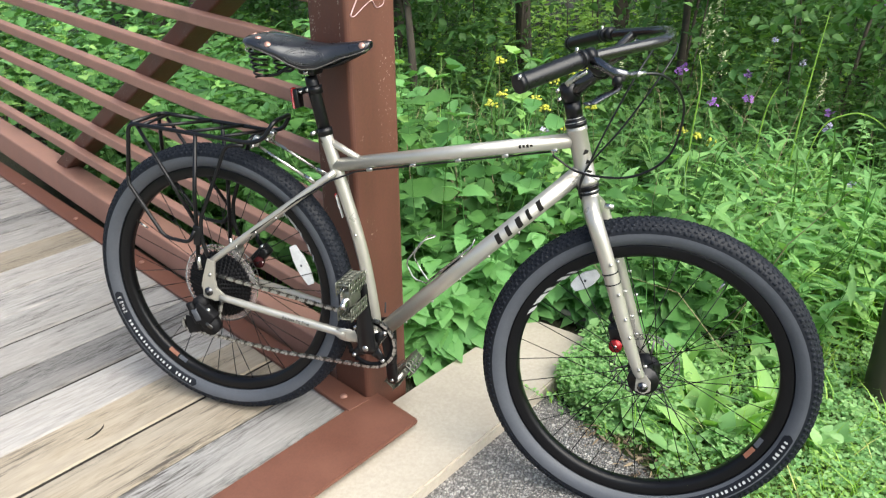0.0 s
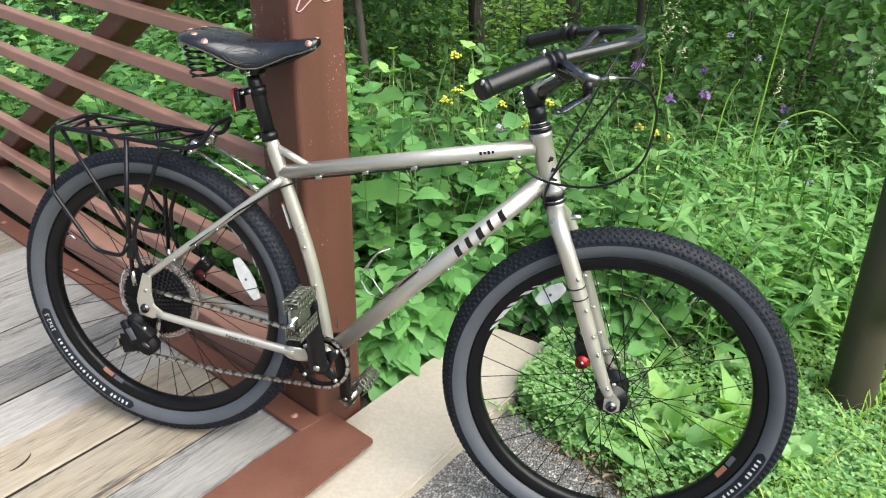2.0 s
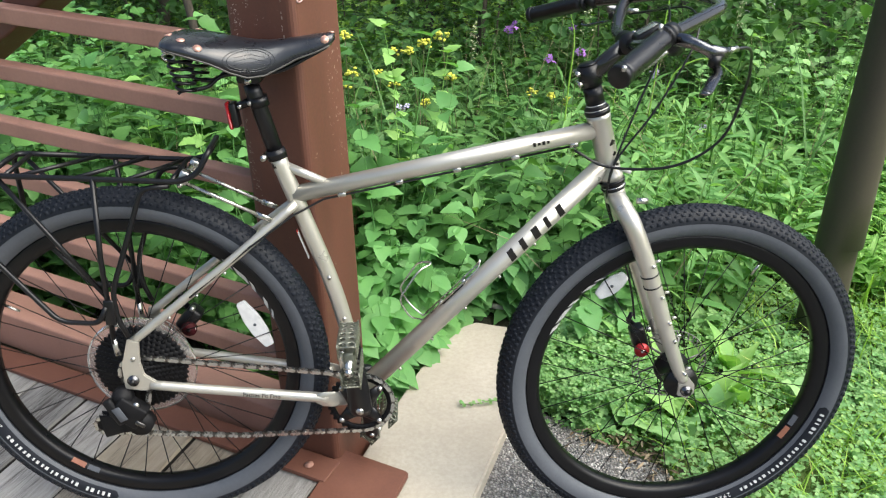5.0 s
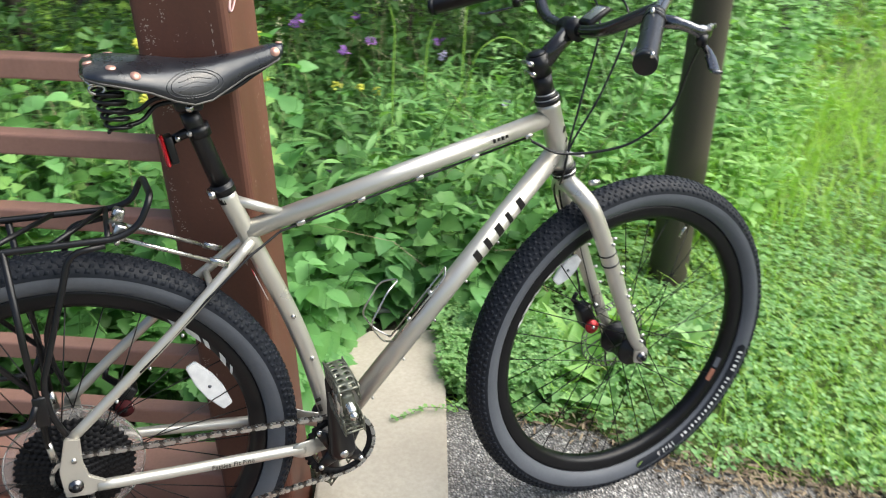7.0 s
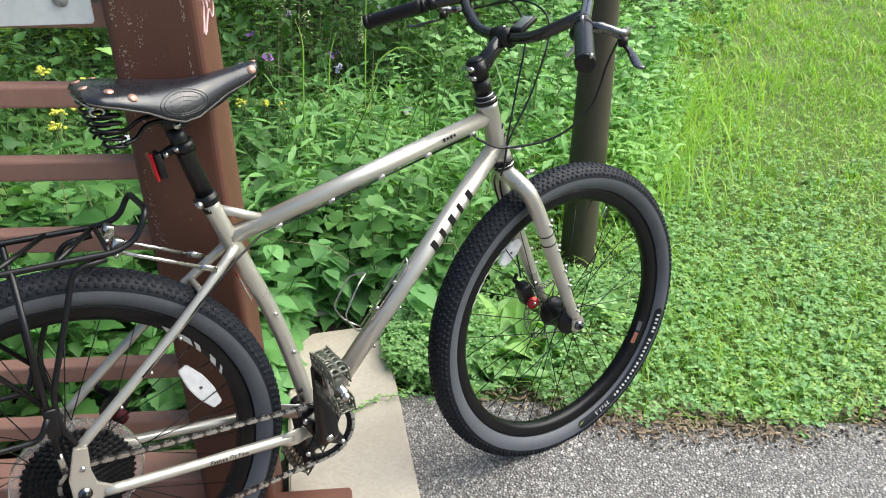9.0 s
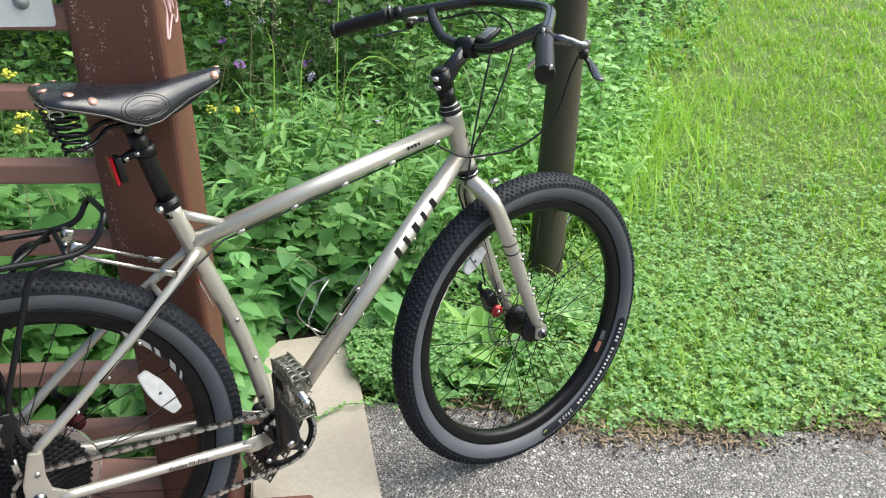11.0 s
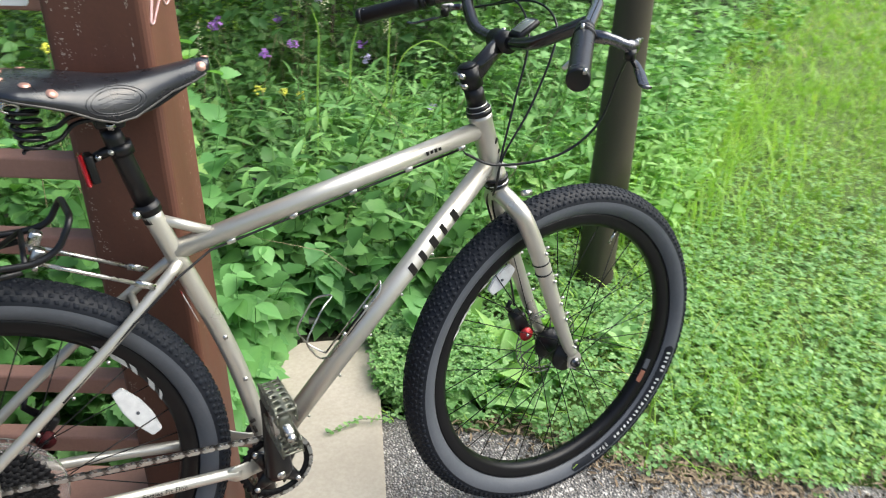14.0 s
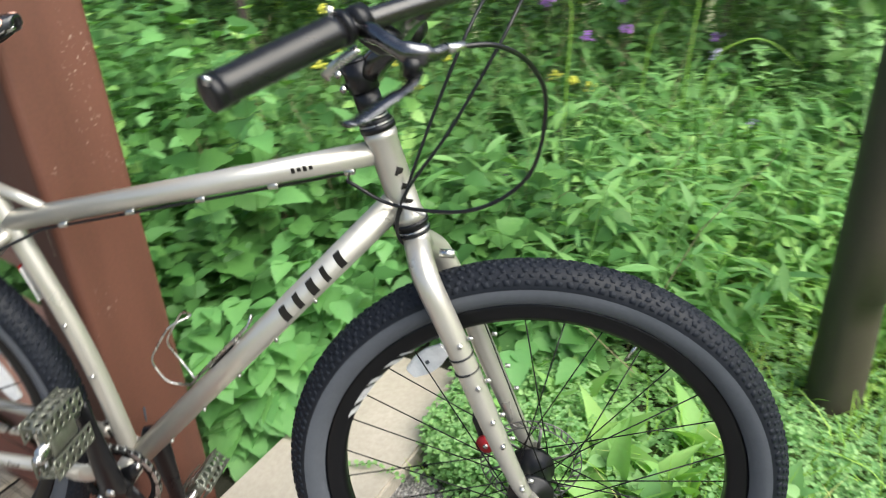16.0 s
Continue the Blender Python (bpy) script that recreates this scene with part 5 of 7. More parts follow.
def make_rack():
    r = part("rear_rack", tube(rounded([(-0.10, 0.060, 0.414), (-0.212, 0.058, 0.414), (-0.214, -0.056, 0.409)], 0.02), 0.0052, 10), M_BLACK, BIKE, "black tubular steel rear rack")
    part("rack_tube", tube(rounded([(-0.222, -0.074, 0.262), (-0.222, -0.060, 0.408), (0.118, -0.060, 0.406), (0.150, -0.054, 0.420), (0.172, -0.050, 0.462), (0.166, 0.050, 0.464), (0.146, 0.052, 0.424), (0.112, 0.060, 0.412), (-0.222, 0.060, 0.414), (-0.222, 0.074, 0.262)], 0.022), 0.0052, 10), M_BLACK, r)
    for x0, x1 in ((-0.16, -0.06), (-0.06, 0.03), (0.03, 0.105)):
        part("rack_strut", tube([(x0, -0.058, 0.408), (x1, 0.058, 0.414)], 0.0042, 8), M_BLACK, r)
    for x in (-0.185, 0.105):
        part("rack_strut", tube([(x, -0.058, 0.407), (x, 0.058, 0.414)], 0.0042, 8), M_BLACK, r)
    for s in (-1, 1):
        y0, y1, y2 = 0.060 * s, 0.076 * s, 0.082 * s
        part("rack_leg", tube(rounded([(-0.222, y0 + 0.012 * s, 0.28), (-0.222, y1, 0.258), (-0.118, y2, 0.132), (-0.045, y2, 0.130), (-0.030, y2, 0.165)], 0.022), 0.0050, 10), M_BLACK, r)
        part("rack_leg", tube([(-0.032, y0, 0.408), (-0.030, y1, 0.26), (-0.026, y1, 0.085)], 0.0052, 10), M_BLACK, r)
        part("rack_leg", tube([(-0.196, y0, 0.403), (-0.030, y2 - 0.006 * s, 0.185)], 0.0046, 10), M_BLACK, r)
        part("rack_leg", tube(rounded([(0.100, y0, 0.398), (0.050, y0, 0.392), (0.030, y0 + 0.004 * s, 0.33), (-0.016, y1, 0.195), (-0.014, y1, 0.140), (0.002, y1, 0.100)], 0.02), 0.0050, 10), M_BLACK, r)
        part("rack_bracket", box((0.020, 0.008, 0.052), Matrix.Translation((-0.025, y1 + 0.003 * s, 0.152)), 0.003, seg=2), M_BLACK, r)
        part("rack_foot", tube([(-0.026, y1, 0.095), (-0.022, 0.074 * s, 0.058)], [0.005, 0.006], 10), M_FRAME if s > 5 else M_STEEL, r)
        part("rack_stay", tube([(0.108, 0.034 * s, 0.402), (0.250, 0.034 * s, 0.338)], 0.0036, 10), M_STEEL, r, "bright steel rack stay")
        part("stay_end", tube([(0.246, 0.034 * s, 0.340), (0.274, 0.036 * s, 0.328)], [0.006, 0.0055], 10, flat=0.5), M_STEEL, r)
        part("stay_clamp", box((0.018, 0.020, 0.026), Matrix.Translation((0.122, 0.036 * s, 0.408)) @ pose(0, 0, 0, 0, 24), 0.004, seg=2), M_STEEL, r)
        part("clamp_bolt", disc(0.0045, 0.030, (0.116, 0.036 * s, 0.396), "y", 12), M_STEEL, r)


def make_cockpit():
    top = HT_TOP + STEER * 0.055
    clamp = Vector((0.908, 0, 0.668))
    st = part("stem", tube([top + STEER * 0.018 + Vector((0.004, 0, 0)), top.lerp(clamp, 0.45) + Vector((0, 0, 0.012)), clamp], [0.0185, 0.0160, 0.0165], 20), M_BARS, BIKE, "black handlebar stem")
    part("steerer_clamp", tube([top - STEER * 0.001, top + STEER * 0.036], 0.0202, 22), M_BLACK, st)
    part("top_cap", tube([top + STEER * 0.0362, top + STEER * 0.040], [0.0175, 0.015], 22), M_BLACK, st)
    for k in (0.008, 0.027):
        q = top + STEER * k
        part("stem_bolt", disc(0.0045, 0.034, q + Vector((-0.021, -0.002, -0.006)), "y", 12, bev=0.001), M_STEEL, st)
    part("face_plate", tube([clamp + Vector((0, -0.024, 0)), clamp + Vector((0, 0.024, 0))], 0.0195, 22), M_BLACK, st)
    for y in (-0.016, 0.016):
        part("stem_bolt", disc(0.004, 0.006, clamp + Vector((0.012, y, 0.017)), "z", 10), M_STEEL, st)
    half = [(0.795, 0.350, 0.6725), (0.885, 0.248, 0.712), (1.028, 0.112, 0.748)]
    outer = [(x, -y, z) for x, y, z in half] + [(x, y, z) for x, y, z in half[::-1]]
    bars = part("handlebar", tube(rounded(outer, 0.055, 7), 0.0111, 18), M_BARS, BIKE, "satin black multi-position handlebar")
    bars.matrix_basis = Matrix.Translation((0.868, 0, 0)) @ pose(0, 0, 0, 0, 0, 1.4) @ Matrix.Translation((-0.868, 0, 0))
    part("inner_bar", tube(spline([(0.948, -0.186, 0.723), (0.930, -0.150, 0.704), (0.910, -0.085, 0.676), (0.908, 0, 0.668), (0.910, 0.085, 0.676), (0.930, 0.150, 0.704), (0.948, 0.186, 0.723)], 7), 0.0118, 18), M_BARS, bars)
    for s in (-1, 1):
        a, b = Vector((0.795, 0.350 * s, 0.6725)), Vector((0.881, 0.2525 * s, 0.7105))
        d = (b - a).normalized()
        n = 12
        rr = [0.0158 + (0.0006 if k % 2 else 0) for k in range(n + 1)]
        g = part("grip", tube([a.lerp(b, k / n) for k in range(n + 1)], rr, 20), M_GRIP, bars, "black rubber grip")
        part("grip_collar", tube([b, b + d * 0.008], 0.0172, 20), M_BLACK, bars)
        part("grip_cap", tube([a - d * 0.006, a - d * 0.005, a + d * 0.006], [0.015, 0.0168, 0.0172], 20), M_BLACK, bars)
        part("collar_bolt", disc(0.003, 0.012, b + d * 0.004 + Vector((-0.010, -0.006, 0.014)), "z", 10), M_STEEL, bars)
        part("end_screw", disc(0.003, 0.008, a + d * 0.001 + Vector((0, -0.012, 0.012)), "z", 10), M_STEEL, bars)
        # brake lever
        part("brake_lever", tube([b + d * 0.014, b + d * 0.030], 0.0150, 18), M_BLACK, bars, "dark polished brake lever")
        p = b + d * 0.022
        part("lever_body", tube(spline([p + Vector((0.004, 0.004 * s, -0.006)), (0.920, 0.266 * s, 0.708), (0.946, 0.279 * s, 0.698), (0.968, 0.272 * s, 0.695), (0.980, 0.256 * s, 0.697)], 5), [0.010] * 5 + [0.0085] * 5 + [0.011] * 5 + [0.007] * 6, 12, flat=0.75), M_LEVER, bars)
        part("lever_hinge", disc(0.009, 0.020, (0.952, 0.279 * s, 0.686), "z", 18, bev=0.002), M_BLACK, bars)
        part("barrel_adjuster", tube([(0.976, 0.258 * s, 0.697), (0.996, 0.248 * s, 0.700)], [0.0055, 0.0045], 12), M_STEEL, bars)
        part("lever_blade", tube(spline([(0.956, 0.276 * s, 0.680), (0.952, 0.296 * s, 0.672), (0.936, 0.322 * s, 0.664), (0.920, 0.348 * s, 0.655), (0.911, 0.364 * s, 0.655)], 5), [0.007] * 8 + [0.0085] * 8 + [0.0075] * 5, 10, flat=0.4, up=(0, 0, 1)), M_LEVER, bars)
        if s < 0:
            part("shifter", tube([p + Vector((0.006, 0.012, -0.012)), p + Vector((0.018, 0.030, -0.022)), p + Vector((0.030, 0.036, -0.026))], [0.012, 0.016, 0.012], 14), M_BLACK, bars, "black thumb shifter")
            part("thumb_paddle", tube(spline([p + Vector((0.0, 0.0, -0.026)), p + Vector((-0.020, -0.004, -0.040)), p + Vector((-0.034, 0.002, -0.055))], 4), 0.005, 8, flat=0.5), M_STEEL, bars)
    part("cycle_computer", box((0.050, 0.036, 0.012), Matrix.Translation((0.926, -0.040, 0.694)) @ pose(0, 0, 0, 0, -32, 0), 0.005, seg=2), M_BLACK, bars, "small cycle computer")
    part("screen", box((0.036, 0.028, 0.002), Matrix.Translation((0.9225, -0.040, 0.6995)) @ pose(0, 0, 0, 0, -32, 0), 0.0008), M_GLASS, bars)
    # cables
    cab = part("cable_housing", tube(spline([(0.994, -0.248, 0.699), (1.030, -0.222, 0.697), (1.062, -0.165, 0.668), (1.080, -0.120, 0.615), (1.066, -0.095, 0.525), (0.998, -0.070, 0.466), (0.895, -0.028, 0.448), (0.830, -0.022, 0.475)], 8), 0.0026, 8), M_GRIP, BIKE, "black cable housing")
    q = [TT_ST.lerp(TT_HT, k) + Vector((0, -0.007, -0.0195)) for k in (0.92, 0.6, 0.3, 0.1)]
    part("cable_run", tube([Vector((0.830, -0.022, 0.475)), *q, Vector((0.31, -0.030, 0.335)), Vector((0.235, -0.050, 0.280)), Vector((0.12, -0.066, 0.180))], 0.0022, 8), M_GRIP, cab)
    for mid, dy in (([(1.044, 0.100, 0.722), (1.030, 0.004, 0.680), (0.968, -0.024, 0.560)], 0.0), ([(1.006, 0.110, 0.722), (0.978, 0.018, 0.668), (0.938, -0.008, 0.560)], 0.007)):
        part("cable_run", tube(spline([(0.972, 0.262, 0.691), (1.010, 0.215, 0.704), *mid, (0.908, -0.028 + dy, 0.465), (0.897, -0.026, 0.408), (0.915, 0.010 + dy * 3, 0.355), (0.965, 0.040 + dy, 0.245), (0.996, 0.047, 0.160), (1.012, 0.047, 0.095)], 7), 0.0022, 8), M_GRIP, cab)
    part("cable_sleeve", tube([(0.935, -0.031, 0.440), (0.900, -0.0275, 0.450)], 0.0033, 8), M_WHITE, cab)


def make_brakes():
    for name, p, tilt in (("front_caliper", Vector((1.026, 0.042, 0.040)), -20), ("rear_caliper", Vector((0.084, 0.046, 0.064)), 40)):
        c = part(name, box((0.032, 0.036, 0.056), Matrix.Translation(p + Vector((0, 0.004, 0.012))) @ pose(0, 0, 0, 0, tilt), 0.007, seg=2), M_BLACK, BIKE, "black disc brake caliper with a red dial")
        part("caliper_arm", tube([p + Vector((0.002, 0.018, 0.02)), p + Vector((-0.022, 0.020, 0.045)), p + Vector((-0.018, 0.016, 0.062))], [0.007, 0.006, 0.005], 10), M_BLACK, c)
        part("dial", disc(0.0155, 0.010, p + Vector((0.002, -0.024 if name[0] == "f" else -0.016, -0.004)), "y", 26, bev=0.002), M_RED if name[0] == "f" else M_DIAL, c, "red adjuster dial")
        part("dial_screw", disc(0.004, 0.004, p + Vector((0.002, -0.030 if name[0] == "f" else -0.022, -0.004)), "y", 12), M_STEEL if name[0] == "f" else M_BLACK, c)
        for k in (-1, 1):
            part("caliper_bolt", disc(0.005, 0.012, p + Vector((0.012, -0.014, 0.020 + 0.022 * k)), "y", 12), M_STEEL, c)


def make_cage():
    t, nn = (DT_HT - BB).normalized(), Vector((-0.745, 0, 0.667))
    o = BB + t * 0.215 + nn * 0.024

    def w(a, b, y):
        return o + t * a + nn * b + Vector((0, y, 0))
    c = part("bottle_cage", tube(rounded([w(-0.005, 0.0, -0.009), w(0.150, 0.0, -0.010), w(0.168, 0.010, 0.0), w(0.150, 0.0, 0.010), w(-0.005, 0.0, 0.009)], 0.010), 0.0018, 8), M_STEEL, BIKE, "thin steel wire bottle cage")
    part("cage_wire", tube(rounded([w(-0.005, 0.0, -0.009), w(-0.012, 0.030, -0.028), w(0.000, 0.072, -0.026), w(0.070, 0.086, -0.022), w(0.098, 0.070, 0.0), w(0.070, 0.086, 0.022), w(0.000, 0.072, 0.026), w(-0.012, 0.030, 0.028), w(-0.005, 0.0, 0.009)], 0.014), 0.0018, 8), M_STEEL, c)
    part("cage_mount", box((0.060, 0.014, 0.006), Matrix.Translation(w(0.075, -0.006, 0)) @ pose(0, 0, 0, 0, -48.2), 0.002), M_BLACK, c)
    for k in (0.045, 0.109):
        part("cage_bolt", disc(0.005, 0.010, w(k, -0.002, 0), "y", 12), M_STEEL, c)


make_frame()
make_fork()
WHEEL_R = make_wheel("rear_wheel", (0, 0, 0), (195, 256), 237, 0.5, True)
WHEEL_F = make_wheel("front_wheel", AXLE_F, (-80, -11), -28, -1.1, False)
reflector(WHEEL_R, (0.199, 0, 0.139), (0.254, 0, 0.043))
reflector(WHEEL_F, (0.915 - 1.102, 0, 0.178), (0.966 - 1.102, 0, 0.225))
make_drivetrain()
make_saddle()
make_tail_light()
make_rack()
make_cockpit()
make_brakes()
make_cage()
# ---- plants ----
RNG = np.random.RandomState(11)


def uv_of(x, y):
    dx, dy = x - ORIGIN.x, y - ORIGIN.y
    return dx * D_AX.x + dy * D_AX.y, dx * N_AX.x + dy * N_AX.y


def xy_of(u, v):
    return ORIGIN.x + u * D_AX.x + v * N_AX.x, ORIGIN.y + u * D_AX.y + v * N_AX.y


GZ = np.vectorize(lambda x, y: ground_z(x, y))


def leaf_shape(kind):
    """A leaf along +x with its midrib at z 0: points and faces."""
    if kind == "ovate":
        st = [(0.0, 0.03), (0.10, 0.20), (0.25, 0.31), (0.42, 0.33), (0.60, 0.27), (0.80, 0.13), (1.0, 0.0)]
    elif kind == "lance":
        st = [(0.0, 0.015), (0.2, 0.085), (0.45, 0.11), (0.72, 0.075), (1.0, 0.0)]
    elif kind == "toothed":
        st = [(0.0, 0.03), (0.08, 0.26), (0.22, 0.45), (0.36, 0.36), (0.52, 0.40), (0.68, 0.22), (0.84, 0.16), (1.0, 0.0)]
    elif kind == "heart":
        st = [(-0.06, 0.14), (0.03, 0.34), (0.12, 0.40), (0.16, 0.345), (0.27, 0.42), (0.32, 0.35), (0.44, 0.385), (0.49, 0.30), (0.60, 0.295), (0.65, 0.215), (0.76, 0.19), (0.88, 0.085), (1.0, 0.0)]
    else:
        return (np.array([(0, 0, 0), (0.5, -0.40, 0.10), (0.92, -0.24, 0.04), (1.0, 0, -0.03), (0.92, 0.24, 0.04), (0.5, 0.40, 0.10)], float),
                np.array([(0, 1, 2, 3), (0, 3, 4, 5)]))
    v, f = [], []
    for x, w in st:
        droop = -0.26 * x * x + 0.12 * x
        v += [(x, w, droop + 0.22 * w), (x, 0, droop), (x, -w, droop + 0.22 * w)]
    for i in range(len(st) - 1):
        a = 3 * i
        f += [(a, a + 1, a + 4, a + 3), (a + 1, a + 2, a + 5, a + 4)]
    return np.array(v, float), np.array(f)


def scatter(shape, pos, yaw, pitch, roll, size, width=None):
    """Copies of one leaf, turned and sized, as arrays."""
    v, f = shape
    n = len(pos)
    cy, sy, cp, sp, cr, sr = np.cos(yaw), np.sin(yaw), np.cos(pitch), np.sin(pitch), np.cos(roll), np.sin(roll)
    x = v[None, :, 0] * size[:, None]
    y0 = v[None, :, 1] * (size if width is None else width)[:, None]
    z0 = v[None, :, 2] * size[:, None]
    y = y0 * cr[:, None] - z0 * sr[:, None]
    z = y0 * sr[:, None] + z0 * cr[:, None]
    x2 = x * cp[:, None] - z * sp[:, None]
    z2 = x * sp[:, None] + z * cp[:, None]
    X = x2 * cy[:, None] - y * sy[:, None] + pos[:, 0:1]
    Y = x2 * sy[:, None] + y * cy[:, None] + pos[:, 1:2]
    Z = z2 + pos[:, 2:3]
    V = np.stack([X, Y, Z], -1).reshape(-1, 3)
    F = (f[None] + (np.arange(n) * len(v))[:, None, None]).reshape(-1, f.shape[1])
    return V, F


def merge(groups):
    V, F, o = [], [], 0
    for v, f in groups:
        V.append(v)
        F.append(f + o)
        o += len(v)
    return np.concatenate(V), np.concatenate(F)


def stems(base, tip, r, bend=0.0):
    """Thin three-sided stems from base to tip."""
    n = len(base)
    V = np.zeros((n, 3, 3, 3))
    mid = (base + tip) / 2
    mid[:, 2] += bend
    for j, (p, k) in enumerate(((base, 1.0), (mid, 0.8), (tip, 0.45))):
        for i in range(3):
            a = 2 * math.pi * i / 3
            V[:, j, i] = p + np.stack([np.cos(a) * r * k, np.sin(a) * r * k, np.zeros(n)], -1)
    f = []
    for j in range(2):
        for i in range(3):
            f.append((3 * j + i, 3 * j + (i + 1) % 3, 3 * j + 3 + (i + 1) % 3, 3 * j + 3 + i))
    F = (np.array(f)[None] + (np.arange(n) * 9)[:, None, None]).reshape(-1, 4)
    return V.reshape(-1, 3), F


def plants(px, py, height, shape, leaf, pairs, lean=0.18, pitch0=0.1, loose=1.0, face=None):
    """Upright plants with leaves in crossed pairs up the stem, larger below, smaller at the tip."""
    n = len(px)
    base = np.stack([px, py, GZ(px, py)], -1)
    tip = base + np.stack([RNG.normal(0, lean, n) * height, RNG.normal(0, lean, n) * height, height], -1)
    groups = [stems(base, tip, 0.0022 + 0.0015 * RNG.rand(n))]
    for k in range(pairs):
        t = 0.25 + 0.75 * (k + 0.3 * RNG.rand(n)) / max(pairs - 1, 1)
        t = np.minimum(t, 1.0)
        p = base + (tip - base) * t[:, None]
        yaw0 = RNG.rand(n) * 6.283 if k == 0 else yaw0 + math.pi / 2 + RNG.normal(0, 0.35, n)
        for q in range(2):
            if face is not None:
                yaw0 = face - math.pi * q + RNG.normal(0, 0.95, n)
            s = leaf * (1.12 - 0.45 * t) * (0.6 + 0.75 * RNG.rand(n))
            groups.append(scatter(shape, p, yaw0 + math.pi * q + RNG.normal(0, 0.3, n), pitch0 + RNG.normal(0.05, 0.28 * loose, n), RNG.normal(0, 0.3 * loose, n), s))
    return groups


OVATE, LANCE, TOOTHED, HEART, CLOVER = (leaf_shape(k) for k in ("ovate", "lance", "toothed", "heart", "clover"))
SMALL = (np.array([(0, 0, 0), (0.30, -0.30, 0.08), (0.62, -0.24, 0.05), (1.0, 0, -0.10), (0.62, 0.24, 0.05), (0.30, 0.30, 0.08)], float), np.array([(0, 1, 2, 3), (0, 3, 4, 5)]))


def field(n, test, box_):
    """Random places in a box of the plan that pass the test (u, v)."""
    x = RNG.uniform(box_[0], box_[1], n * 3)
    y = RNG.uniform(box_[2], box_[3], n * 3)
    u, v = uv_of(x, y)
    ok = test(u, v, x, y)
    return x[ok][:n], y[ok][:n]


def lawn_edge(v):
    """Where the lawn begins along the path, by the distance from it."""
    return np.interp(v, [0.3, 0.8, 1.4, 2.2, 3.2, 6, 12], [0.35, 0.75, 1.05, 1.5, 2.1, 3.7, 6.0])


def bank(u, v, x, y):
    """The planted bank: outside the railing, the slab, the path and the lawn."""
    c, s = x * C_AX.x + y * C_AX.y, x * S_AX.x + y * S_AX.y
    on_slab = (c > np.interp(s, [1.2, 1.7, 1.8, 2.0], [-1.335, -1.325, -1.315, -1.25]) - 0.06) & (c < -0.99) & (s < 2.03)
    front = np.interp(u, [0.0, 0.25, 0.45, 0.8, 1.2], [0.20, 0.62, 0.78, 1.0, 1.25])
    wall = np.where(u < 0.03, 0.17, front)
    by_stick = (x > -0.40) & (x < -0.12) & (np.abs(y - 2.365 + 0.42 * (x + 0.275)) < 0.085)
    return (u < lawn_edge(v) + 0.12 * np.sin(7 * v)) & (v > wall) & ~on_slab & ~by_stick & ((x - 0.68) ** 2 + (y - 2.27) ** 2 > 0.06)


OUTWARD = math.atan2(-N_AX.y, -N_AX.x) + 0.35  # leaves at the bank's edge turn to the open side

# broad leaves close behind the bicycle and under the railing
g = []
x, y = field(900, lambda u, v, x, y: bank(u, v - 0.04, x, y) & (v < 1.25) & (u < 0.45), (-3.5, 0.6, 1.5, 4.2))
u, v = uv_of(x, y)
h = 0.14 + 0.20 * RNG.rand(len(x)) + 0.10 * np.clip(v - 0.5, 0, 2) + 0.55 * np.clip(-u - 0.3, 0, 1.4) * 0.55
# Plants farther back or along the bridge take the shade-toned green.
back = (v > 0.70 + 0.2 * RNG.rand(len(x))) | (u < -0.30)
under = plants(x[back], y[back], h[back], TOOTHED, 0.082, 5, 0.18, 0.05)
tagged(raw_mesh("shady_undergrowth", *merge(under), M_SHADE_LEAF), "toothed leaves beside the bridge post, shade put into their green", "undergrowth", kind="stuff")
x, y, h = x[~back], y[~back], h[~back]
k = RNG.rand(len(x)) < 0.6
g += plants(x[k], y[k], h[k], HEART, 0.096, 4, 0.15, -0.22, 0.7, OUTWARD)
g += plants(x[~k], y[~k], h[~k], OVATE, 0.094, 4, 0.15, -0.22, 0.7, OUTWARD)
x, y = field(540, lambda u, v, x, y: bank(u, v - 0.04, x, y) & (v < 0.9) & (np.abs(u) < 0.5), (-1.4, 0.3, 1.5, 3.0))
g += plants(x, y, 0.06 + 0.16 * RNG.rand(len(x)), HEART, 0.115, 4, 0.2, -0.28, 0.7, OUTWARD)
tagged(raw_mesh("broadleaf_undergrowth", *merge(g), M_LEAF), "bright green broad-leaved undergrowth on the bank", "undergrowth", kind="stuff")

g = []
x, y = field(1350, lambda u, v, x, y: bank(u, v, x, y) & (v > 0.7) & (v < 4.5) & ((u < 0.3) | (v > 2.2)), (-5.5, 2.2, 1.8, 7.0))
u, v = uv_of(x, y)
h = 0.16 + 0.28 * RNG.rand(len(x)) ** 1.4 + 0.03 * v
# Deeper plants switch to the dark woodland green in place of real shade.
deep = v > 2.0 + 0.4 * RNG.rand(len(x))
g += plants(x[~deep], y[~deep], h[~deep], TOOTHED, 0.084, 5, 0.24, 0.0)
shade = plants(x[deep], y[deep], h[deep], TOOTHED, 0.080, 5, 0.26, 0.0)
tagged(raw_mesh("shaded_undergrowth", *merge(shade), M_WOODS), "toothed leaves deeper in the bank, coloured dark for the wood's shade", "undergrowth", kind="stuff")
tagged(raw_mesh("nettle_undergrowth", *merge(g), M_SHADE_LEAF), "toothed green leaves of wild undergrowth", "undergrowth", kind="stuff")

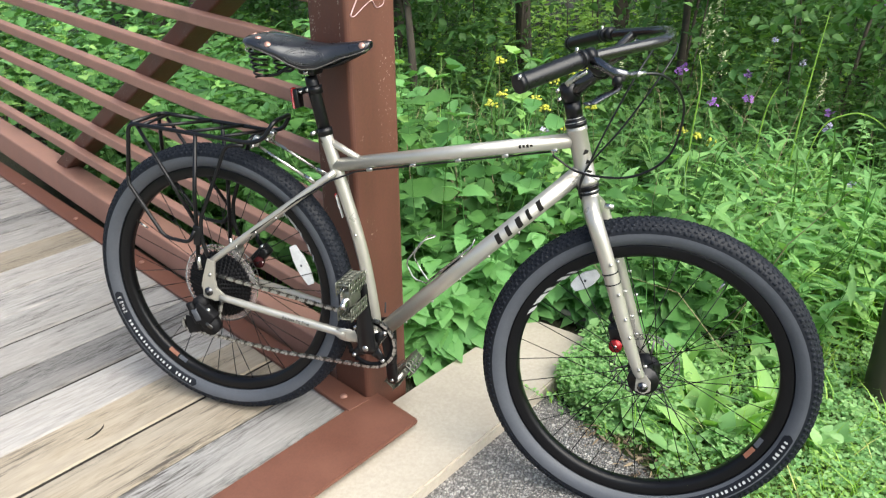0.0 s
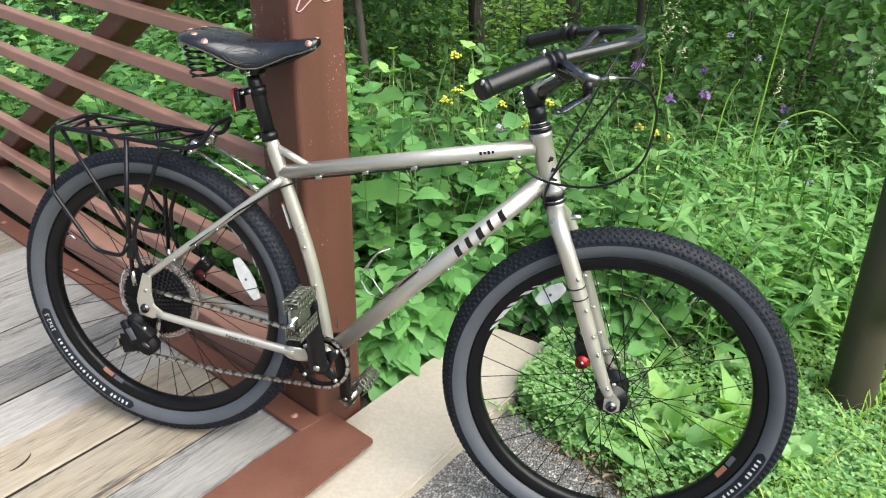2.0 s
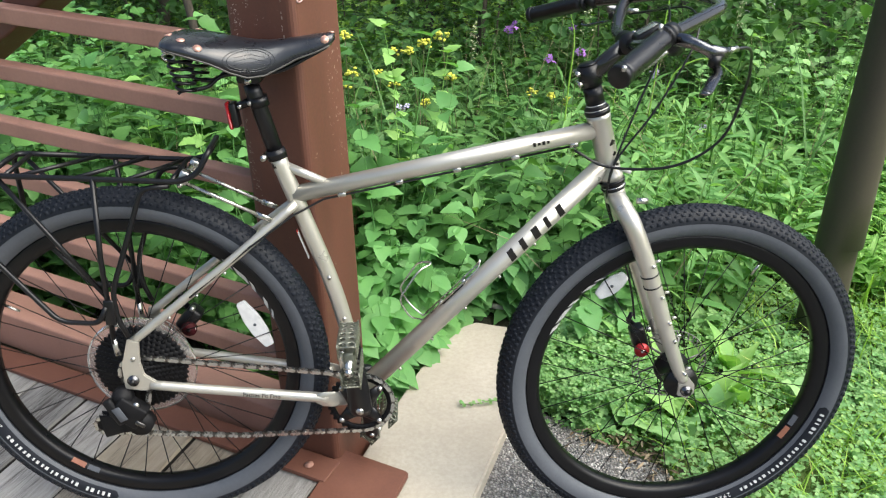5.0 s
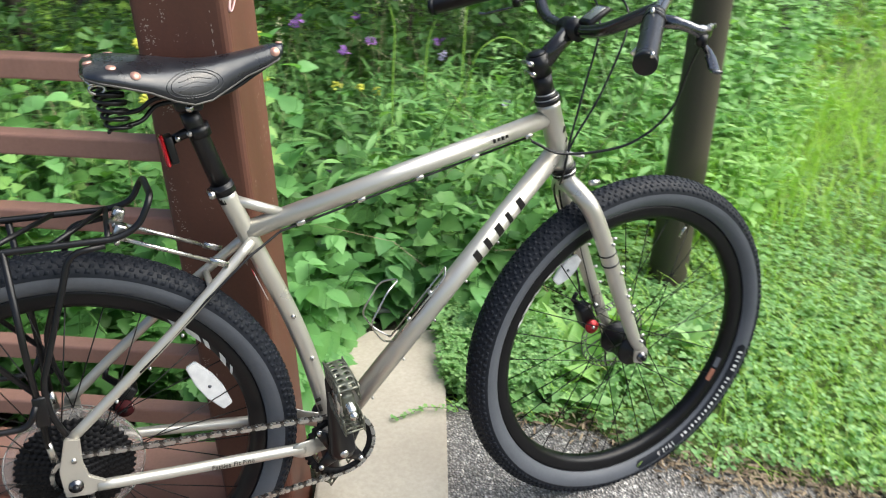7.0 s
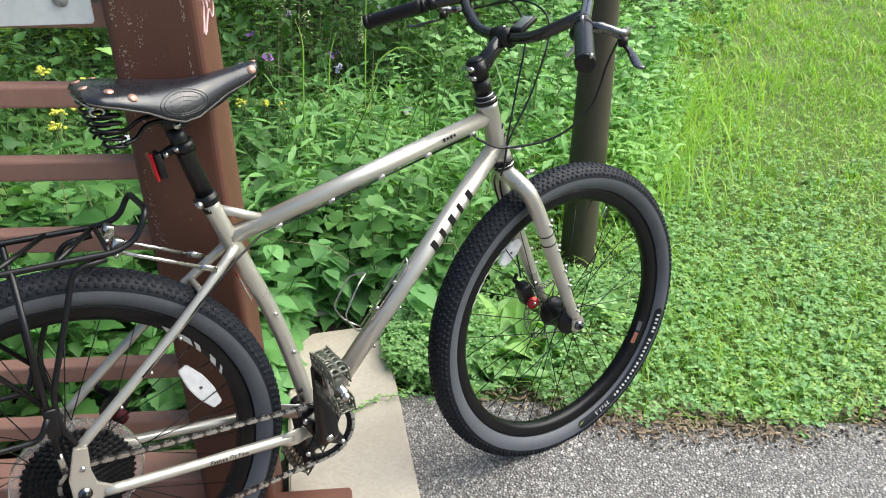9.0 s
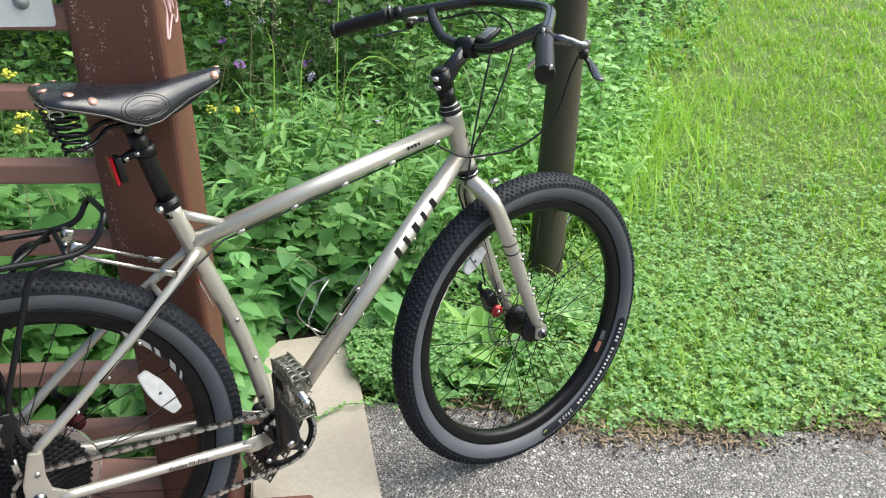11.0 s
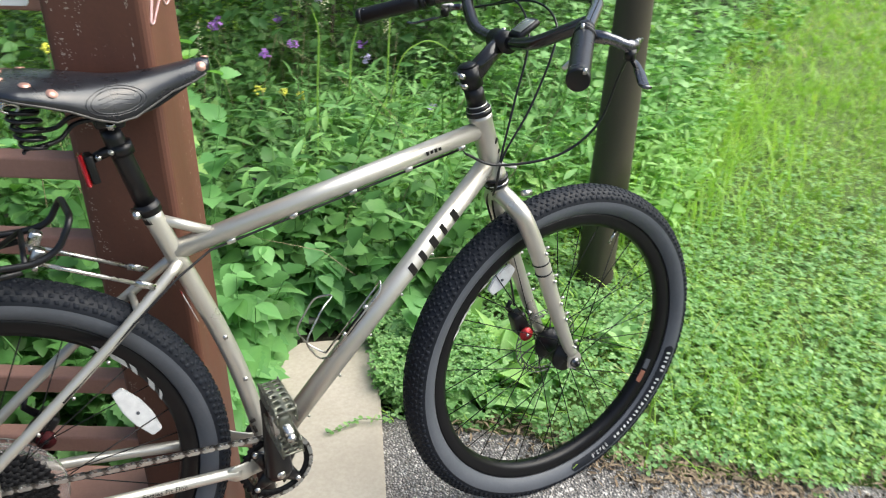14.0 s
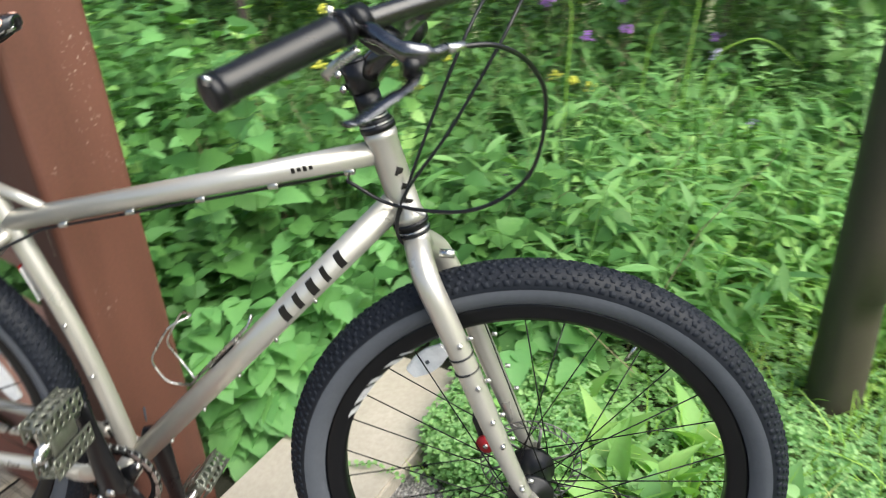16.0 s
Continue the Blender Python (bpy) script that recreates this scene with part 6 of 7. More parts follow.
g = []
x, y = field(430, lambda u, v, x, y: bank(u, v, x, y) & (v > 0.95) & (v < 2.9), (-3.5, 2.6, 2.0, 7.0))
h = 0.22 + 0.26 * RNG.rand(len(x))
u, v = uv_of(x, y)
# One field of plants, given the darker or sun-lightened green by place.
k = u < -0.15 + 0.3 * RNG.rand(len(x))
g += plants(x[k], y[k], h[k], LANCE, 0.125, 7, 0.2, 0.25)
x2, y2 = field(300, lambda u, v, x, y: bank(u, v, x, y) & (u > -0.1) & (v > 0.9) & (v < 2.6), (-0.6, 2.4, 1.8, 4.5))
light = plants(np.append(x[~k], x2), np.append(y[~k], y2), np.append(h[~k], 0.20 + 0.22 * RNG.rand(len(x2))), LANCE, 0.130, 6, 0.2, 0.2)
tagged(raw_mesh("light_lance_plants", *merge(light), M_SUNNY_LANCE), "plants with long lance leaves, green lightened for the sunny side", "wild plants", kind="stuff")
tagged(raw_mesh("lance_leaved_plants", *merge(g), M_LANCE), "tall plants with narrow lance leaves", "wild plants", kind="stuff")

# lighter weeds round the marker post
g = []
far_pole = lambda x, y: (((x - 0.66) ** 2 + (y - 2.10) ** 2) > 0.20) & (((x - 0.688) ** 2 + (y - 2.289) ** 2) > 0.06)
x, y = field(520, lambda u, v, x, y: (u > -0.1) & (u < lawn_edge(v) + 0.25) & (v > 1.2) & (v < 2.9) & far_pole(x, y), (-0.4, 2.4, 1.8, 4.4))
g += plants(x, y, 0.12 + 0.22 * RNG.rand(len(x)), LANCE, 0.088, 7, 0.25, 0.25)
x, y = field(520, lambda u, v, x, y: (u > 0.1) & (u < lawn_edge(v) + 0.25) & (v > 1.15) & (v < 2.4) & far_pole(x, y), (-0.4, 2.4, 1.8, 4.4))
g += plants(x, y, 0.08 + 0.22 * RNG.rand(len(x)), TOOTHED, 0.054, 5, 0.25, 0.1)
tagged(raw_mesh("sunlit_weeds", *merge(g), M_BRIGHT), "light green weeds round the marker post", "weeds", kind="stuff")

# taller growth beyond the railing
g = []
x, y = field(800, lambda u, v, x, y: (u < -0.25) & (v > 0.35) & (v < np.interp(u, [-2.0, -0.4], [1.9, 1.0])), (-9, -0.4, 1.6, 9))
h = 0.35 + 0.60 * RNG.rand(len(x))
k = RNG.rand(len(x)) < 0.4
g += plants(x[k], y[k], h[k], TOOTHED, 0.12, 6, 0.2, 0.1)
light = plants(x[~k], y[~k], h[~k], HEART, 0.095, 5, 0.2, 0.1)
tagged(raw_mesh("railside_hearts", *merge(light), M_LEAF), "heart-shaped leaves beyond the bridge railing", "undergrowth", kind="stuff")
tagged(raw_mesh("railside_growth", *merge(g), M_SHADE_LEAF), "tall leafy growth beyond the bridge railing", "undergrowth", kind="stuff")
g = []
x, y = field(430, lambda u, v, x, y: (u < -0.45) & (v > 0.4) & (v < 1.3), (-9, -0.4, 1.6, 9))
g += plants(x, y, 0.35 + 0.55 * RNG.rand(len(x)), TOOTHED, 0.085, 7, 0.2, 0.2)
tagged(raw_mesh("railside_weeds", *merge(g), M_BRIGHT), "light green weeds beyond the bridge railing", "undergrowth", kind="stuff")

def gap_top(x, y):
    """The height up to which growth stands in the open gap of the wood; high elsewhere."""
    inside = (x > -0.235 * y) & (x < -0.060 * y) & (y > 3.4)
    return np.where(inside, 1.06 - 0.150 * y, 9.0)


# darker shrubs and wood edge behind, of small leaves with gaps
g = []
x, y = field(2600, lambda u, v, x, y: (u < lawn_edge(v) - 0.45 + 0.18 * np.sin(2.1 * v) + 0.12 * np.sin(5.3 * v + 1) + 0.2 * RNG.rand(len(u))) & (v > 2.5), (-12, 6.5, 3.0, 13))
u, v = uv_of(x, y)
h = (0.20 + 0.60 * RNG.rand(len(x)) ** 1.6 + 0.08 * (v - 3.0)) * np.clip((lawn_edge(v) + 0.1 - u) / 0.9, 0.2, 1.0)
h = np.minimum(h, np.maximum(gap_top(x, y) - GZ(x, y), 0.10))
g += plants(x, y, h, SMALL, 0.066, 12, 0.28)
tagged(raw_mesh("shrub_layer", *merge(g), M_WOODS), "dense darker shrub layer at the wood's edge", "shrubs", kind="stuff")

# hanging understorey foliage deeper in the wood, in loose clumps
x, y = field(420, lambda u, v, x, y: (u < lawn_edge(v) - 0.45) & (v > 2.9), (-8, 5, 3.8, 10))
z = GZ(x, y) + 0.3 + 1.5 * RNG.rand(len(x))
low = z < gap_top(x, y) - 0.1
x, y, z = x[low], y[low], z[low]
k = len(x)
c = np.repeat(np.stack([x, y, z], -1), 110, 0)
n = len(c)
c = c + RNG.normal(0, 1, (n, 3)) * np.repeat(0.12 + 0.22 * RNG.rand(k), 110)[:, None] * np.array([1, 1, 0.55])
v_, f_ = scatter(SMALL, c, RNG.rand(n) * 6.283, RNG.normal(-0.3, 0.45, n), RNG.normal(0, 0.5, n), 0.05 + 0.05 * RNG.rand(n))
tagged(raw_mesh("understorey_foliage", v_, f_, M_LANCE), "loose hanging foliage inside the wood", "foliage", kind="stuff")

# feathery low bushes where the wood meets the lawn
x, y = field(960, lambda u, v, x, y: (u < lawn_edge(v) + 0.28 * RNG.rand(len(u))) & (u > lawn_edge(v) - 1.3) & (v > 2.1) & (v < 8), (0.0, 7, 2.0, 10))
u, v = uv_of(x, y)
inside = np.clip((lawn_edge(v) + 0.2 - u) / 1.0, 0.15, 1.0)
g = plants(x, y, (0.14 + 0.55 * RNG.rand(len(x)) ** 1.3) * inside, SMALL, 0.052, 11, 0.25, 0.15)
x, y = field(380, lambda u, v, x, y: (u < lawn_edge(v) - 0.05) & (u > lawn_edge(v) - 1.5) & (v > 1.9), (1.0, 3.0, 2.9, 5.6))
g += plants(x, y, 0.22 + 0.42 * RNG.rand(len(x)), TOOTHED, 0.062, 8, 0.22, 0.1)
tagged(raw_mesh("border_bushes", *merge(g), M_BUSH), "small-leaved bushes between wood and lawn", "bushes", kind="stuff")

# bright leafy growth in the clearing behind the wood
x, y = field(560, lambda u, v, x, y: (u < lawn_edge(v) - 0.6) & (y > 6.2), (-4.5, 1.2, 6.2, 11.0))
g = plants(x, y, 0.20 + 0.45 * RNG.rand(len(x)), OVATE, 0.095, 5, 0.25, 0.1)
tagged(raw_mesh("clearing_growth", *merge(g), M_TALLGRASS), "bright leafy growth in a clearing behind the wood", "undergrowth", kind="stuff")

# bare saplings, hanging vines and dead stalks in the shade of the wood
n = 46
x, y = field(n, lambda u, v, x, y: (u < lawn_edge(v) - 0.5) & (v > 3.0), (-9, 5, 3.5, 10))
base = np.stack([x, y, GZ(x, y)], -1)
g = [stems(base, base + np.stack([RNG.normal(0, 0.25, len(x)), RNG.normal(0, 0.25, len(x)), 1.6 + 1.4 * RNG.rand(len(x))], -1), 0.006 + 0.012 * RNG.rand(len(x)) ** 2)]
tagged(raw_mesh("saplings", *merge(g), M_BARK), "bare thin saplings in the wood's shade", "saplings", kind="stuff")
x, y = field(150, lambda u, v, x, y: bank(u, v, x, y) & (v > 0.7), (-2.5, 2.2, 2.0, 5.5))
base = np.stack([x, y, GZ(x, y) + 0.05], -1)
k = len(x)
g = [stems(base, base + np.stack([RNG.normal(0, 0.22, k), RNG.normal(0, 0.22, k), 0.25 + 0.4 * RNG.rand(k)], -1), 0.0012 + 0.0012 * RNG.rand(k), 0.08)]
tagged(raw_mesh("dead_stalks", *merge(g), M_STRAW), "thin pale dead stalks among the undergrowth", "stalks", kind="stuff")


# ---- trees of the wood, with crowns above the view that shade it ----
def make_tree(x, y, r, h, crown, seed):
    rng = random.Random(seed)
    z = ground_z(x, y) - 0.1
    pts = [Vector((x, y, z))]
    for k in range(1, 6):
        pts.append(Vector((x + rng.uniform(-0.12, 0.12) * k, y + rng.uniform(-0.12, 0.12) * k, z + h * k / 5)))
    line = spline(pts, 4)
    bark = tube(line, [r * (1.15 - 0.9 * k / (len(line) - 1)) for k in range(len(line))], 10)
    t = tagged(new("tree"), "slender woodland tree with a leafy crown", "tree", "trees of the wood")
    part("trunk", bark, M_BARK, t)
    tips = []
    for k in range(9):
        f = 0.45 + 0.06 * k
        a = pts[0].lerp(pts[-1], f)
        ang = rng.uniform(0, 6.283)
        b = a + Vector((math.cos(ang), math.sin(ang), rng.uniform(0.1, 0.6))) * crown * rng.uniform(0.5, 0.9)
        part("limb", tube(spline([a, a.lerp(b, 0.5) + Vector((0, 0, 0.1)), b], 4), [r * 0.35 * (1 - 0.09 * i) for i in range(9)], 6), M_BARK, t)
        tips += [a.lerp(b, q) for q in (0.5, 0.75, 1.0)]
    tips += [pts[-1], pts[-2]]
    c = np.array([tips[i % len(tips)] for i in range(1700)]) + RNG.normal(0, crown * 0.30, (1700, 3))
    v_, f_ = scatter(SMALL, c, RNG.rand(1700) * 6.283, RNG.normal(-0.2, 0.4, 1700), RNG.normal(0, 0.4, 1700), 0.075 + 0.065 * RNG.rand(1700))
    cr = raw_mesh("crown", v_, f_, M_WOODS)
    cr.parent = t


for k, (x, y, r, h, c) in enumerate(((-2.6, 6.6, 0.05, 5.0, 1.7), (-1.5, 7.4, 0.07, 6.0, 2.0), (1.0, 9.4, 0.06, 5.5, 1.7), (-4.2, 6.2, 0.06, 5.5, 1.9), (1.7, 9.0, 0.05, 5.0, 1.8), (-5.6, 7.4, 0.07, 6.0, 2.0), (-0.9, 9.6, 0.09, 7.0, 2.3), (-3.2, 9.0, 0.08, 6.5, 2.2), (3.0, 11.0, 0.08, 6.0, 2.2), (-2.0, 5.6, 0.03, 3.6, 1.3), (-0.1, 5.9, 0.028, 3.8, 1.4))):
    make_tree(x, y, r, h, c, k)
# ---- ground cover, lawn and tall grass ----
def blades(x, y, height, width, lean, z0=None):
    """Curved grass blades of three bits."""
    n = len(x)
    z0 = GZ(x, y) if z0 is None else z0
    a = RNG.rand(n) * 6.283
    d = np.stack([np.cos(a), np.sin(a)], -1)
    s = np.stack([-d[:, 1], d[:, 0]], -1)
    V = np.zeros((n, 8, 3))
    for j, (t, w) in enumerate(((0, 1.0), (0.4, 0.95), (0.75, 0.65), (1.0, 0.08))):
        off = lean * height * t * t
        for q, sg in ((0, -1), (1, 1)):
            V[:, 2 * j + q, :2] = np.stack([x, y], -1) + d * off[:, None] + s * (sg * 0.5 * width * w)[:, None]
            V[:, 2 * j + q, 2] = z0 + height * t * (1 - 0.25 * np.minimum(lean, 1.2) * t)
    f = np.array([(0, 1, 3, 2), (2, 3, 5, 4), (4, 5, 7, 6)])
    return V.reshape(-1, 3), (f[None] + (np.arange(n) * 8)[:, None, None]).reshape(-1, 4)


def lawn(u, v, x, y):
    e = np.interp(u, [0.0, 0.28, 0.65, 1.05, 1.6, 4, 14], [0.42, 0.385, 0.29, 0.15, 0.12, 0.14, 0.1])
    return (u > lawn_edge(v) - 0.25) & (v > e - 0.01) & ((x - 0.63) ** 2 + (y - 2.08) ** 2 > 0.035)


def cover(u, v, x, y):
    """Low creeping cover: between path, slab and bank, and over the near lawn."""
    e = np.interp(u, [0.0, 0.28, 0.65, 1.05, 1.6, 4, 14], [0.42, 0.385, 0.29, 0.15, 0.12, 0.14, 0.1])
    wave = 0.03 * np.sin(13 * u) + 0.02 * np.sin(31 * u + 1)
    c, s = x * C_AX.x + y * C_AX.y, x * S_AX.x + y * S_AX.y
    on_slab = (c < np.interp(s, [1.6, 1.8, 2.0], [-1.03, -1.035, -1.06])) & (s < 2.02)
    return (u > 0.2) & (v > e + wave - 0.015) & ~on_slab & (v < 2.6) & (u < 3.4)


def clover_cover(n, box_, size, h0, h1, test, name, label, material):
    x, y = field(n, test, box_)
    z = GZ(x, y)
    k = len(x)
    h = h0 + (h1 - h0) * RNG.rand(k) ** 1.3
    top = np.stack([x + RNG.normal(0, 0.008, k), y + RNG.normal(0, 0.008, k), z + h], -1)
    few = RNG.rand(k) < 0.25
    g = [stems(np.stack([x, y, z], -1)[few], top[few], np.full(few.sum(), 0.0008))]
    yaw = RNG.rand(k) * 6.283
    for q in range(3):
        g.append(scatter(CLOVER, top, yaw + 2.094 * q, RNG.normal(0.02, 0.25, k), RNG.normal(0, 0.25, k), size * (0.6 + 0.8 * RNG.rand(k))))
    return tagged(raw_mesh(name, *merge(g), material), label, "ground cover", kind="stuff")


def patchy(test, scale, keep):
    """The same places, thinned in uneven patches."""
    def t(u, v, x, y):
        p = np.sin(x * scale + 1.3 * np.sin(y * scale * 0.7)) * np.sin(y * scale * 1.13 + 1.7 * np.sin(x * scale * 0.6 + 1)) * 0.5 + 0.5
        return test(u, v, x, y) & (RNG.rand(len(x)) < keep + (1 - keep) * p)
    return t


clover_cover(21000, (-0.3, 3.0, 0.3, 3.2), 0.0130, 0.010, 0.065, patchy(lambda u, v, x, y: cover(u, v, x, y) & (RNG.rand(len(u)) < np.interp(u, [0.9, 2.6], [1, 0]) * np.interp(v, [0.9, 2.4], [1, 0.1])) & ((x - 0.685) ** 2 + (y - 2.23) ** 2 > 0.018), 9, 0.45), "creeping_cover", "low creeping green cover at the path's edge", M_CLOVER)
clover_cover(31000, (0.4, 5.5, -0.4, 5.0), 0.0125, 0.015, 0.060, patchy(lambda u, v, x, y: lawn(u, v, x, y) & (v < 5) & (RNG.rand(len(u)) < np.interp(v, [0.2, 0.7, 1.5, 5], [1, 0.8, 0.45, 0.05]) * np.interp(x, [1.4, 5.4], [1, 0])), 5, 0.3), "lawn_clover", "clover in the rough lawn", M_LAWN)

clover_cover(1500, (0.38, 0.95, 1.84, 2.42), 0.010, 0.004, 0.020, lambda u, v, x, y: ((x - 0.66) ** 2 + (y - 2.12) ** 2 < 0.06) & ((x - 0.688) ** 2 + (y - 2.289) ** 2 > 0.006), "post_foot_cover", "very low cover round the marker post's foot", M_CLOVER)

clover_cover(3600, (-0.32, 0.10, 1.86, 2.34), 0.0115, 0.02, 0.115, lambda u, v, x, y: cover(u, v, x, y) & (((x + 0.10) / 0.20) ** 2 + ((y - 2.10) / 0.24) ** 2 < 1), "creeping_mound", "dense mound of small round leaves beside the slab", M_CLOVER)

# larger weeds in the cover, clear of the front tyre
by_tyre = lambda x, y: (np.abs(y - 1.62) < 0.12) & (x < 0.46)
x, y = field(110, lambda u, v, x, y: cover(u, v, x, y) & ~by_tyre(x, y) & (v < 1.8) & ((x - 0.62) ** 2 + (y - 2.08) ** 2 > 0.10), (-0.2, 2.4, 0.8, 3.0))
g = plants(x, y, 0.03 + 0.07 * RNG.rand(len(x)), OVATE, 0.036, 3, 0.2, 0.2)
x, y = field(16, lambda u, v, x, y: cover(u, v - 0.22, x, y) & ~by_tyre(x, y) & (v < 1.6) & (u < 1.3) & ((x - 0.60) ** 2 + (y - 2.05) ** 2 > 0.12), (-0.2, 1.3, 1.2, 3.0))
g += plants(x, y, 0.05 + 0.10 * RNG.rand(len(x)), TOOTHED, 0.055, 3, 0.2, 0.3)
for cx, cy in ((-0.02, 1.86), (-0.10, 1.90), (0.14, 1.98), (0.09, 1.80), (0.22, 1.86), (0.18, 2.09), (0.12, 2.25), (0.47, 1.90), (0.07, 2.55), (0.34, 2.3)):
    x, y = cx + RNG.normal(0, 0.015, 3), cy + RNG.normal(0, 0.015, 3)
    g += plants(x, y, 0.03 + 0.05 * RNG.rand(3), OVATE, 0.085, 2, 0.25, 0.4)
tagged(raw_mesh("path_side_weeds", *merge(g), M_CLOVER), "broad-leaved weeds in the ground cover", "weeds", kind="stuff")

g = []
for cx, cy in ((-0.03, 2.12), (0.05, 2.16), (0.12, 2.03), (-0.05, 2.28), (0.17, 1.90), (0.27, 1.93), (0.08, 1.93), (0.33, 2.06), (0.02, 2.40)):
    n = 7
    p = np.stack([cx + RNG.normal(0, 0.012, n), cy + RNG.normal(0, 0.012, n), np.full(n, ground_z(cx, cy) + 0.01)], -1)
    g.append(scatter(OVATE, p, np.arange(n) * 0.9 + RNG.rand(n), RNG.uniform(0.55, 1.25, n), RNG.normal(0, 0.25, n), 0.09 + 0.09 * RNG.rand(n), 0.06 + 0.035 * RNG.rand(n)))
tagged(raw_mesh("dock_leaves", *merge(g), M_BRIGHT), "upright broad dock leaves in the cover", "weeds", kind="stuff")

x, y = field(36000, patchy(lambda u, v, x, y: lawn(u, v, x, y) & (RNG.rand(len(u)) < np.interp(v, [0, 2.2, 5.0], [1, 1, 0]) * np.interp(x, [3.0, 7.0], [1, 0])), 4, 0.35), (0.3, 7.0, -1.5, 5.5))
h = 0.03 + 0.10 * RNG.rand(len(x)) ** 2.5
g = [blades(x, y, h, 0.0026 + 0.002 * RNG.rand(len(x)), RNG.uniform(0.3, 1.3, len(x)))]
x, y = field(900, lambda u, v, x, y: cover(u, v, x, y) & (u < 1.4), (-0.3, 2.2, 0.6, 3.2))
g += [blades(x, y, 0.04 + 0.10 * RNG.rand(len(x)), 0.003 + 0.002 * RNG.rand(len(x)), RNG.uniform(0.3, 1.2, len(x)))]
def tufted(n, box_, keep, spread):
    """Places in uneven tufts on the lawn."""
    cx, cy = field(n // 9, keep, box_)
    k = np.repeat(np.arange(len(cx)), 9)
    return cx[k] + RNG.normal(0, spread, len(k)), cy[k] + RNG.normal(0, spread, len(k))


far_lawn = lambda u, v, x, y: lawn(u, v, x, y) & (RNG.rand(len(u)) < np.maximum(np.interp(v, [0.7, 4.0], [0, 1]), np.interp(x, [1.3, 4.0], [0, 1])))
x, y = tufted(66000, (0.8, 11, -2.5, 10), patchy(far_lawn, 3.1, 0.45), 0.035)
h = (0.03 + 0.075 * RNG.rand(len(x)) ** 1.6) * (0.75 + 0.5 * np.repeat(RNG.rand(len(x) // 9), 9))
g += [blades(x, y, h, 0.005 + 0.004 * RNG.rand(len(x)), RNG.uniform(0.3, 1.3, len(x)))]
x, y = field(14000, far_lawn, (3, 17, -5, 15))
g += [blades(x, y, 0.05 + 0.07 * RNG.rand(len(x)), 0.011 + 0.006 * RNG.rand(len(x)), RNG.uniform(0.5, 1.5, len(x)))]
tagged(raw_mesh("lawn_grass", *merge(g), M_GRASS), "bright yellow-green rough lawn", "grass", kind="stuff")

# dry litter and soil crumbs along the asphalt's edge
def along_edge(n, spread):
    """Places scattered along the asphalt's edge, thicker in some stretches."""
    u = RNG.uniform(0.42, 4.6, n * 2)
    keep = RNG.rand(n * 2) < np.interp(u, [0.42, 0.9, 1.3, 4.6], [0.2, 0.45, 0.9, 0.5]) * (0.55 + 0.45 * np.sin(9 * u + 2 * np.sin(3.7 * u)))
    u = u[keep]
    e = np.interp(u, [0.0, 0.28, 0.65, 1.05, 1.6, 4, 14], [0.42, 0.385, 0.29, 0.15, 0.12, 0.14, 0.1])
    v = e - 0.012 + 0.02 * np.sin(13 * u) + RNG.normal(0, spread, len(u))
    return xy_of(u, v)


x, y = along_edge(5200, 0.036)
n = len(x)
g = [scatter(LANCE, np.stack([x, y, -0.0615 + 0.004 * RNG.rand(n)], -1), RNG.rand(n) * 6.283, RNG.normal(0.05, 0.15, n), RNG.normal(0, 0.5, n), 0.008 + 0.026 * RNG.rand(n))]
x2, y2 = along_edge(4200, 0.050)
k = len(x2)
crumbs = scatter(CLOVER, np.stack([x2, y2, np.full(k, -0.0615)], -1), RNG.rand(k) * 6.283, RNG.normal(0.15, 0.25, k), RNG.normal(0, 0.6, k), 0.004 + 0.010 * RNG.rand(k))
tagged(raw_mesh("soil_crumbs", *crumbs, M_CRUMB), "dark soil crumbs along the asphalt edge", "soil", kind="stuff")
tagged(raw_mesh("dry_litter", *merge(g), M_LITTER), "dry brown litter along the asphalt edge", "litter", kind="stuff")

# long grass round the pole and along the wood's edge
x, y = field(3600, lambda u, v, x, y: (np.abs(u - lawn_edge(v)) < 0.40) & (v > 1.1) & (v < 2.8) & ((x - 0.60) ** 2 + (y - 2.10) ** 2 > 0.25), (-0.2, 3.5, 1.8, 6))
h = 0.10 + 0.28 * RNG.rand(len(x))
g = [blades(x, y, h, 0.0035 + 0.003 * RNG.rand(len(x)), RNG.uniform(0.25, 1.1, len(x)))]
x, y = field(800, lambda u, v, x, y: (u > lawn_edge(v) - 0.30) & (u < lawn_edge(v) + 0.75) & (v > 1.25) & (v < 3.4) & ((x - 0.60) ** 2 + (y - 2.10) ** 2 > 0.12), (0.3, 3.5, 1.8, 5))
g += [blades(x, y, 0.08 + 0.18 * RNG.rand(len(x)) ** 1.5, 0.005 + 0.004 * RNG.rand(len(x)), RNG.uniform(0.2, 0.9, len(x)))]
tagged(raw_mesh("edge_grass", *merge(g), M_TALLGRASS), "loose grass along the wood's edge", "grass", kind="stuff")
x, y = field(260, lambda u, v, x, y: bank(u, v, x, y) & (v > 0.9), (-1.5, 1.6, 2.0, 5))
h = 0.4 + 0.5 * RNG.rand(len(x))
tagged(raw_mesh("tall_grass", *blades(x, y, h, 0.006 + 0.004 * RNG.rand(len(x)), RNG.uniform(0.1, 0.8, len(x))), M_LANCE), "single tall grass blades in the undergrowth", "grass", kind="stuff")

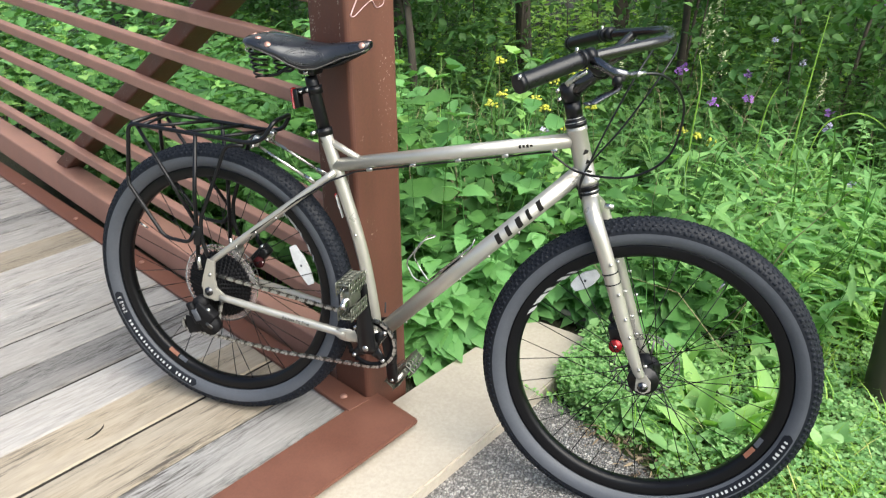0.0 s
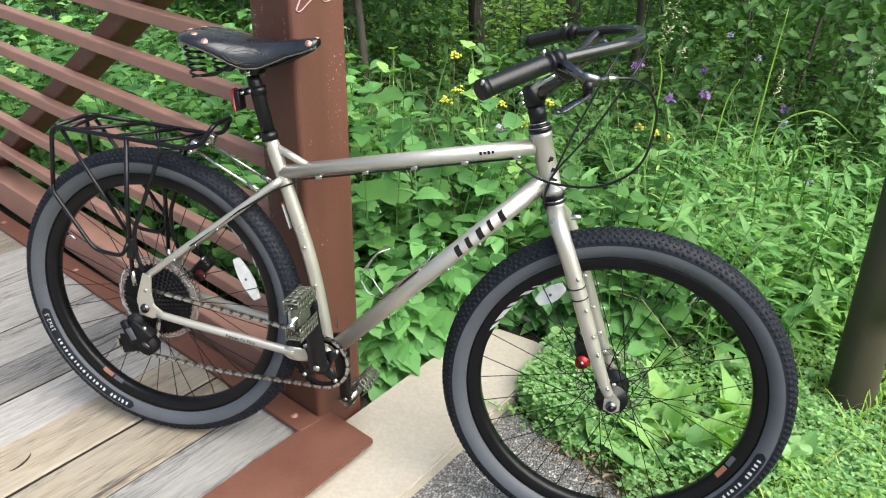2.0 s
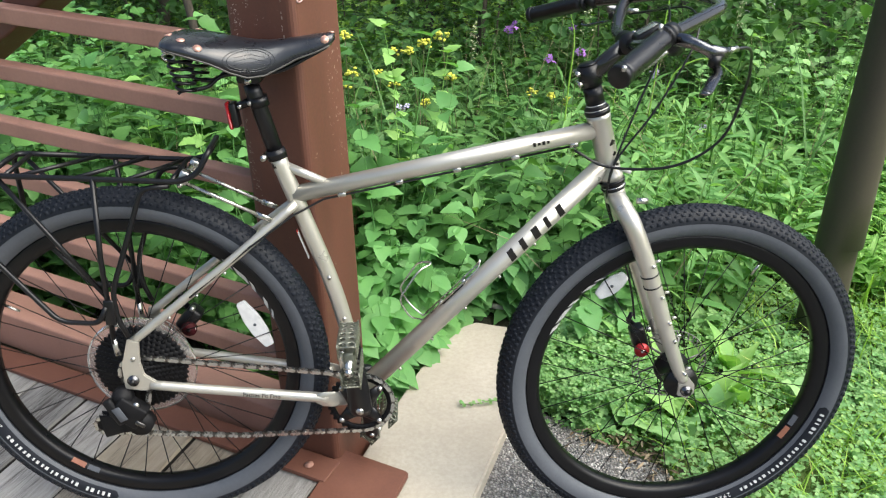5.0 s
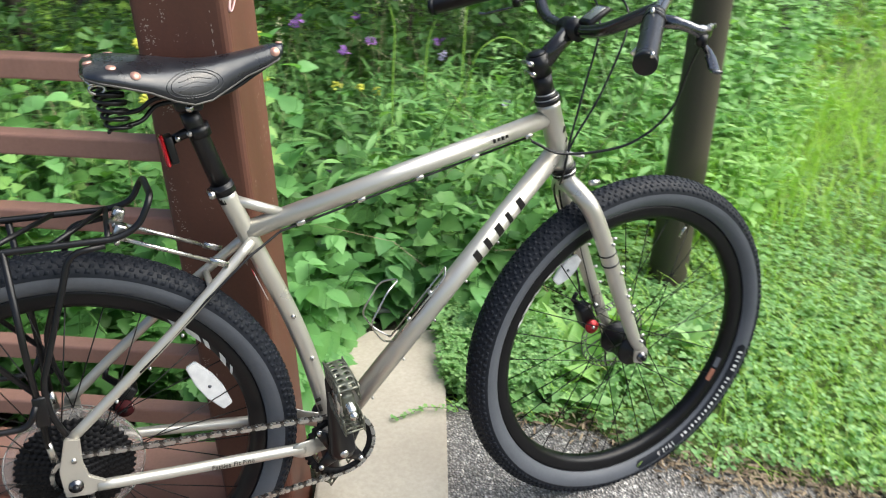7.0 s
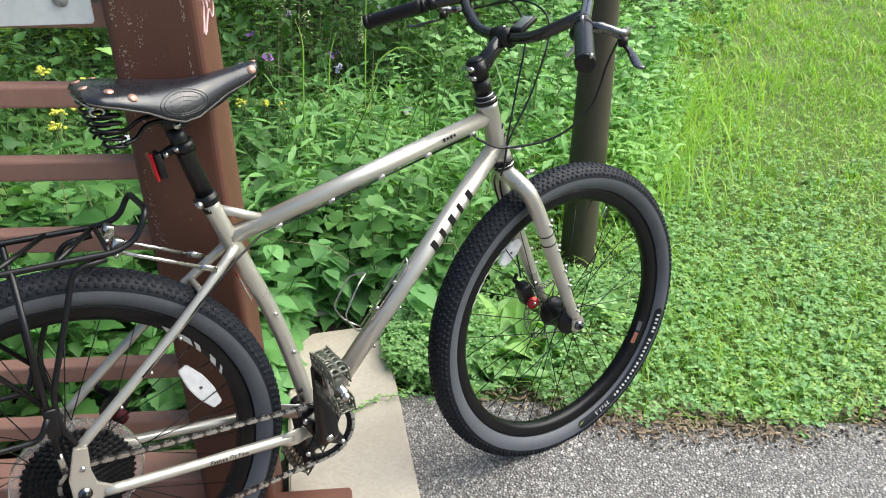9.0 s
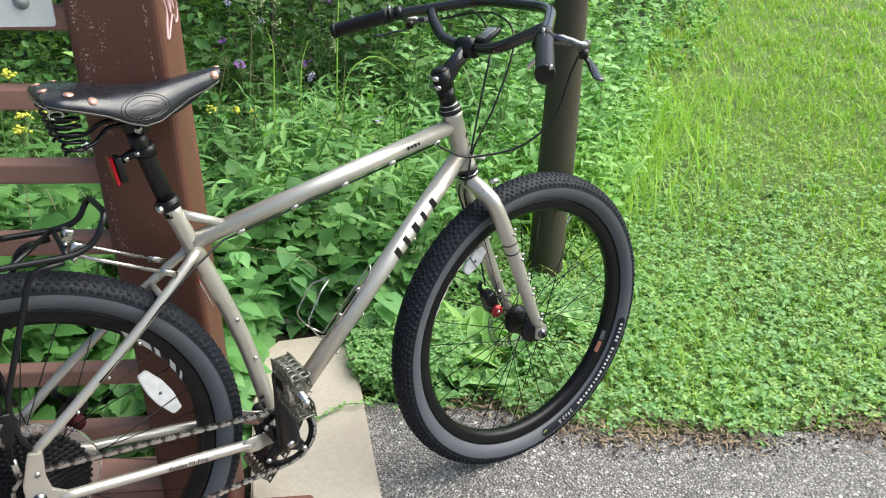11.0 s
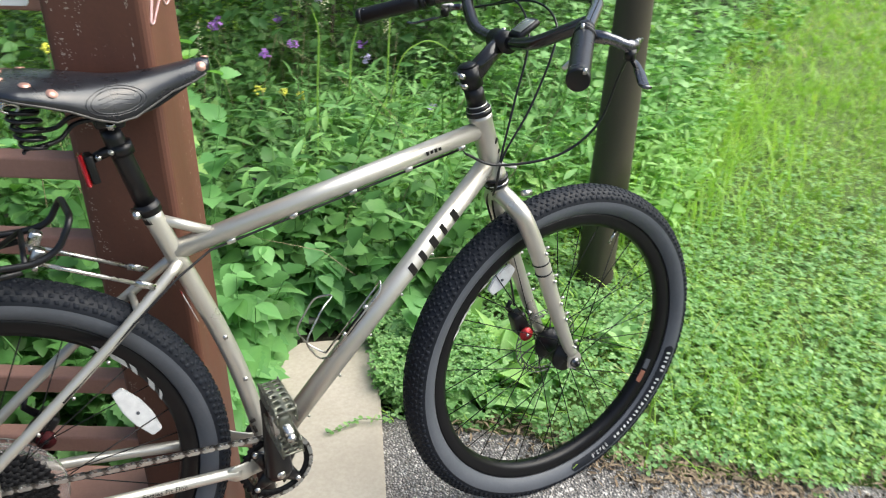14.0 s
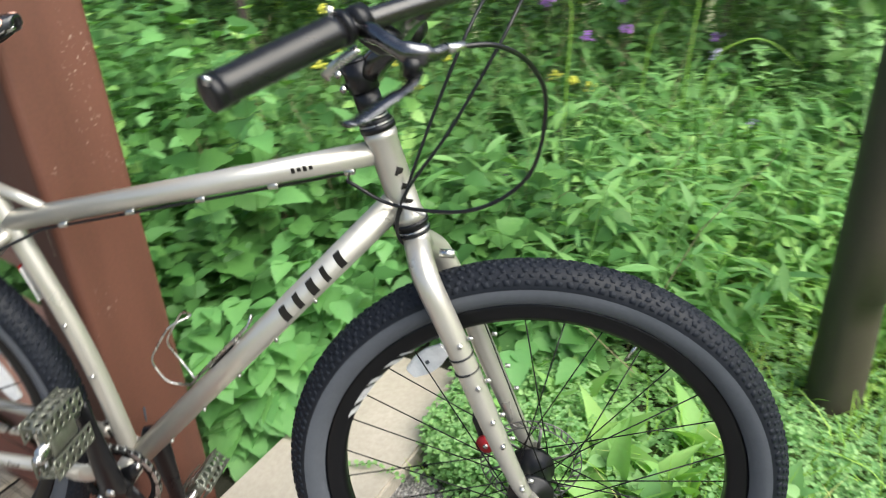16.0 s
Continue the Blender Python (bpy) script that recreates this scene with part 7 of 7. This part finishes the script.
# ---- flowers among the undergrowth ----
def make_flower(p, kind, seed):
    rng = random.Random(seed)
    p = Vector(p)
    foot = Vector((p.x + rng.uniform(-0.06, 0.06), p.y + rng.uniform(-0.02, 0.08), ground_z(p.x, p.y)))
    label = {"yellow": "yellow flat-topped wildflower on a thin stem", "purple": "purple wildflower cluster on a tall stem", "pale": "pale lilac wildflower cluster", "white": "small white wildflower on a tall stem"}[kind]
    t = tagged(new("wildflower"), label, "flower", "wildflowers on the bank")
    part("stem", tube(spline([foot, foot.lerp(p, 0.5) + Vector((0.01, 0, 0)), p], 4), 0.002, 6), M_STEM, t)
    for k in range({"yellow": 14, "white": 4}.get(kind, 9)):
        a = rng.uniform(0, 6.283)
        r = rng.uniform(0.004, 0.030) if kind == "yellow" else rng.uniform(0.004, 0.024)
        q = p + Vector((r * math.cos(a), r * math.sin(a), rng.uniform(-0.014, 0.010) - 8 * r * r if kind == "yellow" else rng.uniform(-0.028, 0.012)))
        if kind == "yellow":
            b = bmesh.new()
            bmesh.ops.create_icosphere(b, subdivisions=1, radius=1.0)
            for w in b.verts:
                k_ = 0.0078 * (1 + 0.55 * noise.noise(w.co * 2.6 + q * 90))
                w.co = q + Vector((w.co.x * k_, w.co.y * k_, w.co.z * k_ * 0.8))
            part("flower_head", b, M_YELLOW, t, smooth=False)
        else:
            b = bmesh.new()
            face = pose(0, 0, 0, rng.uniform(-50, 50), rng.uniform(-50, 50), rng.uniform(0, 90))
            for j in range(4):
                w = [Vector((0, 0, 0)), Vector((0.010, -0.006, 0.001)), Vector((0.015, 0, 0)), Vector((0.010, 0.006, 0.001))]
                b.faces.new([b.verts.new(Matrix.Translation(q) @ face @ pose(0, 0, 0, 0, 0, 90 * j) @ c) for c in w])
            part("blossom", b, {"purple": M_PURPLE, "pale": M_PALE, "white": M_WHITE}[kind], t)
        part("flower_stalk", tube([p - Vector((0, 0, 0.03)), q], 0.0009, 5), M_STEM, t)


FLOWERS = [("yellow", (-0.45, 3.36, 0.62)), ("yellow", (-0.52, 3.46, 0.57)), ("yellow", (-0.58, 3.50, 0.53)), ("yellow", (-0.66, 3.90, 0.43)), ("yellow", (-0.72, 3.80, 0.36)), ("yellow", (-0.66, 3.70, 0.34)),
           ("yellow", (-0.41, 3.50, 0.42)), ("yellow", (-0.52, 3.50, 0.31)), ("yellow", (-0.84, 3.50, 0.60)), ("yellow", (-0.82, 3.50, 0.45)), ("yellow", (-0.85, 3.40, 0.43)), ("yellow", (-0.01, 3.88, 0.23)),
           ("yellow", (0.06, 3.74, 0.25)), ("yellow", (0.12, 3.70, 0.24)), ("purple", (-0.04, 4.40, 0.43)), ("purple", (-0.07, 4.42, 0.40)), ("purple", (0.29, 4.50, 0.39)), ("purple", (0.30, 4.30, 0.31)),
           ("purple", (0.12, 4.20, 0.30)), ("purple", (0.71, 4.38, 0.24)), ("purple", (0.95, 4.80, 0.72)), ("purple", (1.02, 4.70, 0.51)), ("purple", (-0.18, 3.42, 0.00)), ("pale", (0.41, 4.70, 0.54)),
           ("pale", (0.56, 4.60, 0.45)), ("pale", (0.70, 4.30, 0.19)), ("white", (1.11, 4.65, 0.45)), ("white", (1.12, 4.60, 0.40)), ("white", (1.44, 4.70, 0.45)), ("white", (1.32, 4.75, 0.40)), ("pale", (0.73, 3.60, 0.12)), ("pale", (-0.62, 3.54, 0.27))]
for k, (kind, p) in enumerate(FLOWERS):
    make_flower(p, kind, k)



def make_seed_grass(tip, seed):
    """A tall grass stem with a loose pale seed head."""
    rng = random.Random(seed)
    tip = Vector(tip)
    foot = Vector((tip.x - 0.05, tip.y + 0.05, ground_z(tip.x, tip.y)))
    line = spline([foot, foot.lerp(tip, 0.6) + Vector((-0.01, 0, 0.03)), tip], 6)
    t = tagged(new("seed_grass"), "tall grass stem with a pale loose seed head", "grass stem", "seeding grasses")
    part("stem", tube(line, [0.0018 - 0.0001 * k for k in range(len(line))], 6), M_STEM, t)
    n = 60
    k = np.array([rng.random() for _ in range(n)])
    c = np.array(foot)[None] * 0 + np.array([foot.lerp(tip, 0.80 + 0.20 * q) for q in k]) + RNG.normal(0, 0.010, (n, 3)) * (1.3 - k)[:, None]
    v_, f_ = scatter(LANCE, c, RNG.rand(n) * 6.283, RNG.normal(-0.4, 0.5, n), RNG.rand(n) * 3, 0.009 + 0.006 * RNG.rand(n), 0.012 + 0.008 * RNG.rand(n))
    head = raw_mesh("seed_head", v_, f_, M_SEED)
    head.parent = t


for k, tip in enumerate(((0.07, 3.30, 0.94), (0.04, 3.34, 0.90), (0.11, 3.30, 0.80), (-0.30, 3.60, 0.62), (0.55, 3.70, 0.60), (0.95, 3.90, 0.66))):
    make_seed_grass(tip, k)

dry = tagged(new("dry_stalks"), "tangle of dry brown stalks in the undergrowth", "dead plant")
dry_rng = random.Random(5)
for k in range(16):
    a = Vector((-0.81 + dry_rng.uniform(-0.05, 0.05), 2.74 + dry_rng.uniform(-0.05, 0.05), 0.02))
    b = Vector((-0.86 + dry_rng.gauss(0, 0.045), 2.80 + dry_rng.gauss(0, 0.04), 0.16 + dry_rng.uniform(0, 0.13)))
    part("stalk", tube(spline([a, a.lerp(b, 0.5) + Vector((dry_rng.gauss(0, 0.03), dry_rng.gauss(0, 0.03), 0.02)), b], 4), 0.0016, 5), M_STRAW, dry)
for pts in ([(0.30, 3.62, -0.05), (0.31, 3.60, 0.22), (0.33, 3.60, 0.44), (0.37, 3.60, 0.55)], [(0.50, 3.62, 0.0), (0.55, 3.60, 0.34), (0.65, 3.60, 0.43), (0.75, 3.60, 0.42), (0.88, 3.60, 0.32)], [(0.02, 3.24, 0.0), (0.03, 3.22, 0.40), (0.04, 3.20, 0.62), (0.02, 3.20, 0.72)], [(0.44, 3.52, 0.0), (0.46, 3.50, 0.50), (0.49, 3.50, 0.86)]):
    blade = tagged(new("pale_grass_blade"), "long light green arching grass blade", "grass blade", "pale grass blades")
    line = spline(pts, 6)
    part("stem", tube(line, [0.0030 * math.sin(math.pi * min(0.15 + 0.85 * k / len(line), 0.97)) + 0.0005 for k in range(len(line))], 6, flat=0.25), M_TALLGRASS, blade)

# a dry stick behind the slab, and a creeping strand over the concrete
stick = tube(spline([(-0.335, 2.434, -0.052), (-0.32, 2.428, -0.047), (-0.26, 2.400, -0.046), (-0.20, 2.372, -0.046), (-0.15, 2.348, -0.050)], 5), [0.0085] * 4 + [0.0112] * 17, 12)
tagged(obj("stick", stick, M_STICK), "pale peeled stick lying behind the slab", "stick")
strand = tagged(new("creeping_strand"), "thin creeping weed strand over the concrete", "weed")
line = spline([(-0.30, 1.885, -0.03), (-0.335, 1.890, -0.015), (-0.378, 1.913, -0.018), (-0.42, 1.903, -0.019), (-0.462, 1.908, -0.022)], 6)
part("stem", tube(line, 0.0011, 6), M_STEM, strand)
n = 26
at = np.array([line[int(k)] for k in np.linspace(0, len(line) - 1, n)])
v_, f_ = scatter(CLOVER, at, RNG.rand(n) * 6.283, RNG.normal(0.25, 0.2, n), RNG.normal(0, 0.3, n), 0.009 + 0.006 * RNG.rand(n))
raw_mesh("foliage", v_, f_, M_CLOVER).parent = strand

make_planks()
